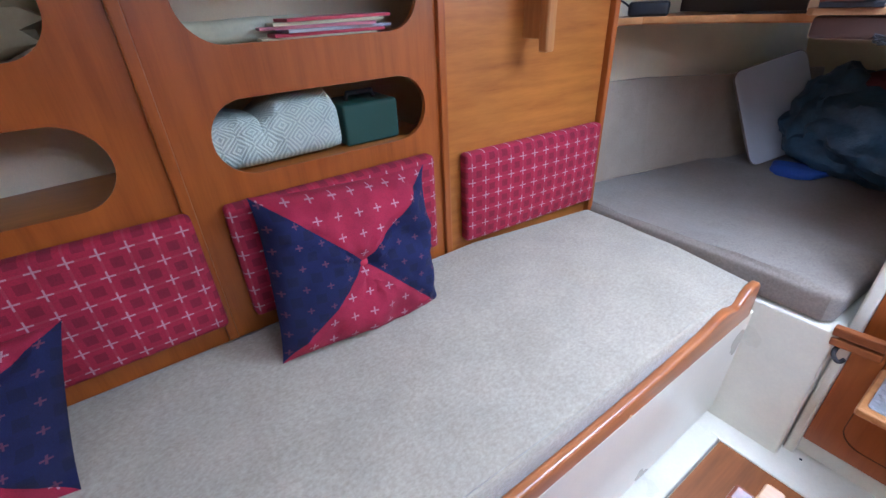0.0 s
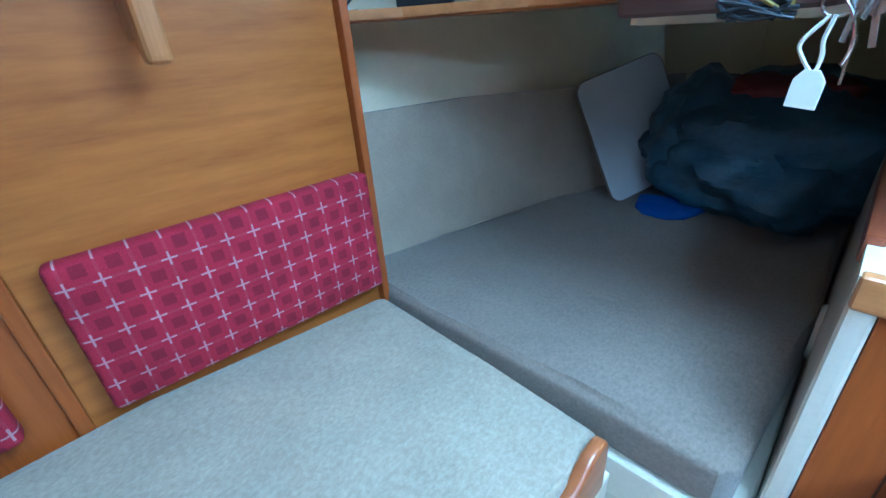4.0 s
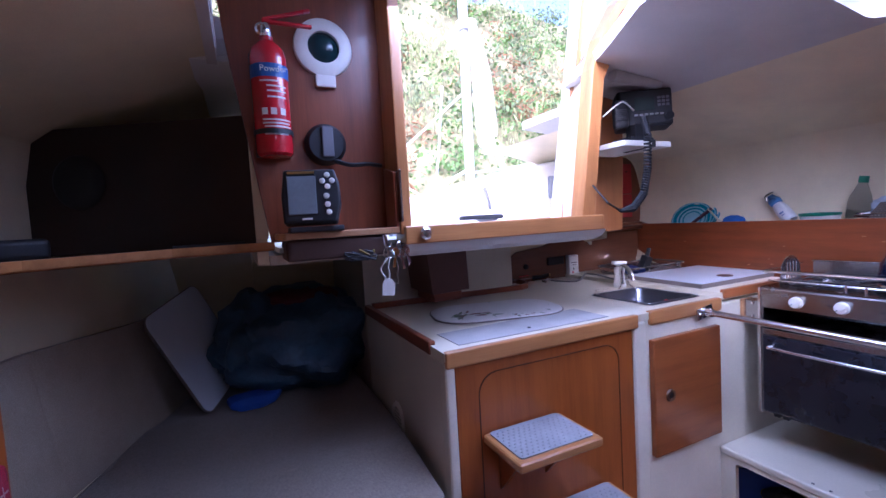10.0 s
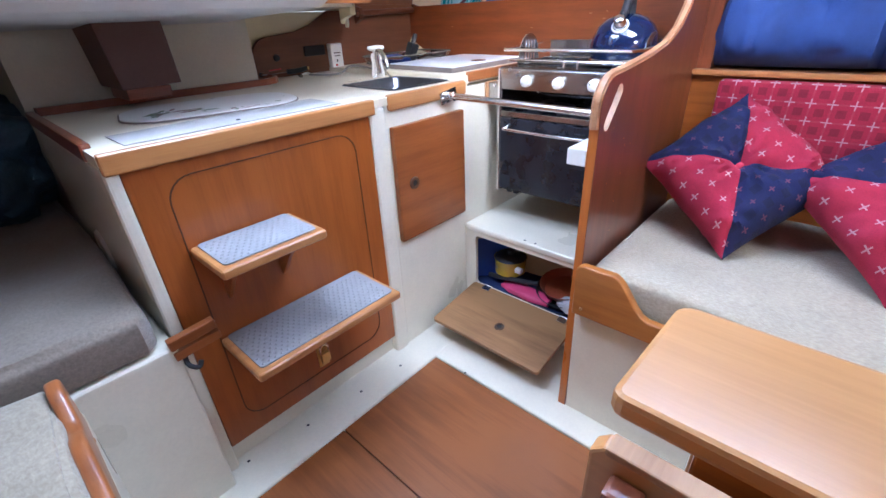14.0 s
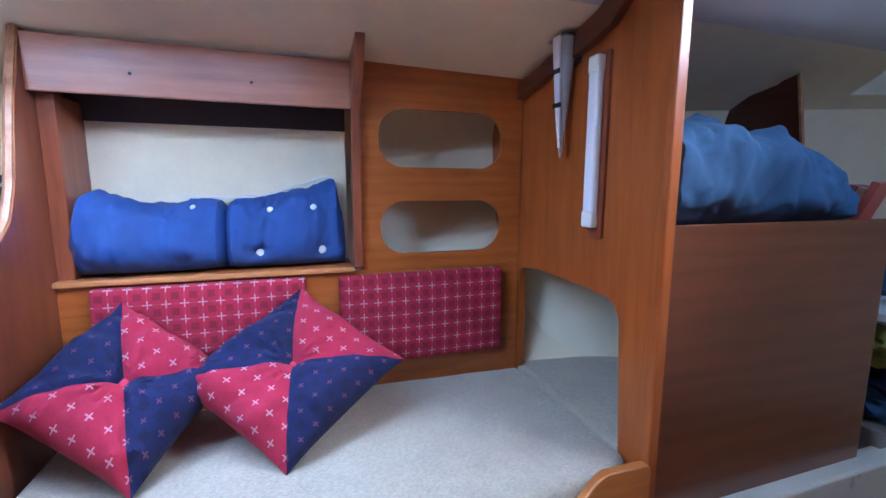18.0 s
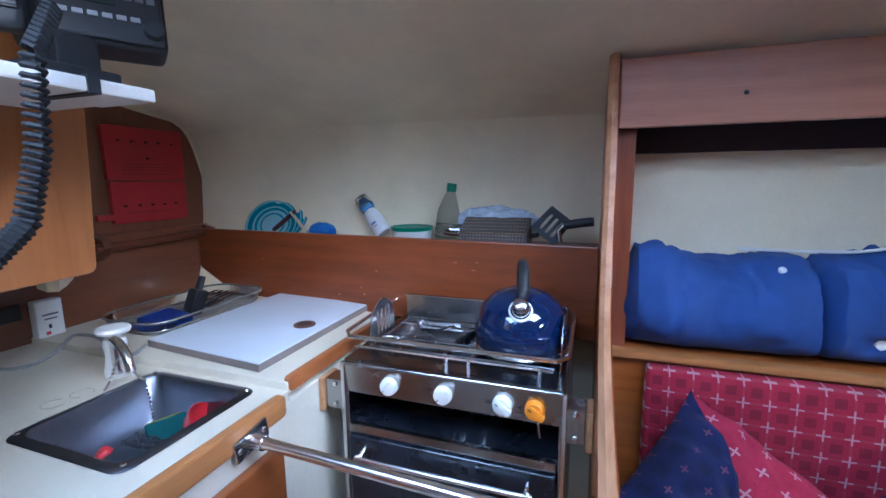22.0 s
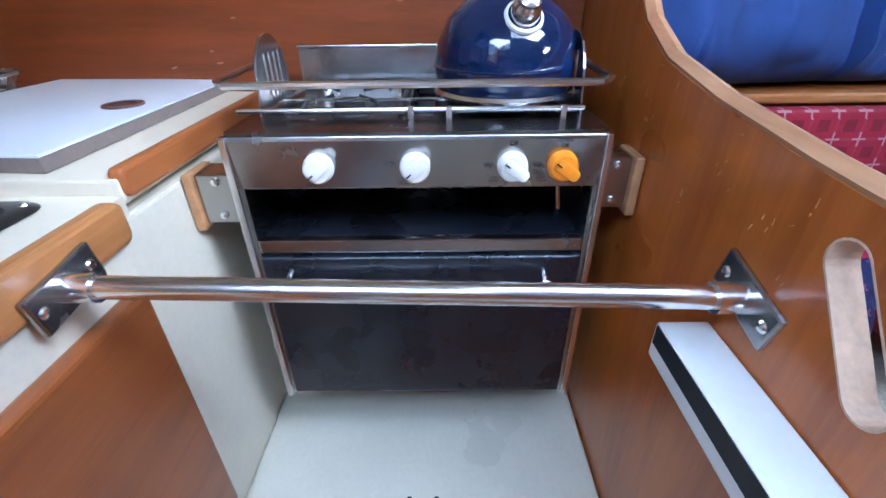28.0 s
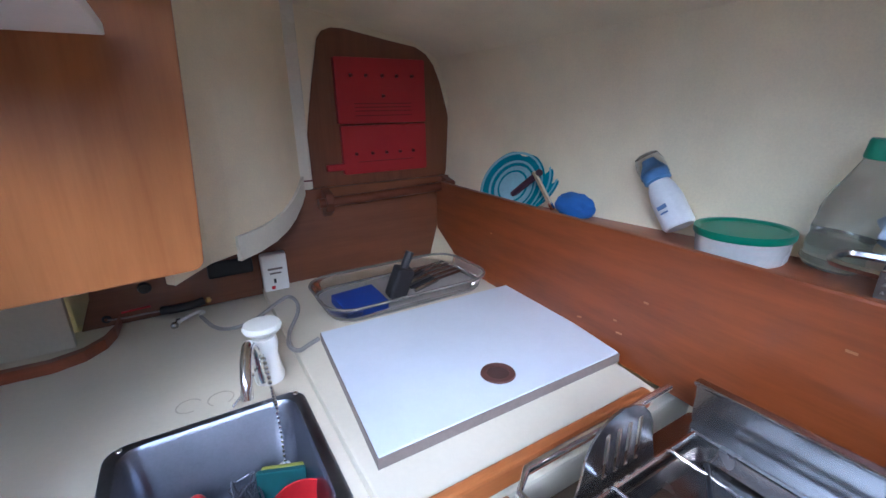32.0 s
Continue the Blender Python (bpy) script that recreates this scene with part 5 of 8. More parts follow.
for k, (kx, kz, rot) in enumerate(((-0.082, 1.268, 8), (-0.070, 1.262, -10), (-0.058, 1.272, -22), (-0.048, 1.268, -6), (-0.062, 1.285, 30), (-0.078, 1.222, 4))):
    km = Matrix.Translation((kx, 1.596 + 0.003 * k, kz)) @ pose(0, 0, 0, 0, rot, 25 * k - 40)
    part("key", turned(joined(prism(arc(0, -0.012, 0.011, 0, 330, 12), "xz", -0.0012, 0.0012), box(-0.0032, 0.0032, -0.0012, 0.0012, -0.055, -0.02, 0.0)), km), CHROME if k % 2 else STEEL, keysb)
part("split_ring", tube([(-0.066 + 0.015 * math.cos(a * 0.5236), 1.600 + 0.006 * math.cos(a * 0.5236), 1.268 + 0.015 * math.sin(a * 0.5236)) for a in range(12)], 0.0018, 6, True), CHROME, keysb, smooth=True)

# locker contents on the starboard side
blanket = thing("knitted_blanket", "folded pale green knitted blanket in the locker", "blanket", at=(-1.05, 0.36, 1.041))
part("fold", bundle(along([(0.155, -1.06, 0.06, 1.041, 1.11), (0.19, -1.06, 0.10, 1.041, 1.165), (0.26, -1.06, 0.11, 1.041, 1.172), (0.305, -1.06, 0.105, 1.041, 1.158), (0.35, -1.06, 0.11, 1.041, 1.195), (0.48, -1.06, 0.10, 1.041, 1.20), (0.507, -1.06, 0.075, 1.041, 1.165)], 70), 44, 0.010, 14), diamonds("pale_green_diamond_wool", (0.38, 0.46, 0.40), (0.54, 0.61, 0.52), 0.070, 6.0), blanket, smooth=True)
gb = thing("green_case", "dark green case with a handle in the locker", "case", at=(-1.05, 0.60, 1.041))
part("body", box(-1.13, -0.985, 0.52, 0.685, 1.041, 1.15, 0.010, 3), plain("dark_green_plastic", (0.008, 0.05, 0.035), 0.45), gb)
part("handle", tube([(-1.05, 0.56, 1.15), (-1.05, 0.565, 1.168), (-1.05, 0.64, 1.168), (-1.05, 0.645, 1.15)], 0.007, 8), DARK, gb)
mags = [("pale_cover", (0.55, 0.55, 0.35)), ("red_cover", (0.5, 0.04, 0.07)), ("grey_cover", (0.4, 0.4, 0.45)), ("pink_cover", (0.55, 0.2, 0.25))]
for k in range(6):
    n_, c_ = mags[k % 4]
    mag = turned(box(-0.09, 0.09, -0.14, 0.14, 0, 0.007, 0.001), Matrix.Translation((-1.06, 0.50 + 0.02 * (k % 3), 1.313 + 0.0075 * k)) @ pose(0, 0, 0, 0, 0, 5 * (k % 3) - 4))
    solid("magazine", mag, plain(n_, c_, 0.35), "glossy magazine lying in the locker", "magazine", group="magazines in the locker")
solid("chart_roll", turned(bundle(along([(-0.16, 0, 0.03, 0, 0.05), (0.16, 0, 0.04, 0, 0.05)], 8), 16, 0.004), Matrix.Translation((-1.05, 0.32, 1.313)) @ pose(0, 0, 0, 0, 0, 8)), plain("pale_paper", (0.5, 0.52, 0.38), 0.7), "rolled pale paper lying in the locker", "paper", smooth=True)
solid("paper_bag", lump((-1.05, -0.15, 1.38), (0.08, 0.16, 0.065), 0.2, 3, 3.0, 1.313, 3), plain("yellow_grey_paper", (0.42, 0.38, 0.22), 0.7), "crumpled yellow and grey bag in the locker", "bag", smooth=True)


# ---- steps, hatch panel fittings ----
def step(x0, x1, y0, z, label):
    st = thing("companionway_step", label, "step", "companionway steps")
    part("tread", box(x0, x1, y0, 1.511, z - 0.026, z, 0.010, 3), TRIM_X, st)
    pad = part("grip_pad", prism(rrect(x0 + 0.016, x1 - 0.016, y0 + 0.018, 1.505, 0.012), "xy", z, z + 0.004, bev=0.001), PAD, st, "grey diamond-pattern grip pad")
    pts, faces = [], []
    nx, ny = int((x1 - x0 - 0.04) / 0.017), int((1.505 - y0 - 0.03) / 0.014)
    for i in range(nx):
        for j in range(ny):
            cx, cy = x0 + 0.026 + i * 0.017 + (0.008 if j % 2 else 0), y0 + 0.028 + j * 0.014
            k = len(pts)
            pts += [(cx - 0.0065, cy, z + 0.004), (cx, cy - 0.0048, z + 0.004), (cx + 0.0065, cy, z + 0.004), (cx, cy + 0.0048, z + 0.004), (cx, cy, z + 0.0072)]
            faces += [(k, k + 1, k + 4), (k + 1, k + 2, k + 4), (k + 2, k + 3, k + 4), (k + 3, k, k + 4)]
    bm = bmesh.new()
    vs = [bm.verts.new(p) for p in pts]
    for f in faces:
        bm.faces.new([vs[k] for k in f])
    part("grip_studs", bm, PAD, pad)
    for x in (x0 + 0.055, x1 - 0.055):
        part("bracket", prism([(1.511, z - 0.026), (y0 + 0.05, z - 0.026), (y0 + 0.075, z - 0.045), (1.511, z - 0.175)], "yz", x - 0.006, x + 0.006, bev=0.002), TEAK_Z, st)
    return st


step(0.104, 0.372, 1.330, 0.735, "short oak step with a grey grip pad on the engine panel")
step(0.100, 0.562, 1.295, 0.460, "long oak step with a grey grip pad near the floor")
hasp = thing("brass_padlock", "brass hasp and padlock on the engine panel", "padlock", at=(0.392, 1.51, 0.25))
part("hasp", joined(box(0.372, 0.412, 1.506, 1.512, 0.205, 0.285, 0.002), box(0.38, 0.404, 1.500, 1.506, 0.215, 0.25, 0.002)), BRASS, hasp)
part("shackle", tube([(0.378, 1.494, 0.268), (0.378, 1.494, 0.288), (0.392, 1.494, 0.30), (0.406, 1.494, 0.288), (0.406, 1.494, 0.268)], 0.0035, 8, smooth_steps=4), CHROME, hasp, smooth=True)
part("lock_body", box(0.376, 0.408, 1.486, 1.502, 0.232, 0.268, 0.004), BRASS, hasp)
hasp.location += Vector((-0.018, 0.0, -0.034))
latch = thing("berth_latch", "two slotted teak blocks with a black hook on the berth front", "latch", at=(0.02, 1.46, 0.5))
part("block", turned(box(-0.055, 0.055, -0.012, 0.012, -0.014, 0.014, 0.004), Matrix.Translation((0.035, 1.462, 0.545)) @ pose(0, 0, 0, 0, -4, 0)), TEAK_X, latch)
part("block", turned(box(-0.055, 0.055, -0.012, 0.012, -0.012, 0.012, 0.004), Matrix.Translation((0.038, 1.462, 0.512)) @ pose(0, 0, 0, 0, -4, 0)), TEAK_X, latch)
part("hook", tube([(0.005, 1.468, 0.497), (0.002, 1.452, 0.478), (0.01, 1.442, 0.468), (0.022, 1.442, 0.462), (0.03, 1.446, 0.474)], 0.006, 8, smooth_steps=4), DARK, latch, "black hook", smooth=True)
vent = thing("round_vent", "round white plastic vent on the engine box side", "vent")
vm = Matrix.Translation((-0.0005, 1.928, 0.640)) @ pose(0, 0, 0, 0, -90, 0)
part("rim", turned(lathe([(0.044, 0.0), (0.044, 0.008), (0.056, 0.008), (0.062, 0.0)], 0, 0, 32), vm), WHITE, vent, smooth=True)
part("grille", turned(lathe([(0, 0.002), (0.044, 0.002)], 0, 0, 32), vm), plain("grey_grille", (0.35, 0.36, 0.36), 0.5), vent)
for dz in (-0.028, -0.014, 0.0, 0.014, 0.028):
    part("slat", box(-0.006, -0.001, 1.928 - 0.04, 1.928 + 0.04, 0.638 + dz, 0.642 + dz, 0.0), WHITE, vent)

# ---- galley front: locker door, open flap and pans ----
gd = thing("galley_door", "teak locker door with a round finger ring under the sink", "locker door")
part("door", box(0.764, 1.114, 1.490, 1.512, 0.482, 0.890, 0.005), TEAK_X, gd)
part("finger_ring", turned(lathe([(0.011, 0.001), (0.012, 0.006), (0.020, 0.006), (0.022, 0.0)], 0, 0, 24), Matrix.Translation((0.836, 1.4895, 0.688)) @ pose(0, 0, 0, 90, 0, 0)), plain("dark_brown_ring", (0.11, 0.05, 0.025), 0.4), gd, "brown finger ring", smooth=True)
part("finger_hole", turned(lathe([(0, 0.002), (0.0112, 0.002)], 0, 0, 20), Matrix.Translation((0.836, 1.4895, 0.688)) @ pose(0, 0, 0, 90, 0, 0)), DARK, gd)
fl = thing("locker_flap", "open teak ply flap hanging down from the pan locker", "locker flap")
flap_m = Matrix.Translation((1.13, 1.212, 0.145)) @ pose(0, 0, 0, 0, -8, 0)
part("board", turned(prism(rrect(-0.285, -0.002, -0.245, 0.245, 0.012), "xy", -0.012, 0.004, bev=0.003), flap_m), FLAP, fl)
part("finger_ring", turned(lathe([(0.010, 0.004), (0.011, 0.007), (0.018, 0.007), (0.020, 0.004)], -0.175, -0.01, 20), flap_m), plain("black_brown_ring", (0.06, 0.03, 0.018), 0.4), fl, "dark finger ring", smooth=True)
part("finger_hole", turned(lathe([(0, 0.0052), (0.0102, 0.0052)], -0.175, -0.01, 20), flap_m), DARK, fl)
for y in (-0.19, 0.17):
    part("hinge", turned(joined(box(-0.03, 0.0, y - 0.018, y + 0.018, 0.004, 0.007, 0.001), tube([(0, y - 0.018, 0.005), (0, y + 0.018, 0.005)], 0.004, 8)), flap_m), CHROME, fl, "steel hinge")
yp = thing("yellow_saucepan", "yellow enamel saucepan with a black lid in the locker", "saucepan", at=(1.26, 1.36, 0.17))
part("pot", lathe([(0, 0), (0.062, 0.0), (0.068, 0.006), (0.070, 0.07), (0.073, 0.074), (0.068, 0.072), (0.064, 0.01), (0, 0.008)], 1.26, 1.36, 28, 0.175), plain("yellow_enamel", (0.55, 0.40, 0.03), 0.25, coat=0.5), yp, smooth=True)
part("lid", lathe([(0.072, 0.072), (0.06, 0.082), (0.02, 0.09), (0.014, 0.098), (0.016, 0.108), (0, 0.11)], 1.26, 1.36, 28, 0.175), DARK, yp, smooth=True)
part("handle", box(1.20, 1.225, 1.27, 1.30, 0.215, 0.235, 0.004), WHITE, yp)
fp = thing("frying_pans", "stack of black and terracotta frying pans in the locker", "frying pan", at=(1.27, 1.13, 0.13))
for k, (r, z, m_) in enumerate(((0.115, 0.126, DARK), (0.112, 0.150, DARK), (0.098, 0.174, plain("terracotta_nonstick", (0.28, 0.06, 0.025), 0.35)))):
    pan = lathe([(0, 0.004), (r * 0.8, 0.004), (r, 0.034), (r * 1.02, 0.034), (r * 0.83, 0.0), (0, 0.0)], 0, 0, 32)
    part("pan", turned(pan, Matrix.Translation((1.275, 1.10, z)) @ pose(0, 0, 0, 0, -14 + 2 * k, 0)), m_, fp, smooth=True)
part("handle", tube([(1.23, 1.20, 0.185), (1.21, 1.26, 0.18), (1.20, 1.38, 0.165), (1.2, 1.43, 0.16)], 0.011, 8), DARK, fp)
solid("pink_cloth", bundle(along([(1.12, 1.20, 0.03, 0.126, 0.155), (1.2, 1.19, 0.04, 0.126, 0.165), (1.3, 1.20, 0.04, 0.126, 0.16), (1.36, 1.21, 0.02, 0.126, 0.14)], 16), 16, 0.012), plain("pink_plastic", (0.6, 0.06, 0.16), 0.5), "crumpled pink packet in the pan locker", "packet", smooth=True)
solid("clear_packet", lump((1.20, 1.03, 0.16), (0.035, 0.06, 0.03), 0.3, 3, 7.0, 0.126, 3), plain("crinkled_clear_wrap", (0.5, 0.48, 0.5), 0.2), "crinkled clear packet in the pan locker", "packet", smooth=True)
solid("blue_tray", turned(box(-0.006, 0.006, -0.10, 0.10, 0.0, 0.19, 0.004), Matrix.Translation((1.24, 1.45, 0.128)) @ pose(0, 0, 0, 8, 0, 60)), RUBBER, "blue plastic board standing in the pan locker", "board")

# ---- sink ----
SINK = plain("dull_sink_steel", (0.22, 0.236, 0.28), 0.34, 1.0, 0.15, 8.0, 0.03, 200.0)
sink = thing("sink", "dull stainless steel sink with a rolled rim", "sink")
rows = [(rrect(0.854, 1.147, 1.576, 1.879, 0.028), 0.9835), (rrect(0.8577, 1.1433, 1.5797, 1.8753, 0.026), 0.9865), (rrect(0.8724, 1.1286, 1.5944, 1.8624, 0.03), 0.9865), (rrect(0.8778, 1.1232, 1.6, 1.8568, 0.026), 0.980),
        (rrect(0.8878, 1.1132, 1.6111, 1.8457, 0.036), 0.86), (rrect(0.9017, 1.0993, 1.625, 1.8328, 0.045), 0.843), (rrect(0.984, 1.0206, 1.7128, 1.7497, 0.015), 0.838)]
bm = bmesh.new()
rings = [[bm.verts.new((p, q, z)) for p, q in pts] for pts, z in rows]
for A, Bq in zip(rings, rings[1:]):
    for k in range(len(A)):
        bm.faces.new((A[k - 1], A[k], Bq[k], Bq[k - 1]))
bm.faces.new(rings[-1])
part("basin", bm, SINK, sink, smooth=True)
for x, y in ((0.8744, 1.5965), (1.1336, 1.5965), (0.8744, 1.8655), (1.1336, 1.8655)):
    part("screw", lathe([(0, 0.002), (0.004, 0.0016), (0.005, 0)], x, y, 10, 0.9865), CHROME, sink)
tap = thing("pump_tap", "curved chrome tap beside a white hand pump", "tap", at=(1.08, 1.92, 0.983))
part("spout", tube([(1.088, 1.915, 1.0), (1.085, 1.915, 1.06), (1.075, 1.90, 1.085), (1.065, 1.865, 1.08), (1.058, 1.835, 1.055), (1.055, 1.825, 1.03)], 0.0095, 10, smooth_steps=5), CHROME, tap, smooth=True)
part("pump_body", lathe([(0, 0), (0.026, 0), (0.028, 0.01), (0.024, 0.03), (0.021, 0.055), (0.024, 0.075), (0.021, 0.09), (0.0, 0.09)], 1.105, 1.945, 24, 0.983), WHITE, tap, "white plastic pump body", smooth=True)
part("pump_knob", lathe([(0.012, 0.088), (0.014, 0.098), (0.032, 0.104), (0.035, 0.11), (0.032, 0.117), (0, 0.12)], 1.105, 1.945, 28, 0.983), WHITE, tap, "white plastic pump knob", smooth=True)


def chain(points, n, r, parent):
    """A ball chain hung along points."""
    for k in range(n):
        f = k / (n - 1) * (len(points) - 1)
        i = min(int(f), len(points) - 2)
        p = Vector(points[i]).lerp(Vector(points[i + 1]), f - i)
        b = bmesh.new()
        bmesh.ops.create_icosphere(b, subdivisions=1, radius=r)
        turned(b, Matrix.Translation(p))
        part("chain_ball", b, CHROME, parent, smooth=True)


plug = thing("plug_chain", "steel ball chain with a white sink plug", "plug", at=(1.08, 1.87, 0.98))
chain([(1.035, 1.886, 0.988), (1.05, 1.89, 1.0), (1.078, 1.905, 1.03), (1.095, 1.92, 1.05)], 14, 0.0035, plug)
chain([(1.095, 1.905, 1.05), (1.098, 1.882, 1.0), (1.098, 1.852, 0.985), (1.098, 1.842, 0.93), (1.096, 1.836, 0.872)], 26, 0.0042, plug)
part("plug", turned(lathe([(0, 0.010), (0.005, 0.010), (0.006, 0.007), (0.017, 0.005), (0.018, 0.0), (0, 0)], 0, 0, 20), Matrix.Translation((1.096, 1.838, 0.858)) @ pose(0, 0, 0, 78, 0, 0)), WHITE, plug, "white plug", smooth=True)
redp = plain("red_plastic", (0.55, 0.02, 0.025), 0.35)
br = thing("washing_up_brush", "dish brush with a red handle end in the sink", "brush", at=(0.97, 1.72, 0.86))
part("head", turned(box(-0.024, 0.024, -0.055, 0.055, 0, 0.062, 0.010, 3), Matrix.Translation((0.980, 1.733, 0.846)) @ pose(0, 0, 0, 6, -8, 12)), plain("slate_plastic", (0.03, 0.035, 0.045), 0.5), br)
part("tip", lump((0.960, 1.785, 0.905), (0.016, 0.015, 0.017), 0.1, 2, 1.0, None, 3), redp, br, "red knob", smooth=True)
part("handle", tube([(1.0, 1.70, 0.870), (0.975, 1.725, 0.872), (0.928, 1.775, 0.872)], 0.008, 8), DARK, br, smooth=True)
solid("plastic_scoop", turned(lathe([(0, -0.060), (0.012, -0.058), (0.019, -0.048), (0.021, -0.02), (0.022, 0.03), (0.026, 0.065), (0.024, 0.075), (0, 0.074)], 0, 0, 20), Matrix.Translation((0.925, 1.692, 0.884)) @ Vector((0.70, -0.71, 0.04)).to_track_quat("Z", "Y").to_matrix().to_4x4()), redp, "long red plastic scoop lying in the sink", "scoop", smooth=True)
random.seed(9)
wp = [Vector((1.026, 1.765, 0.874)) + Vector((random.uniform(-0.024, 0.024), random.uniform(-0.055, 0.055), random.uniform(-0.016, 0.026))) for _ in range(150)]
solid("wire_scourer", tube(wp, 0.0016, 4, smooth_steps=3), plain("dark_wire", (0.12, 0.12, 0.14), 0.35, 0.8), "tangled dark wire scourer in the sink", "scourer")
bowl = thing("red_bowl", "red plastic bowl tilted in the sink corner", "bowl", at=(1.09, 1.655, 0.86))
part("bowl", turned(lathe([(0, 0), (0.04, 0.0), (0.062, 0.025), (0.068, 0.045), (0.070, 0.045), (0.064, 0.022), (0.042, -0.004), (0, -0.004)], 0, 0, 32), Matrix.Translation((1.075, 1.665, 0.885)) @ pose(0, 0, 0, 35, 30, 0)), redp, bowl, smooth=True)
spg = thing("sponge", "teal scouring sponge with a yellow layer standing in the sink", "sponge", at=(1.085, 1.765, 0.85))
sgm = Matrix.Translation((1.083, 1.772, 0.848)) @ pose(0, 0, 0, -14, 0, -22)
part("scouring_layer", turned(box(-0.042, 0.036, -0.014, -0.002, 0, 0.066, 0.003), sgm), plain("teal_sponge", (0.008, 0.085, 0.085), 0.9, bump=0.6, grain=90.0), spg)
part("foam_layer", turned(box(-0.038, 0.042, -0.002, 0.010, 0, 0.066, 0.004), sgm), plain("yellow_foam", (0.26, 0.26, 0.04), 0.9, bump=0.5, grain=110.0), spg, "yellow foam layer")

# ---- things on the worktop ----
lid = thing("cutting_board", "white laminate board with a brown edge and a finger hole", "cutting board")
corners = [(1.188, 1.61), (1.676, 1.608), (1.735, 1.985), (1.222, 2.0)]
part("board", prism(corners, "xy", 1.002, 1.0215, bev=0.0015), LAMINATE, lid)
mid = (1.455, 1.8)
part("edge", prism([(mid[0] + (p - mid[0]) * 1.008, mid[1] + (q - mid[1]) * 1.01) for p, q in corners], "xy", 1.001, 1.0185), GREY_EDGE, lid, "grey-brown edge")
part("finger_ring", lathe([(0.020, 0.0), (0.020, 0.003), (0.030, 0.003), (0.031, 0.0)], 1.442, 1.676, 28, 1.0215), plain("brown_ring", (0.10, 0.04, 0.03), 0.5), lid, "brown finger ring", smooth=True)
part("finger_hole", lathe([(0, 0.0008), (0.020, 0.0008)], 1.442, 1.676, 24, 1.0215), plain("brown_hole", (0.06, 0.03, 0.025), 0.7), lid)
mat_ = thing("oval_mat", "white oval tray mat with a painted flower spray", "tray mat")
om = Matrix.Translation((0.385, 1.868, 0.983)) @ pose(0, 0, 0, 0, 0, -13)
part("mat", turned(prism(rrect(-0.24, 0.24, -0.155, 0.155, 0.12, 10), "xy", 0.0, 0.007, bev=0.002), om), plain("white_melamine", (0.74, 0.73, 0.70), 0.3, vary=0.05), mat_)
part("rim", turned(prism(rrect(-0.244, 0.244, -0.159, 0.159, 0.124, 10), "xy", 0.0, 0.0045), om), GREY_EDGE, mat_, "grey rim")
random.seed(12)
leafm, berry, twig = plain("painted_leaf", (0.10, 0.16, 0.06), 0.4), plain("painted_berry", (0.22, 0.08, 0.07), 0.4), plain("painted_grey_leaf", (0.25, 0.27, 0.2), 0.4)
for k in range(34):
    u_ = random.random()
    cx, cy = -0.16 + 0.34 * u_ ** 1.5, -0.08 + 0.05 * math.sin(u_ * 6) + random.uniform(-0.035, 0.035) * (1.3 - u_)
    l_, a_ = random.uniform(0.012, 0.026) * (1.2 - 0.6 * u_), random.uniform(0, 360)
    shape = [(-l_, 0), (-l_ * 0.3, l_ * 0.33), (l_ * 0.5, l_ * 0.22), (l_, 0), (l_ * 0.4, -l_ * 0.26), (-l_ * 0.4, -l_ * 0.3)]
    part("painted_leaf", turned(prism(shape, "xy", 0.007, 0.0074), om @ Matrix.Translation((cx, cy, 0)) @ pose(0, 0, 0, 0, 0, a_)), (leafm, twig, berry)[k % 3], mat_)
solid("grip_mat", prism([(0.064, 1.692), (0.066, 1.548), (0.62, 1.545), (0.62, 1.708)], "xy", 0.983, 0.985), plain("grey_grip_mat", (0.40, 0.38, 0.36), 0.8, bump=0.5, grain=180.0), "flat grey grip mat at the front of the worktop", "mat")
solid("worktop_stud", lathe([(0, 0.003), (0.005, 0.002), (0.006, 0)], 0.33, 1.585, 12, 0.985), DARK, "small dark stud in the worktop", "stud")
swb = thing("switch_box", "brown wooden box under the bridge deck above the worktop", "box")
part("case", prism([(0.195, 1.225), (0.375, 1.225), (0.382, 1.045), (0.215, 1.04)], "xz", 2.06, 2.308, bev=0.004), plain("brown_paint", (0.12, 0.05, 0.035), 0.5), swb)
part("foot", box(0.225, 0.35, 2.07, 2.25, 1.008, 1.042, 0.003), MAHOG_X, swb)
backp = thing("switch_plinth", "dark mahogany plinth with a rounded end and small fittings", "plinth", kind="structure")
part("panel", prism([(0.76, 0.984)] + arc(0.88, 1.06, 0.09, 180, 95, 6) + [(1.02, 1.165), (1.10, 1.19), (1.20, 1.24), (1.31, 1.262), (1.95, 1.262), (1.95, 0.984)], "xz", 2.385, 2.405, bev=0.003), BROWN_X, backp)
part("black_socket", box(1.04, 1.15, 2.372, 2.385, 1.058, 1.102, 0.006), DARK, backp, "black twin socket")
part("switch_knob", turned(lathe([(0, 0.012), (0.012, 0.010), (0.015, 0)], 0, 0, 18), Matrix.Translation((0.90, 2.385, 1.065)) @ pose(0, 0, 0, 90, 0, 0)), DARK, backp)
lead = thing("clip_lead", "black clip and pale hook on a thin grey wire", "clip", at=(0.96, 2.34, 0.985))
part("clamp", tube([(0.925, 2.362, 1.006), (0.955, 2.354, 1.006), (0.99, 2.352, 1.008), (1.02, 2.356, 1.012)], 0.0105, 10, smooth_steps=3), DARK, lead, "black plastic clamp", smooth=True)
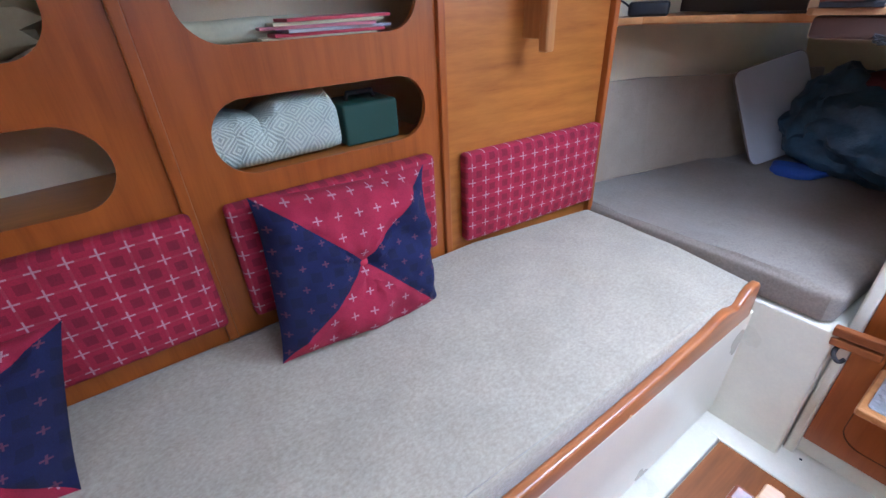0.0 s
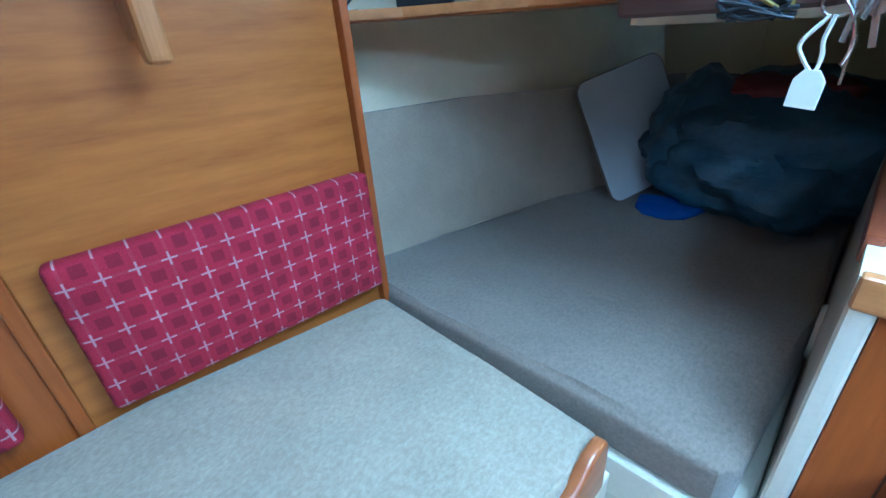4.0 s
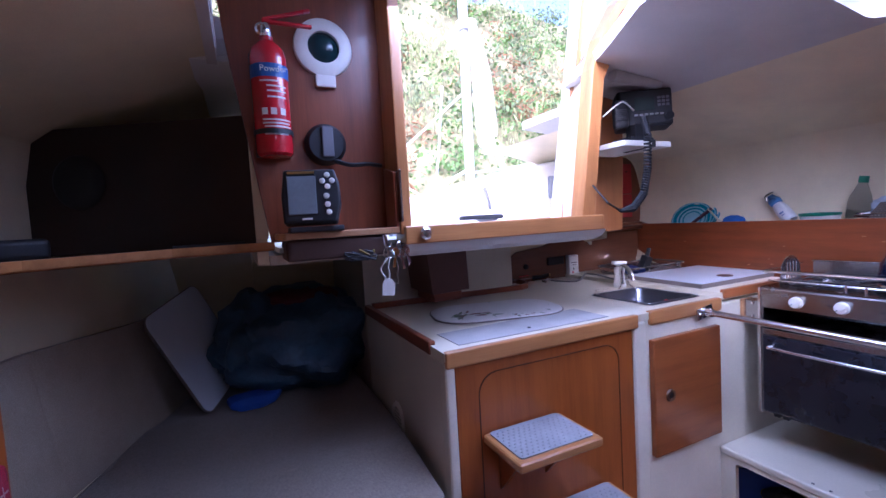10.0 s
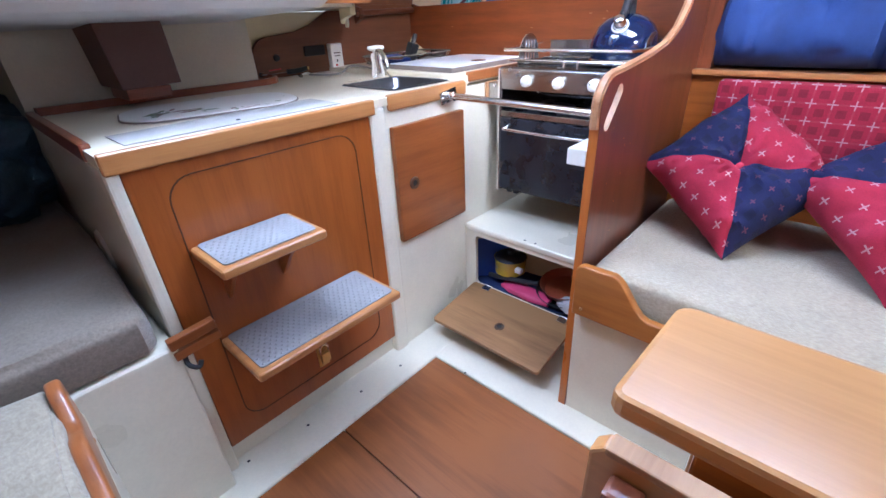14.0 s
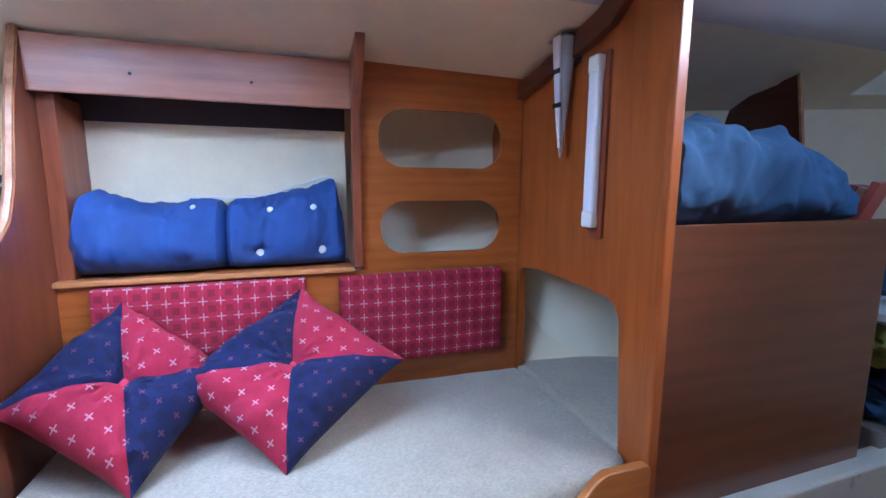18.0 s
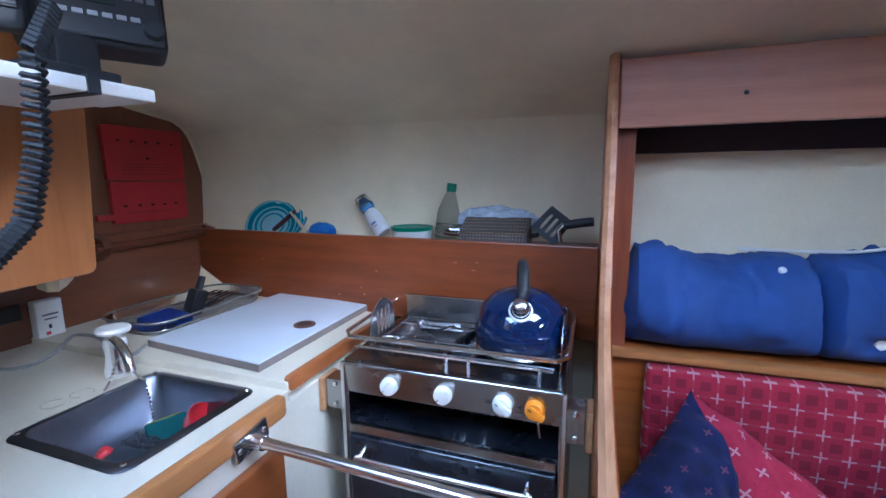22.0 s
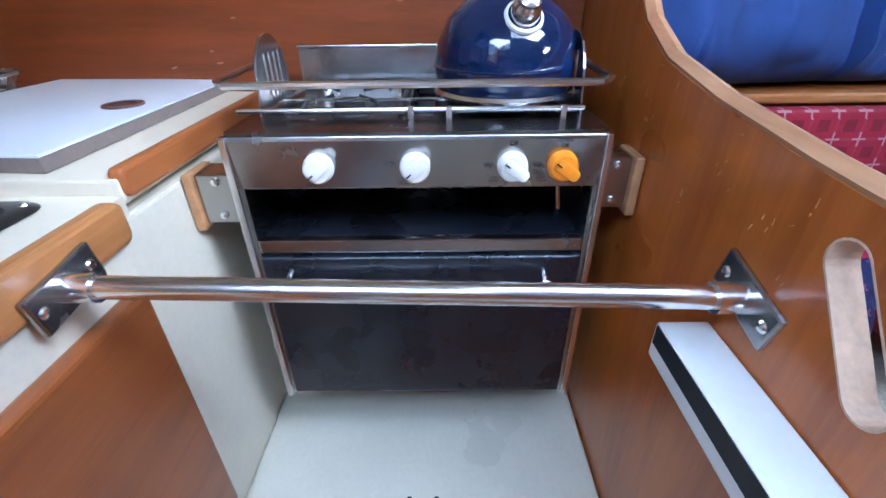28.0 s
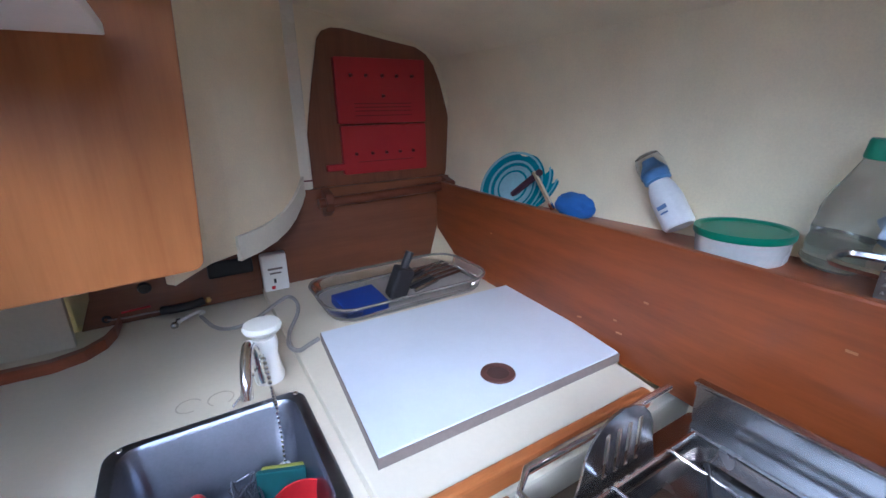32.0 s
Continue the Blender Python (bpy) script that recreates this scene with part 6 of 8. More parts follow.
part("tip", lathe([(0, 0.012), (0.005, 0.011), (0.007, 0.005), (0.006, 0)], 1.03, 2.356, 14, 1.006), BRASS, lead, "brass tip", smooth=True)
part("hook", tube([(0.955, 2.298, 0.988), (0.965, 2.312, 0.990), (0.985, 2.325, 0.992), (1.005, 2.335, 0.993), (1.015, 2.328, 0.991), (1.005, 2.318, 0.989)], 0.0042, 8, smooth_steps=4), WHITE, lead, "white plastic hook", smooth=True)
part("bead", joined(lathe([(0, 0.014), (0.006, 0.012), (0.009, 0.006), (0.007, 0)], 0.95, 2.292, 14, 0.983), lathe([(0, 0.010), (0.005, 0.009), (0.007, 0.004), (0.005, 0)], 0.958, 2.318, 14, 0.983)), STEEL, lead, smooth=True)
part("wire", tube([(0.815, 2.378, 1.004), (0.85, 2.374, 1.002), (0.89, 2.372, 1.003), (0.925, 2.364, 1.005)], 0.0024, 6, smooth_steps=4), plain("grey_wire", (0.28, 0.22, 0.19), 0.5), lead, smooth=True)
part("eye", turned(lathe([(0.004, 0.003), (0.009, 0.003), (0.010, 0)], 0, 0, 16), Matrix.Translation((0.812, 2.3845, 1.004)) @ pose(0, 0, 0, 90, 0, 0)), DARK, lead, "dark wire eye")
solid("red_pencil", tube([(0.845, 2.370, 1.018), (0.905, 2.372, 1.020)], 0.0026, 6), redp, "thin red pencil on the galley back panel", "pencil")
stain = plain("cup_stain", (0.50, 0.43, 0.31), 0.5)
for x, y, r, a0, a1 in ((0.968, 1.936, 0.021, 20, 290), (1.018, 1.930, 0.022, -60, 230)):
    part("cup_ring", prism(arc(x, y, r, a0, a1, 20) + arc(x, y, r - 0.0022, a1, a0, 20), "xy", 0.9822, 0.9828), stain, worktop)
so = thing("shore_socket", "white plastic switch unit with a red lamp", "socket")
part("case", box(1.168, 1.234, 2.352, 2.384, 0.985, 1.104, 0.006), WHITE, so)
part("red_lamp", box(1.186, 1.196, 2.349, 2.353, 1.005, 1.014, 0.001), redp, so)
part("print_bar", box(1.182, 1.22, 2.350, 2.353, 1.06, 1.065, 0.0), GREY_EDGE, so)
part("print_bar", box(1.186, 1.216, 2.350, 2.353, 1.048, 1.052, 0.0), GREY_EDGE, so)
part("slot", box(1.194, 1.20, 2.350, 2.353, 1.022, 1.034, 0.0), DARK, so)
solid("grey_cable", tube([(1.007, 2.314, 0.987), (1.034, 2.226, 0.987), (1.074, 2.201, 0.987), (1.124, 2.216, 0.992), (1.181, 2.252, 1.005), (1.213, 2.274, 1.005), (1.223, 2.228, 1.005), (1.21, 2.161, 1.005), (1.174, 2.079, 1.005), (1.157, 2.012, 1.005), (1.169, 1.98, 1.005), (1.195, 1.993, 1.005), (1.217, 2.004, 1.006)], 0.0045, 6, smooth_steps=6), plain("grey_flex", (0.30, 0.28, 0.26), 0.5), "grey flex lying across the worktop", "cable", smooth=True)
tray = thing("cutlery_tray", "clear plastic tray with cutlery and a blue packet", "tray")
CLEAR = glassy("clear_plastic", (0.9, 0.92, 0.92), 0.15)
part("tray", joined(tube([(p, q, 1.042) for p, q in rrect(1.255, 1.70, 2.02, 2.272, 0.07)], 0.0035, 6, True), tube([(p, q, 1.012) for p, q in rrect(1.27, 1.685, 2.035, 2.257, 0.06)], 0.004, 6, True)), plain("smoky_rim", (0.16, 0.15, 0.13), 0.25), tray, smooth=True)
part("tray_wall", loft([[(p, q, 1.010) for p, q in rrect(1.27, 1.685, 2.035, 2.257, 0.06)], [(p, q, 1.042) for p, q in rrect(1.255, 1.70, 2.02, 2.272, 0.07)]]), CLEAR, tray, smooth=True)
part("tray_base", prism(rrect(1.272, 1.683, 2.037, 2.255, 0.06), "xy", 1.003, 1.008), plain("tray_grey", (0.32, 0.30, 0.27), 0.4), tray)
solid("blue_packet", turned(box(-0.055, 0.055, -0.045, 0.045, 0, 0.024, 0.003), Matrix.Translation((1.345, 2.095, 1.014)) @ pose(0, 0, 0, 10, 0, 6)), plain("blue_card", (0.010, 0.035, 0.19), 0.4), "blue cardboard packet in the cutlery tray", "packet")
lighter = thing("gas_lighter", "black gas lighter gun standing in the cutlery tray", "lighter", at=(1.50, 2.1, 1.02))
part("grip", turned(box(-0.024, 0.024, -0.02, 0.02, 0, 0.085, 0.008), Matrix.Translation((1.445, 2.11, 1.008)) @ pose(0, 0, 0, 10, 18, 0)), DARK, lighter)
part("barrel", tube([(1.470, 2.10, 1.085), (1.490, 2.10, 1.125)], 0.011, 8), DARK, lighter)
for k in range(5):
    cut = thing("cutlery", "steel knife handle lying in the tray", "cutlery", "cutlery in the tray")
    y = 2.10 + 0.025 * k
    part("handle", tube([(1.50, y, 1.016), (1.58, y + 0.02, 1.022)], 0.006, 6), DARK if k % 2 else STEEL, cut)
    part("blade", turned(box(-0.05, 0.05, -0.007, 0.007, -0.001, 0.001, 0.0), Matrix.Translation((1.62, y + 0.028, 1.025)) @ pose(0, 0, 0, 0, 0, 12)), STEEL, cut)
rp = thing("red_chart_panel", "two red plastic switch panels with small knobs", "switch panel")
redpanel = plain("red_panel", (0.40, 0.015, 0.019), 0.4, vary=0.06)
part("upper_panel", prism(rrect(1.43, 1.71, 1.435, 1.612, 0.006), "xz", 2.392, 2.410, bev=0.002), redpanel, rp)
part("lower_panel", prism(rrect(1.435, 1.708, 1.292, 1.43, 0.006), "xz", 2.392, 2.410, bev=0.002), redpanel, rp)
for z, xs in ((1.565, (1.475, 1.52, 1.57, 1.615, 1.665)), (1.35, (1.475, 1.525, 1.57, 1.615, 1.66)), (1.51, (1.57,))):
    for x in xs:
        part("knob", turned(lathe([(0, 0.010), (0.004, 0.009), (0.005, 0.0)], 0, 0, 10), Matrix.Translation((x, 2.392, z)) @ pose(0, 0, 0, 90, 0, 0)), plain("dark_red_knob", (0.11, 0.006, 0.008), 0.4), rp)
for z in (1.488, 1.478, 1.468, 1.455, 1.325):
    part("print_bar", box(1.48, 1.66, 2.3905, 2.3925, z, z + 0.003, 0.0), plain("dark_red_print", (0.2, 0.008, 0.01), 0.5), rp)
part("latch", box(1.385, 1.45, 2.392, 2.406, 1.305, 1.325, 0.004), redpanel, rp)
part("backing", prism([(1.31, 1.22), (1.83, 1.22), (1.815, 1.38), (1.795, 1.47), (1.772, 1.55), (1.75, 1.60), (1.725, 1.63), (1.69, 1.648), (1.60, 1.662), (1.47, 1.684), (1.435, 1.684), (1.41, 1.675), (1.395, 1.655), (1.37, 1.55), (1.35, 1.45)], "xz", 2.4075, 2.4095), BROWN_Z, rp, "dark mahogany backing board")
gr = thing("grab_rail", "dark turned mahogany rail on the galley bulkhead", "rail")
part("rail", tube([(1.34, 2.355, 1.225), (1.795, 2.355, 1.235)], 0.014, 10), DEEP_X, gr, smooth=True)
for x in (1.37, 1.77):
    part("bracket", prism([(2.405, 1.17), (2.405, 1.265), (2.345, 1.25), (2.335, 1.225), (2.35, 1.20)], "yz", x - 0.012, x + 0.012, bev=0.004), DEEP_X, gr)

# ---- shelf along the hull, with galley things ----
gs = thing("galley_shelf", "mahogany fiddle board with a shelf behind it along the hull", "shelf", kind="structure")
part("fiddle", prism([(1.643, 0.893), (1.735, 2.384), (1.752, 2.384), (1.660, 0.893)], "xy", 0.99, 1.248, bev=0.004), wood("scuffed_mahogany", (0.23, 0.056, 0.012), (0.135, 0.031, 0.007), 1, 0.36, 0.2, figure=0.06), gs)
part("shelf_board", prism([(1.661, 0.893), (1.753, 2.384), (1.95, 2.384), (2.0, 0.893)], "xy", 1.205, 1.222), MAHOG_Y, gs)
scuff = plain("bare_scuff", (0.38, 0.18, 0.09), 0.8)
random.seed(21)
for k in range(9):
    y = random.uniform(1.05, 2.2)
    x = 1.643 + (y - 0.893) * 0.0617 - 0.0008
    z = random.uniform(1.03, 1.22)
    part("scuff", turned(box(-0.0006, 0.0006, -0.006 * random.random() - 0.003, 0.004, -0.0016, 0.0016, 0.0), Matrix.Translation((x, y, z)) @ pose(0, 0, 0, random.uniform(-30, 30), 0, -3.5)), scuff, gs)
Z = 1.2225
TEAL, PALE_BLUE = plain("teal_glaze", (0.01, 0.22, 0.30), 0.2, coat=0.5), plain("pale_blue_glaze", (0.25, 0.5, 0.58), 0.2, coat=0.5)
for k in range(3):
    pl = thing("plate", "teal patterned plate standing on the shelf", "plate", "plates on the shelf", at=(1.84 + 0.012 * k, 2.06, 1.30))
    pm = Matrix.Translation((1.80 + 0.018 * k, 2.07 - 0.01 * k, 1.262 + 0.012 * k)) @ Matrix.Diagonal((1.12, 1.12, 1.0, 1.0)) @ pose(0, 0, 0, 0, -66, 8)
    part("rim", turned(lathe([(0.058, 0.004), (0.095, 0.014), (0.098, 0.013), (0.06, 0.0)], 0, 0, 40), pm), TEAL, pl, smooth=True)
    part("well", turned(lathe([(0, 0.003), (0.058, 0.004)], 0, 0, 40), pm), PALE_BLUE, pl, smooth=True)
    for r in (0.04, 0.066, 0.088):
        part("painted_ring", turned(lathe([(r, 0.0062 if r < 0.06 else 0.006 + (r - 0.058) * 0.27), (r + 0.006, 0.0062 if r < 0.06 else 0.006 + (r - 0.052) * 0.27)], 0, 0, 40), pm), PALE_BLUE if r > 0.06 else TEAL, pl)
pe = thing("folding_knife", "dark handled knife with a steel edge leaning on the plates", "knife")
part("handle", tube([(1.79, 2.06, 1.245), (1.785, 1.955, 1.315)], 0.009, 8), plain("dark_maroon", (0.05, 0.015, 0.03), 0.4), pe)
part("blade", tube([(1.775, 1.965, 1.315), (1.77, 1.89, 1.235)], 0.006, 4), CHROME, pe)
solid("blue_cloth", lump((1.80, 1.85, 1.245), (0.03, 0.055, 0.03), 0.2, 3, 2.0, Z, 3), plain("blue_sponge_cloth", (0.03, 0.13, 0.42), 0.8), "folded blue cloth on the shelf", "cloth", smooth=True)
bb = thing("squeeze_bottle", "white squeeze bottle with a blue cap and a clear dome", "bottle", at=(1.80, 1.65, Z))
bt = Matrix.Translation((1.828, 1.612, Z + 0.019)) @ pose(0, 0, 0, -38, 6, 0) @ Matrix.Scale(0.88, 4)
part("body", turned(lathe([(0, 0), (0.03, 0), (0.034, 0.006), (0.034, 0.07), (0.028, 0.10), (0.02, 0.118), (0, 0.118)], 0, 0, 24), bt), plain("milky_plastic", (0.66, 0.68, 0.69), 0.3), bb, smooth=True)
part("cap", turned(lathe([(0.022, 0.112), (0.029, 0.116), (0.029, 0.138), (0.020, 0.142), (0.013, 0.155), (0.009, 0.168), (0, 0.17)], 0, 0, 24), bt), plain("mid_blue_plastic", (0.09, 0.22, 0.44), 0.35), bb, "blue screw cap", smooth=True)
part("dome", turned(lathe([(0.0305, 0.13), (0.0305, 0.165), (0.026, 0.18), (0, 0.182)], 0, 0, 24), bt), CLEAR, bb, "clear dome", smooth=True)
part("label", turned(joined(box(-0.011, 0.011, -0.0345, -0.0335, 0.045, 0.054, 0.0), box(-0.009, 0.009, -0.0345, -0.0335, 0.034, 0.038, 0.0)), bt @ pose(0, 0, 0, 0, 0, -90)), plain("faded_blue_print", (0.12, 0.19, 0.36), 0.4), bb, "blue printed label")
tub = thing("lidded_tub", "clear plastic tub with a green lid", "tub", at=(1.79, 1.49, Z))
part("body", lathe([(0, 0), (0.061, 0), (0.065, 0.006), (0.068, 0.040), (0.066, 0.040), (0.062, 0.008), (0, 0.006)], 1.795, 1.49, 32, Z), plain("cloudy_plastic", (0.55, 0.56, 0.54), 0.25), tub, smooth=True)
part("lid", lathe([(0.070, 0.038), (0.0715, 0.042), (0.071, 0.050), (0.064, 0.050), (0.060, 0.046), (0, 0.046)], 1.795, 1.49, 32, Z), plain("green_plastic", (0.01, 0.17, 0.10), 0.35), tub, "green lid", smooth=True)
bo = thing("water_bottle", "clear ribbed plastic bottle with a green cap", "bottle", at=(1.84, 1.38, Z))
bom = Matrix.Translation((1.845, 1.388, Z + 0.004)) @ pose(0, 0, 0, 8, 0, 0)
part("body", turned(lathe([(0, 0), (0.034, 0), (0.039, 0.008), (0.037, 0.02), (0.039, 0.032), (0.037, 0.044), (0.039, 0.056), (0.037, 0.068), (0.038, 0.085), (0.033, 0.108), (0.022, 0.137), (0.015, 0.157), (0.013, 0.167)], 0, 0, 28), bom), glassy("bottle_plastic", (0.70, 0.73, 0.74), 0.12, 1.15), bo, smooth=True)
part("water", turned(lathe([(0, 0.003), (0.035, 0.004), (0.035, 0.05), (0, 0.05)], 0, 0, 24), bom), glassy("still_water", (0.8, 0.85, 0.85), 0.02, 1.33), bo, smooth=True)
part("cap", turned(lathe([(0.015, 0.162), (0.0162, 0.164), (0.0162, 0.186), (0.0145, 0.189), (0, 0.189)], 0, 0, 20), bom), plain("bottle_cap_green", (0.02, 0.20, 0.11), 0.4), bo, "green cap", smooth=True)
gt = thing("cheese_grater", "dark steel box grater lying on its side", "grater", at=(1.77, 1.2, Z))
part("plate", prism([(1.742, Z + 0.003), (1.746, Z + 0.040), (1.836, Z + 0.083), (1.850, Z + 0.003)], "xz", 1.095, 1.31, bev=0.003), plain("dark_steel", (0.10, 0.082, 0.066), 0.5, 0.25), gt)
teeth = bmesh.new()
for i in range(4):
    for j in range(20):
        a = Vector((1.764 + i * 0.018, 1.108 + j * 0.0102, Z + 0.0482 + i * 0.0086))
        vs = [teeth.verts.new(a + Vector(p)) for p in ((0, -0.003, 0), (0.005, 0, 0), (0, 0.003, 0), (0.001, 0, 0.004))]
        for f in ((0, 1, 3), (1, 2, 3), (2, 0, 3)):
            teeth.faces.new([vs[k] for k in f])
front_teeth = bmesh.new()
for i in range(3):
    for j in range(20):
        a = Vector((1.7425 + i * 0.0012, 1.108 + j * 0.0102, Z + 0.012 + i * 0.010))
        vs = [front_teeth.verts.new(a + Vector(p)) for p in ((0, -0.0025, 0), (0, 0, 0.005), (0, 0.0025, 0), (-0.003, 0, 0.001))]
        for f in ((0, 1, 3), (1, 2, 3), (2, 0, 3)):
            front_teeth.faces.new([vs[k] for k in f])
TOOTH = plain("worn_teeth", (0.38, 0.34, 0.29), 0.45, 0.4)
part("teeth", teeth, TOOTH, gt, "small bright teeth")
part("teeth", front_teeth, TOOTH, gt, "small bright teeth")
part("edge", tube([(1.7455, 1.097, Z + 0.0405), (1.7455, 1.308, Z + 0.0405)], 0.0016, 6), CHROME, gt, "bright worn edge")
part("handle", tube([(1.76, 1.31, Z + 0.03), (1.76, 1.36, Z + 0.035), (1.80, 1.36, Z + 0.04), (1.81, 1.31, Z + 0.04)], 0.006, 6, smooth_steps=4), STEEL, gt, smooth=True)
solid("plastic_bag", lump((1.88, 1.22, 1.285), (0.05, 0.13, 0.05), 0.25, 3.5, 6.0, Z, 4), plain("thin_film", (0.50, 0.58, 0.68), 0.25, vary=0.2, scale=30.0), "crumpled clear bag behind the grater", "bag", smooth=True)
sp = thing("slotted_turner", "black plastic slotted turner leaning on the hull", "turner", at=(1.80, 1.03, Z))
blade = prism([(-0.045, -0.04), (0.045, -0.04), (0.04, 0.05), (-0.04, 0.05)], "xz", -0.002, 0.002, [rrect(-0.026, -0.016, -0.025, 0.03, 0.004, 3), rrect(-0.005, 0.005, -0.025, 0.03, 0.004, 3), rrect(0.016, 0.026, -0.025, 0.03, 0.004, 3)])
part("blade", turned(blade, Matrix.Translation((1.78, 1.03, 1.285)) @ pose(0, 0, 0, 20, 0, 90) @ pose(0, 0, 0, 0, -38, 0)), DARK, sp)
part("handle", tube([(1.80, 1.07, 1.255), (1.85, 1.16, 1.235)], 0.007, 8), DARK, sp)
bh2 = thing("pan_scraper", "black handled scraper hooked over the fiddle", "scraper", at=(1.75, 0.95, Z))
part("handle", tube([(1.745, 0.91, 1.305), (1.75, 0.945, 1.30), (1.755, 0.99, 1.292)], 0.013, 10), DARK, bh2, smooth=True)
part("shank", tube([(1.755, 0.99, 1.292), (1.755, 1.005, 1.275), (1.75, 1.0, 1.24)], 0.007, 8), STEEL, bh2, smooth=True)

# ---- cooker ----
ck = thing("gimballed_cooker", "stainless steel gimballed cooker with a black oven door", "cooker", at=(1.45, 1.19, 0.517))
Y0, Y1, XF, XB = 0.945, 1.441, 1.268, 1.625
part("left_side", box(XF, XB, Y1 - 0.012, Y1, 0.545, 1.012, 0.002), STEEL, ck)
part("right_side", box(XF, XB, Y0, Y0 + 0.012, 0.545, 1.012, 0.002), STEEL, ck)
part("back", box(XB - 0.012, XB, Y0 + 0.012, Y1 - 0.012, 0.545, 1.0, 0.0), BLACK, ck)
part("base", box(XF + 0.01, XB, Y0 + 0.012, Y1 - 0.012, 0.548, 0.562, 0.0), BLACK, ck)
fascia = prism([(XF, 0.945), (XF + 0.012, 0.945), (XF + 0.012, 1.014), (XF - 0.004, 1.018), (XF - 0.006, 1.012)], "xz", Y0 + 0.006, Y1 - 0.006, bev=0.002)
part("fascia", fascia, STEEL, ck, "polished steel control panel")
part("grill_floor", box(XF + 0.012, XB - 0.02, Y0 + 0.012, Y1 - 0.012, 0.850, 0.858, 0.0), BLACK, ck)
part("grill_lip", box(XF - 0.006, XF + 0.010, Y0 + 0.014, Y1 - 0.014, 0.846, 0.868, 0.003), STEEL, ck, "steel grill lip")
part("grill_burner", tube([(1.36, 1.05, 0.93), (1.34, 1.12, 0.928), (1.34, 1.27, 0.928), (1.36, 1.33, 0.93)], 0.006, 8, smooth_steps=4), STEEL, ck, smooth=True)
part("igniter_rod", tube([(1.285, 1.0, 0.943), (1.285, 0.995, 0.905), (1.31, 0.99, 0.88)], 0.003, 6), CHROME, ck)
door = part("oven_door", box(XF - 0.012, XF + 0.012, Y0 + 0.014, Y1 - 0.014, 0.560, 0.842, 0.005, 3), BLACK, ck, "black enamelled oven door")
part("handle", tube([(XF - 0.012, 1.385, 0.818), (XF - 0.034, 1.383, 0.812), (XF - 0.038, 1.368, 0.806), (XF - 0.038, 1.03, 0.806), (XF - 0.034, 1.015, 0.812), (XF - 0.012, 1.013, 0.818)], 0.006, 10, smooth_steps=3), CHROME, door, "chrome oven handle", smooth=True)
for y in (Y0 + 0.002, Y1 - 0.002):
    part("edge_strip", box(XF - 0.008, XF + 0.004, y - 0.005, y + 0.005, 0.545, 1.018, 0.002), CHROME, ck)
for y in (0.97, 1.0, 1.37, 1.40):
    part("foot", box(XF + 0.02, XF + 0.05, y - 0.01, y + 0.01, 0.533, 0.548, 0.002), DARK, ck)
for k, (y, m_) in enumerate(((1.321, WHITE), (1.195, WHITE), (1.068, WHITE), (1.003, plain("orange_plastic", (0.85, 0.28, 0.01), 0.35)))):
    km = Matrix.Translation((XF - 0.004, y, 0.977)) @ pose(0, 0, 0, 0, -90, 0) @ pose(0, 0, 0, 0, 0, 40 if k < 2 else -35)
    kn = part("knob", turned(joined(lathe([(0.020, 0.0), (0.020, 0.005), (0.0185, 0.013), (0.016, 0.016), (0, 0.017)], 0, 0, 28), prism(rrect(-0.008, 0.008, -0.0225, 0.014, 0.006, 3), "xy", 0.004, 0.020, bev=0.003)), km), m_, ck, "orange oven knob" if k == 3 else "white gas knob", smooth=True)
    part("pointer", turned(box(-0.001, 0.001, 0.006, 0.014, 0.0195, 0.021, 0.0), km), DARK, kn)
print_m = lambda y, z: Matrix.Translation((XF - 0.0062, y, z)) @ pose(0, 0, 0, 90, 0, -90)
for txt, y, z, s_ in (("Off", 1.068, 1.004, 0.008), ("Off", 1.003, 1.001, 0.007), ("OVEN", 1.003, 1.008, 0.007), ("High", 1.098, 0.975, 0.007), ("High", 1.034, 0.975, 0.007), ("Med.", 1.032, 0.964, 0.007), ("Low", 1.028, 0.955, 0.007), ("Low", 1.092, 0.955, 0.007), ("High", 1.228, 0.978, 0.007), ("Low", 1.212, 0.953, 0.007), ("Light", 1.335, 0.951, 0.007)):
    lettering(txt, s_, DARK, print_m(y, z), ck)
top = prism(rrect(XF - 0.002, XB, Y0 + 0.001, Y1 - 0.001, 0.01), "xy", 1.012, 1.022, [rrect(1.33, 1.58, 1.225, 1.395, 0.03), rrect(1.33, 1.58, 0.985, 1.15, 0.03), rrect(1.345, 1.56, 1.165, 1.21, 0.01)])
HOB = plain("dulled_hob_steel", (0.20, 0.187, 0.18), 0.24, 1.0, 0.2, 9.0, 0.05, 300.0, rough_vary=0.12)
part("hob_top", top, HOB, ck, "steel hob top")
for a, b in ((1.225, 1.395), (0.985, 1.15), (1.165, 1.21)):
    well = joined(loft([[(p, q, 1.021) for p, q in rrect(1.33, 1.58, a, b, 0.012 if b - a < 0.1 else 0.03)], [(p, q, 1.003) for p, q in rrect(1.34, 1.57, a + 0.008, b - 0.008, 0.01)]]), prism(rrect(1.34, 1.57, a + 0.008, b - 0.008, 0.01), "xy", 0.998, 1.003))
    part("well", well, HOB if b - a > 0.1 else BLACK, ck)
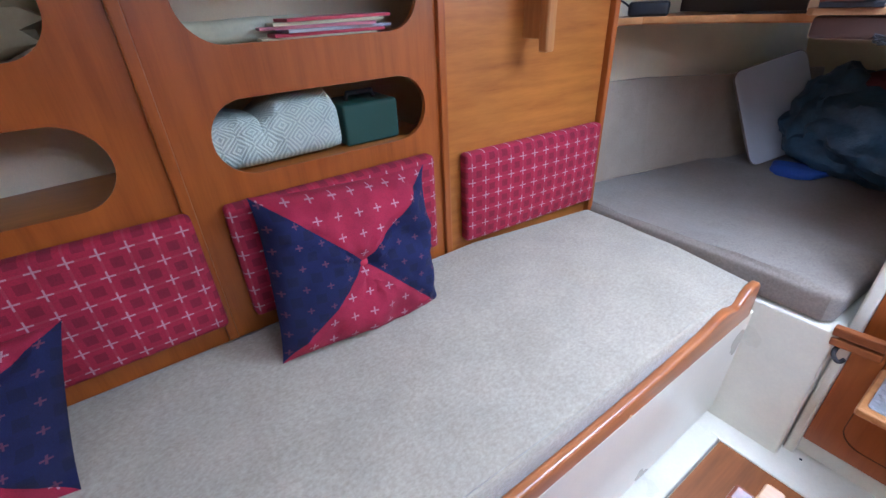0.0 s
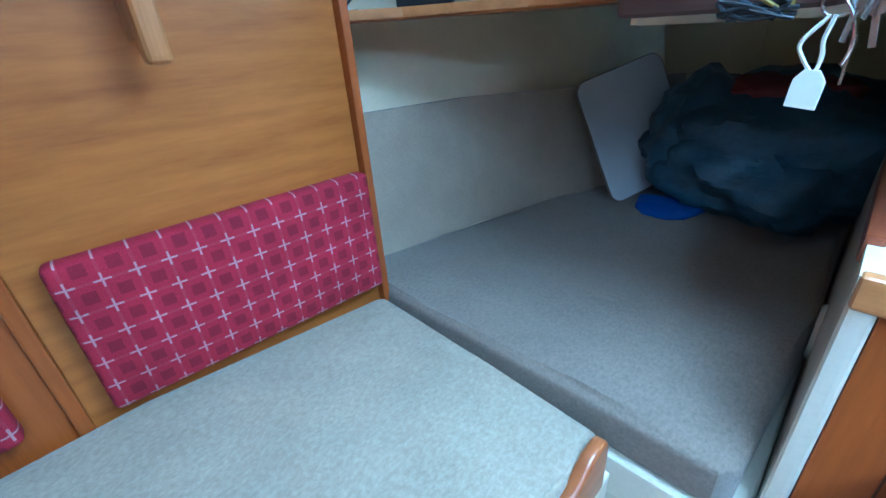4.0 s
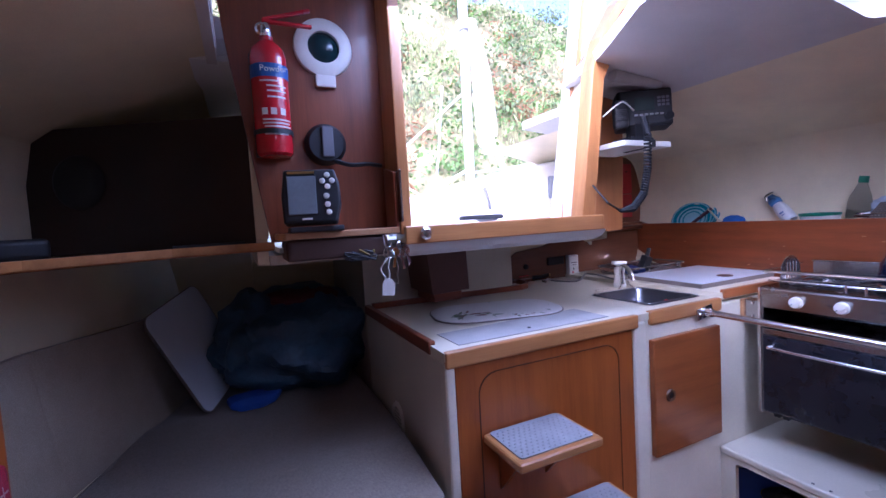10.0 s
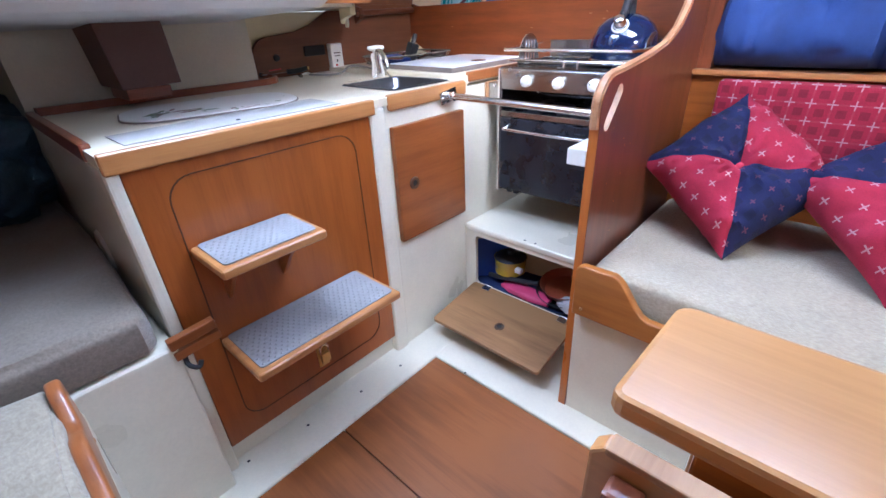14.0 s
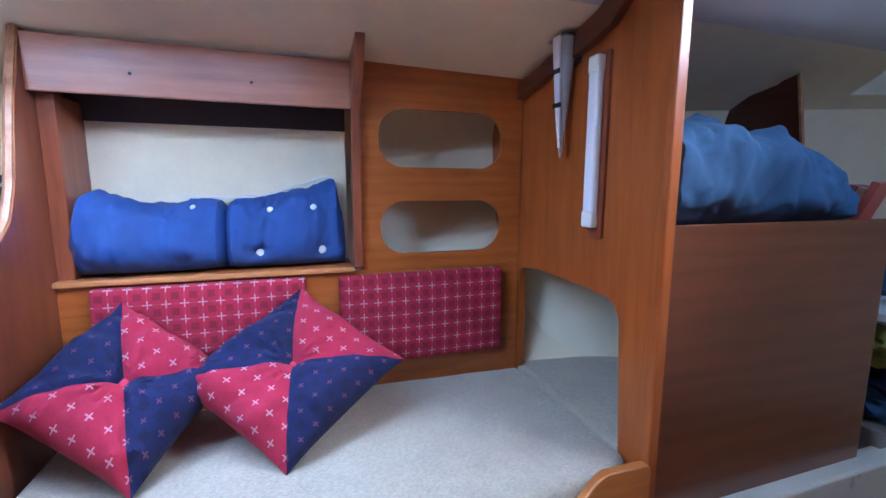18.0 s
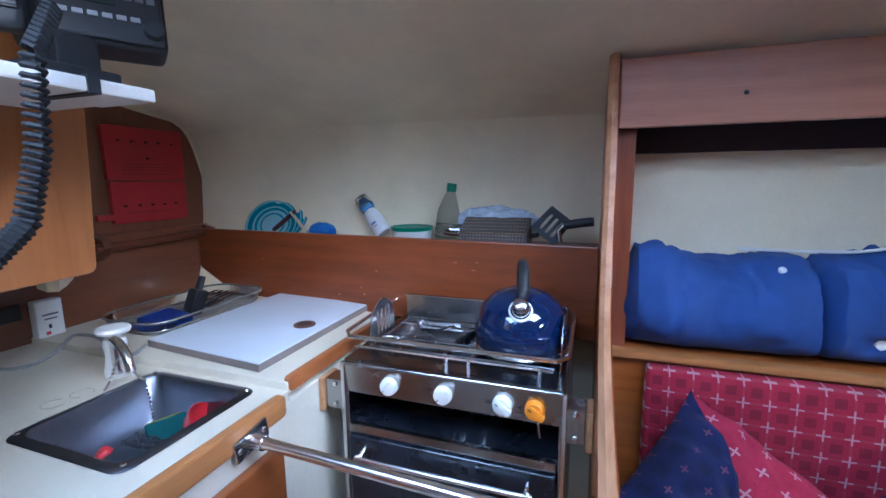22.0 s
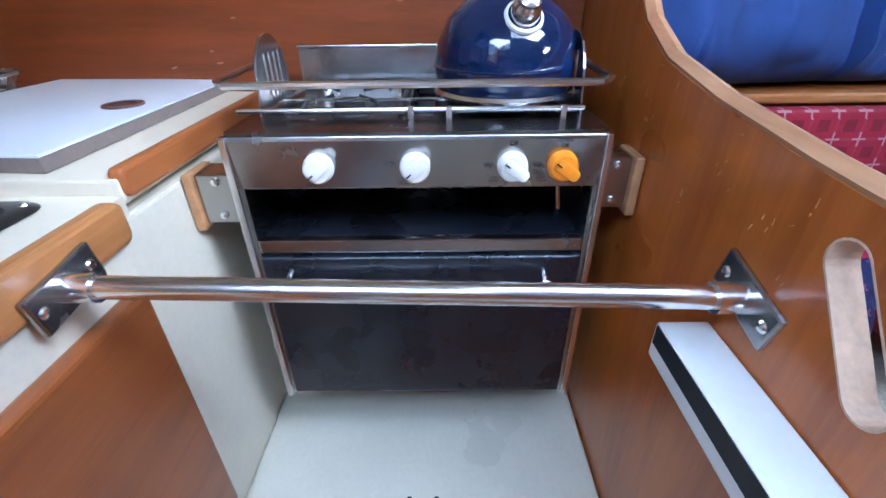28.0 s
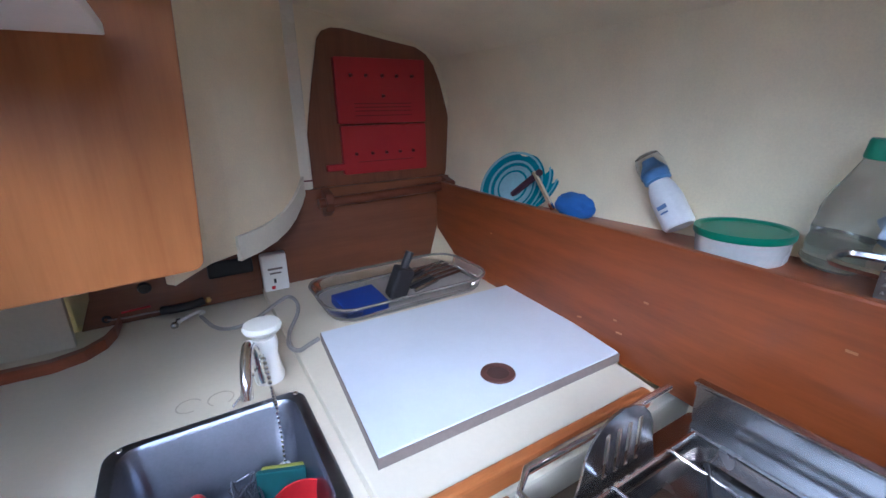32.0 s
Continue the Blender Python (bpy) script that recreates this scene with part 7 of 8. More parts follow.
for y in (1.31, 1.068):
    part("burner", lathe([(0, 0.022), (0.018, 0.022), (0.024, 0.018), (0.026, 0.008), (0.034, 0.004), (0.036, 0.0)], 1.455, y, 28, 1.003), plain("dark_burner", (0.05, 0.05, 0.055), 0.4, 0.7), ck, "dark burner cap", smooth=True)
    for ang in (45, 135, 225, 315):
        ca, sa = math.cos(radians(ang)), math.sin(radians(ang))
        part("pan_support", tube([(1.455 + 0.03 * ca, y + 0.03 * sa, 1.034), (1.455 + 0.10 * ca, y + 0.075 * sa, 1.034), (1.455 + 0.112 * ca, y + 0.082 * sa, 1.024)], 0.003, 6), DARK, ck)
for x in (1.40, 1.51):
    part("support_rod", tube([(x, Y1 - 0.035, 1.030), (x, 1.40, 1.034), (x, 0.985, 1.034), (x, Y0 + 0.035, 1.030)], 0.0028, 6), STEEL, ck, "steel support rod", smooth=True)
part("pan_frame", joined(tube([(1.34, Y0 + 0.03, 1.03), (1.34, Y1 - 0.03, 1.03)], 0.0035, 6), tube([(1.575, Y0 + 0.03, 1.03), (1.575, Y1 - 0.03, 1.03)], 0.0035, 6), *[tube([(1.34, y, 1.03), (1.575, y, 1.03)], 0.0035, 6) for y in (1.405, 1.22, 1.155, 0.975)]), STEEL, ck, "wire pan frame")
part("lower_rail", tube([(1.303, Y0 + 0.028, 1.041), (1.303, Y1 - 0.012, 1.041)], 0.0034, 8), CHROME, ck, "steel fiddle rail")
for y in (1.20, 1.15, 1.0):
    part("rail_post", box(1.298, 1.304, y - 0.004, y + 0.004, 1.02, 1.046, 0.001), CHROME, ck)
part("upper_rail", tube([(1.565, 1.445, 1.085), (1.30, 1.445, 1.078), (1.272, 1.425, 1.078), (1.272, 0.965, 1.078), (1.30, 0.945, 1.078), (1.565, 0.945, 1.085)], 0.005, 8), CHROME, ck, "steel sea rail", smooth=True)
for y in (1.418, 0.962):
    part("side_plate", prism(arc(1.425, 1.06, 0.065, 0, 180, 10) + [(1.35, 1.02), (1.50, 1.02)], "xz", y - 0.0015, y + 0.0015, [rrect(1.395 + 0.02 * k, 1.404 + 0.02 * k, 1.035, 1.10, 0.003, 2) for k in range(4)]), STEEL, ck, "slotted steel side plate")
part("back_plate", prism(rrect(Y0 + 0.02, Y1 - 0.012, 1.018, 1.09, 0.012), "yz", 1.606, 1.611, bev=0.001), STEEL, ck, "steel splash plate")
part("back_lip", box(1.596, 1.612, Y0 + 0.02, Y1 - 0.012, 1.086, 1.092, 0.002), STEEL, ck)
for y, s_ in ((1.441, 1), (0.945, -1)):
    br_ = thing("gimbal_bracket", "steel gimbal plate on a ply block beside the cooker", "bracket", "gimbal brackets")
    far = 1.511 if s_ > 0 else 0.893
    lo_, hi_ = sorted((far, far - s_ * 0.013))
    dz = -0.026 if s_ > 0 else -0.008
    part("block", box(1.266, 1.330, lo_, hi_, 0.908 + dz, 0.992 + dz, 0.004), PLY_EDGE, br_, "pale ply block")
    lo_, hi_ = sorted((y + s_ * 0.001, far - s_ * 0.014))
    part("plate", box(1.275, 1.325, lo_, hi_, 0.918 + dz, 0.99 + dz, 0.002), STEEL, br_)
    for z in (0.93, 0.98):
        part("bolt", turned(lathe([(0, 0.005), (0.005, 0.004), (0.006, 0)], 0, 0, 10), Matrix.Translation((1.275, (lo_ + hi_) / 2, z + dz)) @ pose(0, 0, 0, 0, -90, 0)), CHROME, br_)

# kettle
KX, KY, KZ = 1.445, 1.062, 1.036
ket = thing("whistling_kettle", "dark blue enamel kettle with a chrome spout and black handle", "kettle", at=(KX, KY, KZ))
ENAMEL = plain("blue_enamel", (0.004, 0.012, 0.046), 0.12, vary=0.15, coat=0.8, rough_vary=0.05)
part("body", lathe([(0, 0.002), (0.098, 0.002), (0.104, 0.008), (0.108, 0.03), (0.108, 0.045), (0.103, 0.075), (0.088, 0.105), (0.062, 0.128), (0.03, 0.139), (0, 0.141)], KX, KY, 48, KZ), ENAMEL, ket, smooth=True)
part("base_rim", lathe([(0.09, -0.001), (0.109, 0.0), (0.111, 0.004), (0.106, 0.009), (0.098, 0.006)], KX, KY, 48, KZ), CHROME, ket, "steel base rim", smooth=True)
part("seam", lathe([(0.1078, 0.040), (0.1096, 0.0415), (0.1078, 0.043)], KX, KY, 48, KZ), ENAMEL, ket, smooth=True)
sd = Vector((-0.72, -0.10, 0.69)).normalized()
sm = Matrix.Translation((KX - 0.070, KY - 0.010, KZ + 0.098)) @ sd.to_track_quat("Z", "Y").to_matrix().to_4x4()
part("spout_collar", turned(lathe([(0.025, 0.010), (0.027, 0.013), (0.026, 0.017), (0.022, 0.018)], 0, 0, 28), sm), WHITE, ket, "white spout collar", smooth=True)
part("spout", turned(lathe([(0.020, 0.010), (0.0195, 0.024), (0.018, 0.036), (0.015, 0.040), (0.015, 0.046), (0.010, 0.050), (0, 0.051)], 0, 0, 28), sm), CHROME, ket, "chrome whistle spout", smooth=True)
hd = [(KX + 0.046, KY + 0.007, KZ + 0.118), (KX + 0.050, KY + 0.008, KZ + 0.150), (KX + 0.038, KY + 0.005, KZ + 0.180), (KX + 0.006, KY - 0.001, KZ + 0.194), (KX - 0.030, KY - 0.009, KZ + 0.186), (KX - 0.056, KY - 0.014, KZ + 0.164), (KX - 0.074, KY - 0.016, KZ + 0.140)]
hb = tube(hd, 0.0122, 12, smooth_steps=6)
part("handle", hb, DARK, ket, "black plastic arched handle", smooth=True)
part("thumb_lever", lump((KX - 0.078, KY - 0.015, KZ + 0.140), (0.012, 0.011, 0.014), 0.05, 2, 1.0, None, 3), DARK, ket, smooth=True)
part("handle_foot", lathe([(0.014, 0), (0.014, 0.012), (0, 0.013)], KX + 0.046, KY + 0.007, 16, KZ + 0.112), DARK, ket, smooth=True)

# crash bar and panel fittings
bar = thing("crash_bar", "polished steel bar across the front of the cooker", "bar")
part("bar", tube([(1.040, 1.499, 0.948), (1.026, 0.897, 0.940)], 0.0110, 16), CHROME, bar, smooth=True)
for x, y, z, s_, tip in ((1.040, 1.4990, 0.947, -1, 9), (1.026, 0.8935, 0.940, 1, 14)):
    part("flange", turned(box(-0.042, 0.042, -0.003, 0.003, -0.021, 0.021, 0.003), Matrix.Translation((x, y, z)) @ pose(0, 0, 0, 0, -tip, 0)), STEEL, bar)
    part("socket", tube([(x, y, z), (x, y + s_ * 0.030, z)], 0.0145, 16), CHROME, bar, smooth=True)
    for dx in (-0.031, 0.031):
        head = Matrix.Translation((x + dx * math.cos(radians(tip)), y + s_ * 0.003, z + dx * math.sin(radians(tip)))) @ pose(0, 0, 0, -90 * s_, 0, 0)
        part("screw", turned(lathe([(0, 0.003), (0.004, 0.002), (0.006, 0)], 0, 0, 12), head), CHROME, bar)
tr = thing("white_track", "white plastic track with a black insert on the galley panel", "track")
part("track", box(0.868, 1.060, 0.892, 0.944, 0.842, 0.885, 0.003), WHITE, tr)
part("insert", box(0.872, 1.056, 0.9425, 0.9448, 0.861, 0.8835, 0.0005), DARK, tr, "black rubber insert")

# ---- companionway furniture ----
solid("sill_knob", turned(lathe([(0, 0.018), (0.012, 0.017), (0.018, 0.010), (0.016, 0.0)], 0, 0, 20), Matrix.Translation((0.0, 1.584, 1.30)) @ pose(0, 0, 0, 90, 0, 0)), CHROME, "round chrome knob on the companionway sill", "knob", smooth=True)
vs_ = thing("radio_shelf", "white plastic bracket shelf under the radio", "shelf")
part("shelf", box(0.72, 0.955, 1.50, 1.624, 1.545, 1.565, 0.004), WHITE, vs_)
part("tube_lamp", tube([(0.74, 1.56, 1.80), (0.97, 1.56, 1.792)], 0.022, 12), plain("grey_tube", (0.42, 0.40, 0.39), 0.5), vs_, "grey-white tube above the radio", smooth=True)
part("strap", box(0.855, 0.872, 1.497, 1.626, 1.543, 1.568, 0.001), DARK, vs_)
part("bracket", box(0.74, 0.955, 1.624, 1.76, 1.548, 1.562, 0.002), WHITE, vs_)
vs_.location += Vector((0.025, 0.07, 0.006))
vhf = thing("marine_radio", "black marine radio on a bracket, with keys and a coiled cord", "radio", at=(0.95, 1.66, 1.572))
rm = Matrix.Translation((0.956, 1.655, 1.706)) @ pose(0, 0, 0, -6, 0, -33.7)
part("case", turned(box(-0.098, 0.098, 0.002, 0.085, -0.064, 0.078, 0.012, 3), rm), DARK, vhf, smooth=True)
part("front_panel", turned(box(-0.092, 0.092, -0.006, 0.004, -0.058, 0.072, 0.006, 2), rm), plain("dark_grey_panel", (0.028, 0.030, 0.033), 0.4), vhf)
part("screen", turned(box(-0.040, 0.030, -0.0085, -0.005, -0.006, 0.044, 0.002), rm), plain("dim_screen", (0.05, 0.07, 0.065), 0.15), vhf, "dim grey screen")
for k in range(9):
    part("key", turned(box(0.042 + 0.015 * (k % 3), 0.053 + 0.015 * (k % 3), -0.009, -0.005, 0.006 + 0.014 * (k // 3), 0.015 + 0.014 * (k // 3), 0.001), rm), plain("grey_key", (0.20, 0.21, 0.22), 0.5), vhf)
for k in range(6):
    part("key", turned(box(-0.042 + 0.018 * k, -0.029 + 0.018 * k, -0.009, -0.005, -0.026, -0.019, 0.001), rm), plain("pale_key", (0.42, 0.43, 0.44), 0.5), vhf)
part("knob", turned(lathe([(0.015, 0), (0.014, 0.016), (0, 0.018)], 0, 0, 18), rm @ Matrix.Translation((0.078, -0.006, -0.036)) @ pose(0, 0, 0, 90, 0, 0)), DARK, vhf, smooth=True)
part("handset", turned(joined(box(-0.125, -0.072, -0.045, -0.012, -0.075, 0.030, 0.012, 3), box(-0.118, -0.08, -0.048, -0.044, -0.05, -0.01, 0.001)), rm), DARK, vhf, "black fist microphone", smooth=True)
for k in range(6):
    part("grille_rib", turned(box(-0.116, -0.080, -0.050, -0.0445, -0.046 + 0.007 * k, -0.043 + 0.007 * k, 0.0), rm), plain("rib_grey", (0.05, 0.05, 0.055), 0.4), vhf)
part("mount", joined(box(0.86, 0.98, 1.64, 1.73, 1.578, 1.60, 0.004), box(0.90, 0.96, 1.655, 1.70, 1.60, 1.65, 0.003)), DARK, vhf)
path_ = [Vector(p) for p in ((0.862, 1.585, 1.655), (0.791, 1.512, 1.573), (0.78, 1.508, 1.464), (0.758, 1.508, 1.382), (0.71, 1.508, 1.337), (0.653, 1.508, 1.33), (0.6, 1.51, 1.357), (0.628, 1.6, 1.42))]
coil = []
for k in range(420):
    f = k / 419 * (len(path_) - 1.001)
    i = int(f)
    p, tan = path_[i].lerp(path_[i + 1], f - i), (path_[i + 1] - path_[i]).normalized()
    e1_ = tan.cross(Vector((0, 1, 0))).normalized()
    r_ = 0.0105 if f < 4.2 else 0.0105 * max(0.0, 1 - (f - 4.2) / 1.2)
    coil.append(p + (e1_ * math.cos(k * 1.05) + Vector((0, 1, 0)) * math.sin(k * 1.05)) * r_)
part("cord", tube(coil, 0.0034, 5), plain("matt_black_rubber", (0.007, 0.007, 0.008), 0.7), vhf, "coiled black cord", smooth=True)
part("wire", tube([(0.90, 1.66, 1.70), (0.83, 1.64, 1.72), (0.77, 1.62, 1.70), (0.715, 1.63, 1.66)], 0.003, 6, smooth_steps=5), WHITE, vhf, "white wire", smooth=True)

# ---- bulkhead lamp, brass horn, forward cabin ----
lamp = thing("strip_lamp", "white strip lamp on a mahogany backing on the bulkhead", "lamp")
part("backing", box(1.085, 1.15, -0.66, -0.648, 1.135, 1.66, 0.004), MAHOG_Z, lamp)
part("diffuser", box(1.098, 1.142, -0.648, -0.622, 1.165, 1.645, 0.010, 3), plain("white_diffuser", (0.8, 0.8, 0.82), 0.3, vary=0.04), lamp, "white plastic diffuser", smooth=True)
for z in (1.165, 1.60):
    part("end_cap", box(1.097, 1.143, -0.649, -0.619, z, z + 0.05, 0.010, 3), WHITE, lamp)
hornt = thing("gimbal_vase", "steel bracket with a tapering glass cone on the bulkhead", "lamp bracket")
part("bracket", joined(box(1.225, 1.325, -0.662, -0.60, 1.735, 1.743, 0.002), box(1.225, 1.325, -0.664, -0.658, 1.66, 1.743, 0.002)), STEEL, hornt)
strip_m = Matrix.Translation((1.258, -0.586, 1.735)) @ pose(0, 0, 0, -4.5, 0, 0)
part("strip", turned(prism([(-0.022, 0.0), (0.016, 0.0), (0.014, -0.20), (0.006, -0.33), (-0.002, -0.33), (-0.012, -0.20)], "xz", -0.003, 0.003, bev=0.001), strip_m), plain("silvered_strip", (0.72, 0.73, 0.76), 0.3), hornt, "pale silvered strip")
for z in (-0.10, -0.20):
    part("clip", turned(box(-0.020, 0.020, 0.002, 0.008, z - 0.007, z + 0.007, 0.002), strip_m), DARK, hornt, "small dark clip")
part("bolt", turned(lathe([(0, 0.006), (0.007, 0.005), (0.008, 0)], 0, 0, 12), Matrix.Translation((1.243, -0.60, 1.7445))), CHROME, hornt)
part("cone", lathe([(0, -0.36), (0.005, -0.355), (0.027, -0.11), (0.034, 0.0), (0.032, 0.0), (0, -0.34)], 1.265, -0.622, 20, 1.735), plain("frosted_cone", (0.40, 0.41, 0.44), 0.2), hornt, "frosted glass cone", smooth=True)
dv = thing("divider_forward", "dark mahogany divider with a pale edge in the forward cabin, extended over shaded ceiling", "divider", kind="structure")
# Outline carried up to the headlining; its dark upper part stands for shaded ceiling.
part("panel", prism([(1.24, 1.712), (1.165, 1.162), (1.8, 1.162), (1.8, 1.60), (1.45, 1.66)], "xz", -1.655, -1.637), DEEP_X, dv)
part("edge", tube([(1.238, -1.636, 1.712), (1.163, -1.636, 1.164)], 0.007, 4), PLY_EDGE, dv, "pale ply edge")
for k, (c_, h_) in enumerate((((0.5, 0.12, 0.08), 0.15), ((0.55, 0.3, 0.2), 0.13), ((0.35, 0.1, 0.1), 0.14), ((0.15, 0.1, 0.08), 0.12))):
    solid("book", turned(box(-0.012, 0.012, -0.05, 0.05, 0, h_, 0.002), Matrix.Translation((1.03 + 0.028 * k, -1.70, 1.162)) @ pose(0, 0, 0, 0, -20, 8)), plain("book_cover_" + "abcd"[k], c_, 0.5), "small red-backed book standing on the forward shelf", "book", group="books on the forward shelf")
solid("book_shelf_forward", box(0.90, 1.5, -2.0, -1.625, 1.14, 1.16, 0.002), MAHOG_X, "mahogany shelf in the forward cabin", "shelf", kind="structure")
clothes = thing("clothes_heap", "heap of blue, white and olive clothes in the forward cabin", "clothes", at=(0.95, -2.0, 0.5))
for k, (m_, c_) in enumerate(((DENIM, (0.98, -2.02, 0.93)), (WHITE, (0.95, -1.95, 0.83)), (plain("olive_cloth", (0.25, 0.24, 0.05), 0.9), (0.95, -1.92, 0.72)), (NAVY, (0.97, -1.95, 0.60)), (DENIM, (0.96, -1.98, 0.48)))):
    part("garment", lump(c_, (0.16, 0.18, 0.09), 0.3, 3, k * 3.1, None, 4), m_, clothes, smooth=True)
solid("locker_forward", box(0.9, 1.6, -2.3, -1.75, 0.11, 0.42, 0.01), CARPET, "brown cloth-covered seat in the forward cabin", "seat")

for x, y in ((0.458, 1.454), (0.055, 1.50), (0.25, 1.475), (0.64, 1.44), (0.769, 1.222)):
    solid("floor_screw", lathe([(0, 0.0015), (0.004, 0.001), (0.005, 0)], x, y, 10, 0.012), DARK, "dark screw head in the cream floor margin", "screw", group="floor screws")
for y in (1.223, 1.176):
    solid("platform_screw", lathe([(0, 0.0015), (0.004, 0.001), (0.005, 0)], 1.145, y, 10, 0.418), DARK, "dark screw head in the cooker platform", "screw", group="platform screws")

# ---- table ----
tb = thing("folding_table", "folded teak drop-leaf table in the middle of the cabin", "table", at=(0.2, 0.1, 0.0))
part("top_leaf", prism([(0.122, -0.75), (0.29, -0.75)] + arc(0.27, 0.492, 0.02, 0, 90, 4) + arc(0.135, 0.505, 0.012, 90, 180, 3), "xy", 0.895, 0.917, bev=0.006), TABLE, tb)
part("hanging_leaf", prism([(0.512, 0.35), (0.512, 0.892), (0.502, 0.903), (-0.75, 0.903), (-0.75, 0.35)], "yz", 0.082, 0.100, bev=0.003), TABLE, tb)
part("leaf_edge", box(0.0815, 0.1005, -0.74, 0.50, 0.897, 0.9045, 0.002), PLY_EDGE, tb, "pale ply edge")
part("leaf_batten", box(0.060, 0.082, 0.465, 0.492, 0.38, 0.885, 0.004), MAHOG_Z, tb)
part("frame_rail", box(0.135, 0.275, -0.70, 0.45, 0.80, 0.894, 0.003), TEAK_Y, tb)
part("far_leaf", prism([(0.46, 0.40), (0.46, 0.858), (-0.75, 0.858), (-0.75, 0.40)], "yz", 0.292, 0.308, bev=0.003), TABLE, tb)
for y in (0.36, -0.66):
    part("leg", box(0.18, 0.23, y - 0.025, y + 0.025, 0.006, 0.80, 0.006), TEAK_Z, tb)
part("hinge", tube([(0.110, 0.35, 0.892), (0.110, -0.6, 0.892)], 0.006, 6), STEEL, tb)


# ---- outside the companionway ----
WHITE_GEL = plain("white_deck_gelcoat", (0.80, 0.80, 0.78), 0.35, vary=0.05)
solid("cockpit_sole", joined(box(-0.37, 0.70, 1.68, 1.90, 1.272, 1.285, 0.0), box(-0.37, 1.0, 1.901, 4.2, 1.262, 1.285, 0.0)), WHITE_GEL, "white cockpit bridge deck", kind="structure")
solid("cockpit_coaming", prism([(0.66, 1.285), (2.2, 1.285), (2.2, 1.86), (1.6, 1.725), (0.90, 1.562), (0.79, 1.535)], "xz", 2.75, 4.2, bev=0.03, seg=3), WHITE_GEL, "white cockpit coaming rising to port", kind="structure")
solid("cockpit_coaming_starboard", prism([(-0.40, 1.77), (-1.5, 1.77), (-1.5, 1.95), (-0.46, 1.88)], "xz", 1.74, 4.2), WHITE_GEL, "white cockpit coaming to starboard", kind="structure")
solid("stern_deck", box(-1.5, 2.6, 4.2, 4.7, 1.24, 1.30, 0.02, 3), WHITE_GEL, "white stern deck", kind="structure")
ins = thing("cockpit_instrument", "grey instrument in a dark square bezel on the coaming", "instrument")
part("bezel", box(1.36, 1.50, 2.725, 2.748, 1.44, 1.585, 0.01), plain("grey_bezel", (0.25, 0.27, 0.3), 0.4), ins)
part("dial", turned(lathe([(0, 0.004), (0.045, 0.004), (0.05, 0)], 0, 0, 24), Matrix.Translation((1.43, 2.725, 1.512)) @ pose(0, 0, 0, 90, 0, 0)), plain("pale_dial", (0.5, 0.53, 0.55), 0.3), ins)
hp = thing("hatch_slide", "white hatch side with an oak strip beside the companionway", "hatch side", kind="structure")
part("side", prism([(0.76, 1.30), (1.0, 1.30), (1.02, 2.3), (0.93, 2.3), (0.885, 2.02)], "xz", 1.885, 2.0, bev=0.008), WHITE_GEL, hp)
part("strip", tube([(0.752, 1.90, 1.30), (0.877, 1.90, 2.02), (0.92, 1.90, 2.28)], 0.012, 6), TRIM_Z, hp, "oak strip")
wr = thing("engine_control", "chrome and black engine control on the bridge deck", "control", at=(0.62, 2.25, 1.285))
part("base", box(0.45, 0.80, 2.16, 2.30, 1.285, 1.32, 0.012), plain("grey_cover", (0.2, 0.23, 0.27), 0.5), wr)
part("lever", tube([(0.62, 2.25, 1.30), (0.62, 2.26, 1.40), (0.60, 2.27, 1.48)], 0.012, 8), CHROME, wr)
part("cap", lump((0.60, 2.26, 1.345), (0.07, 0.05, 0.03), 0.05, 2, 1.0, None, 3), WHITE, wr, smooth=True)
part("winch_arm", box(0.42, 0.62, 2.14, 2.20, 1.33, 1.35, 0.008), DARK, wr)
solid("cockpit_vent", box(0.03, 0.10, 1.96, 2.0, 1.287, 1.33, 0.004), plain("grey_vent", (0.3, 0.32, 0.34), 0.5), "small grey louvre in the cockpit", "vent")
pole = thing("boom_crutch", "white pole with hanks of white rope beyond the cockpit", "pole")
part("pole", tube([(1.15, 3.4, 1.30), (1.17, 3.4, 3.2)], 0.035, 14), plain("white_alloy", (0.7, 0.71, 0.72), 0.35), pole, smooth=True)
part("tiller_head", lathe([(0, 0), (0.06, 0), (0.06, 0.03), (0.03, 0.05), (0, 0.06)], 1.15, 3.38, 18, 1.42), DARK, pole)
ROPE = plain("white_rope", (0.68, 0.67, 0.64), 0.9, bump=0.6, grain=70.0, dist=0.006)
random.seed(30)
for k in range(16):
    dx, dy = random.uniform(-0.02, 0.15), random.uniform(-0.07, 0.02)
    low = random.uniform(1.75, 2.15)
    part("rope_loop", tube([(1.17 + dx * 0.3, 3.34 + dy, 2.78), (1.17 + dx, 3.33 + dy, 2.45), (1.18 + dx * 1.1, 3.32 + dy, low + 0.15), (1.20 + dx, 3.32 + dy, low), (1.22 + dx * 0.9, 3.33 + dy, low + 0.15), (1.21 + dx * 0.6, 3.33 + dy, 2.5), (1.18, 3.34 + dy, 2.78)], 0.009, 6, smooth_steps=4), ROPE, pole, smooth=True)
part("rope_band", lathe([(0.05, 0), (0.07, 0.01), (0.07, 0.06), (0.05, 0.07)], 1.17, 3.38, 16, 2.74), ROPE, pole)
for a, b, r in (((1.30, 3.4, 2.05), (1.62, 3.5, 1.55), 0.022), ((1.10, 3.4, 1.60), (0.75, 3.5, 1.40), 0.018), ((1.15, 3.4, 1.72), (0.6, 3.6, 1.42), 0.012)):
    part("strut", tube([a, b], r, 8), WHITE_GEL, pole, smooth=True)
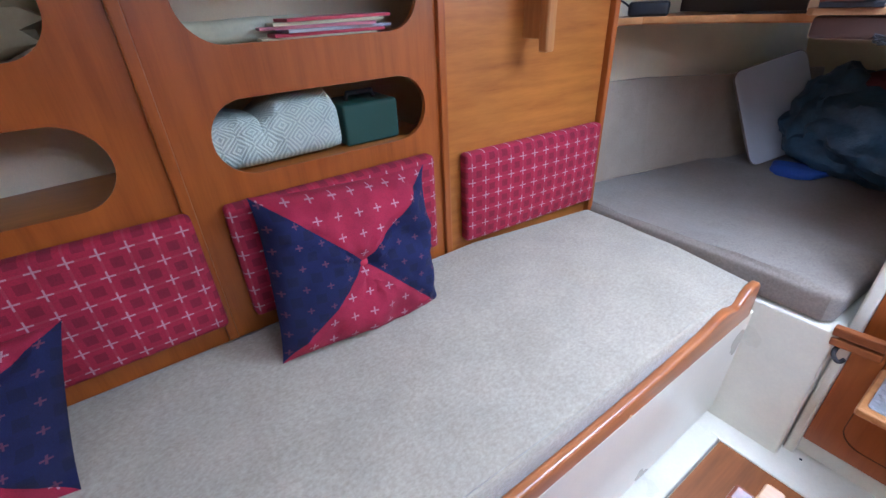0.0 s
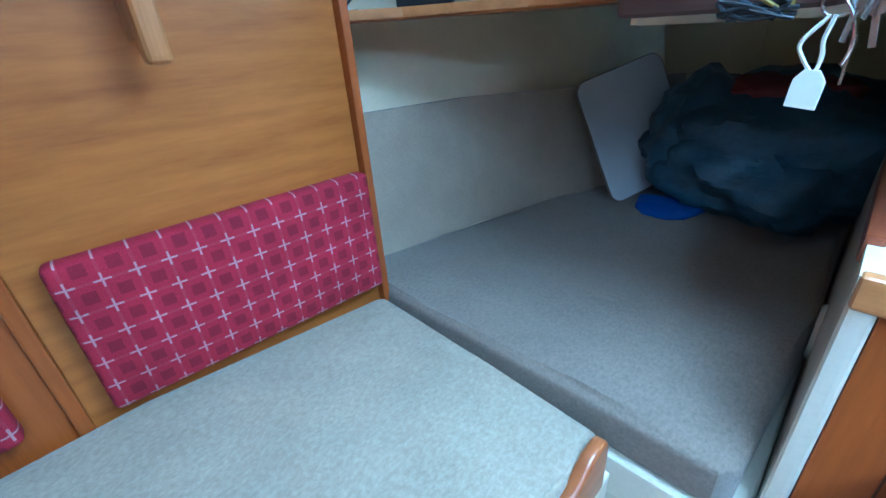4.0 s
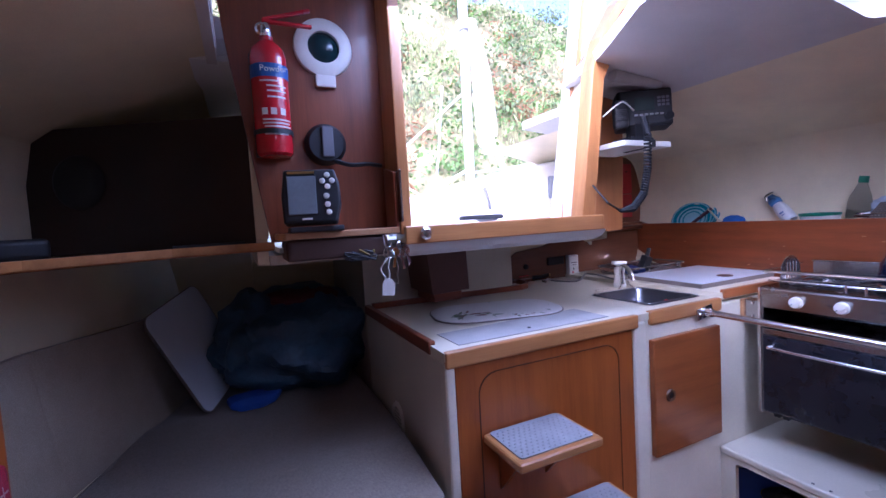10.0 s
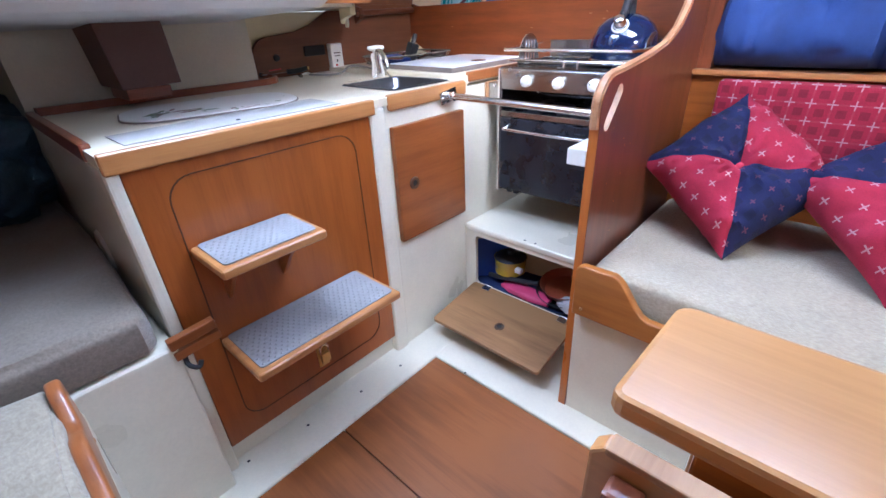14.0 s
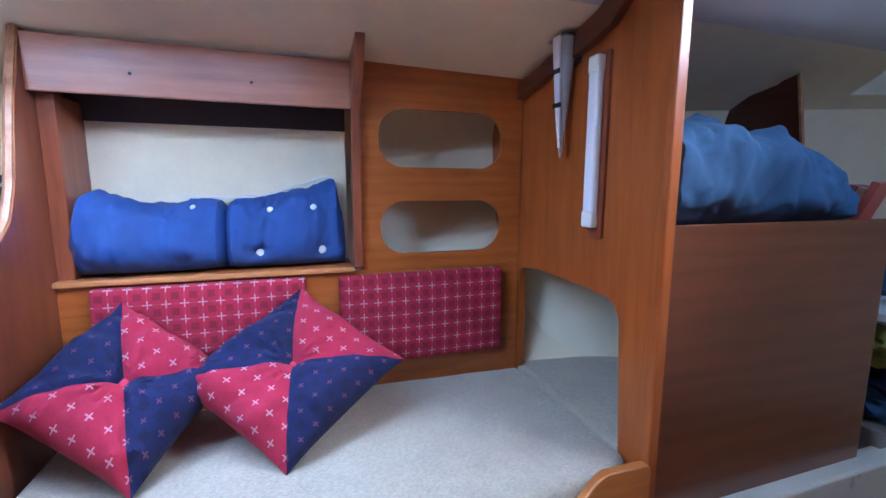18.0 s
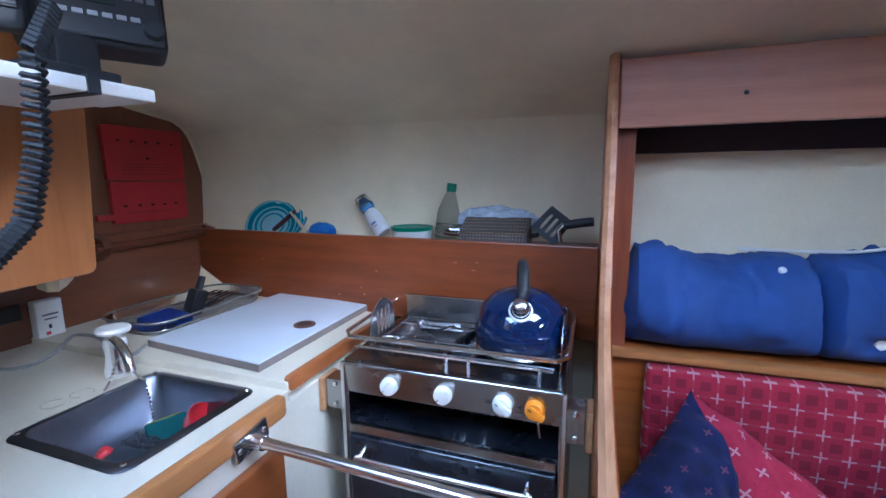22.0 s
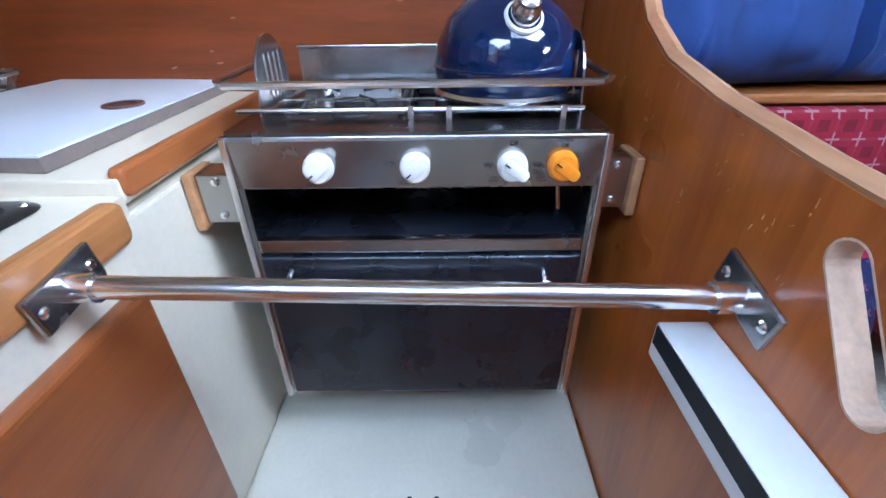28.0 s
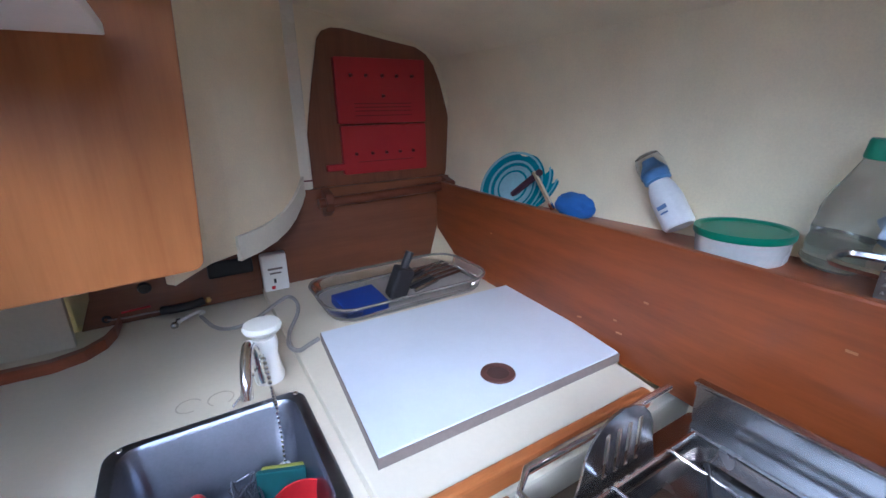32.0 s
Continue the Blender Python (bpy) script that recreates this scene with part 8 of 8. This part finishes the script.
for a, b in (((1.65, 4.0, 1.94), (3.4, 4.1, 2.40)), ((1.3, 3.6, 1.72), (2.6, 3.9, 2.0)), ((-0.4, 4.4, 2.6), (1.1, 4.3, 1.6)), ((0.2, 4.4, 1.5), (1.15, 3.4, 2.3)), ((1.2, 4.2, 1.5), (1.35, 4.2, 2.6))):
    g = tube([a, tuple((p + q) / 2 - (0.05 if k == 2 else 0) for k, (p, q) in enumerate(zip(a, b))), b], 0.009, 6, smooth_steps=5)
    part("guard_rope", g, ROPE, pole, smooth=True)
solid("blue_tarpaulin", prism([(1.03, 1.045), (0.84, 1.06), (0.85, 0.84)], "xy", 1.872, 1.876), plain("blue_tarp", (0.03, 0.05, 0.16), 0.8), "corner of a dark blue tarpaulin over the roof window", "tarpaulin")

ground = bmesh.new()
bmesh.ops.create_grid(ground, x_segments=8, y_segments=8, size=400.0)
solid("ground", turned(ground, Matrix.Translation((0, 0, -1.2))), plain("rough_grass", (0.10, 0.13, 0.045), 0.95, vary=0.4, scale=0.5), "rough ground round the boat", kind="structure")


def hill_point(x, s):
    """The scrubby bank astern: s runs up the slope."""
    return Vector((x, 7.5 + s * 0.62 + 0.5 * noise.noise(Vector((x * 0.35, s * 0.3, 0))), -1.2 + s * 1.02 + 0.5 * noise.noise(Vector((x * 0.4, s * 0.4, 5)))))


bank = loft([[hill_point(-16 + 0.8 * i, 0.6 * j) for i in range(60)] for j in range(17)])
solid("bank", bank, plain("earth_and_bracken", (0.26, 0.25, 0.13), 0.95, vary=0.5, scale=1.5, bump=0.6, grain=9.0, dist=0.05), "steep bank of earth and dead bracken astern", kind="structure", smooth=True)
random.seed(77)
GREENS = [plain("fresh_leaf", (0.14, 0.24, 0.07), 0.6, vary=0.35, scale=3.0), plain("grey_green_leaf", (0.17, 0.22, 0.11), 0.65, vary=0.35, scale=3.0), plain("pale_grass", (0.30, 0.34, 0.15), 0.7, vary=0.3, scale=3.0), plain("dead_bracken", (0.30, 0.16, 0.08), 0.8, vary=0.4, scale=3.0)]
for kind in range(4):
    pts, tris = [], []
    for k in range(520):
        x, s = random.uniform(-6, 22), random.uniform(1.5, 9.7)
        want = noise.noise(Vector((x * 0.5, s * 0.6, kind * 9.0)))
        if want < (-0.12 if kind < 3 else 0.12):
            continue
        c = hill_point(x, s)
        for j in range(60):
            p = c + Vector((random.gauss(0, 0.32), random.gauss(-0.05, 0.25), abs(random.gauss(0.12, 0.28))))
            l_ = random.uniform(0.06, 0.15) * (2.0 if kind >= 2 else 1.0)
            w_ = l_ * (0.10 if kind >= 2 else 0.4)
            d = Vector((random.gauss(0, 1), random.gauss(0, 1), random.gauss(0.5, 0.8))).normalized()
            if kind == 2:
                d = Vector((random.gauss(0, 0.35), random.gauss(0, 0.35), 1)).normalized()
            e = d.cross(Vector((random.gauss(0, 1), random.gauss(0, 1), random.gauss(0, 1)))).normalized()
            n0 = len(pts)
            pts += [p, p + d * l_ * 0.5 + e * w_, p + d * l_ + Vector((0, 0, -0.02)), p + d * l_ * 0.5 - e * w_]
            tris.append((n0, n0 + 1, n0 + 2, n0 + 3))
    me = bpy.data.meshes.new("bank_scrub")
    me.from_pydata([tuple(p) for p in pts], [], tris)
    me.materials.append(GREENS[kind])
    tagged(new("bank_scrub", me), ("fresh green brambles on the bank", "grey-green shrubs on the bank", "pale tufts of long grass on the bank", "dry brown bracken on the bank")[kind], "undergrowth", kind="stuff")
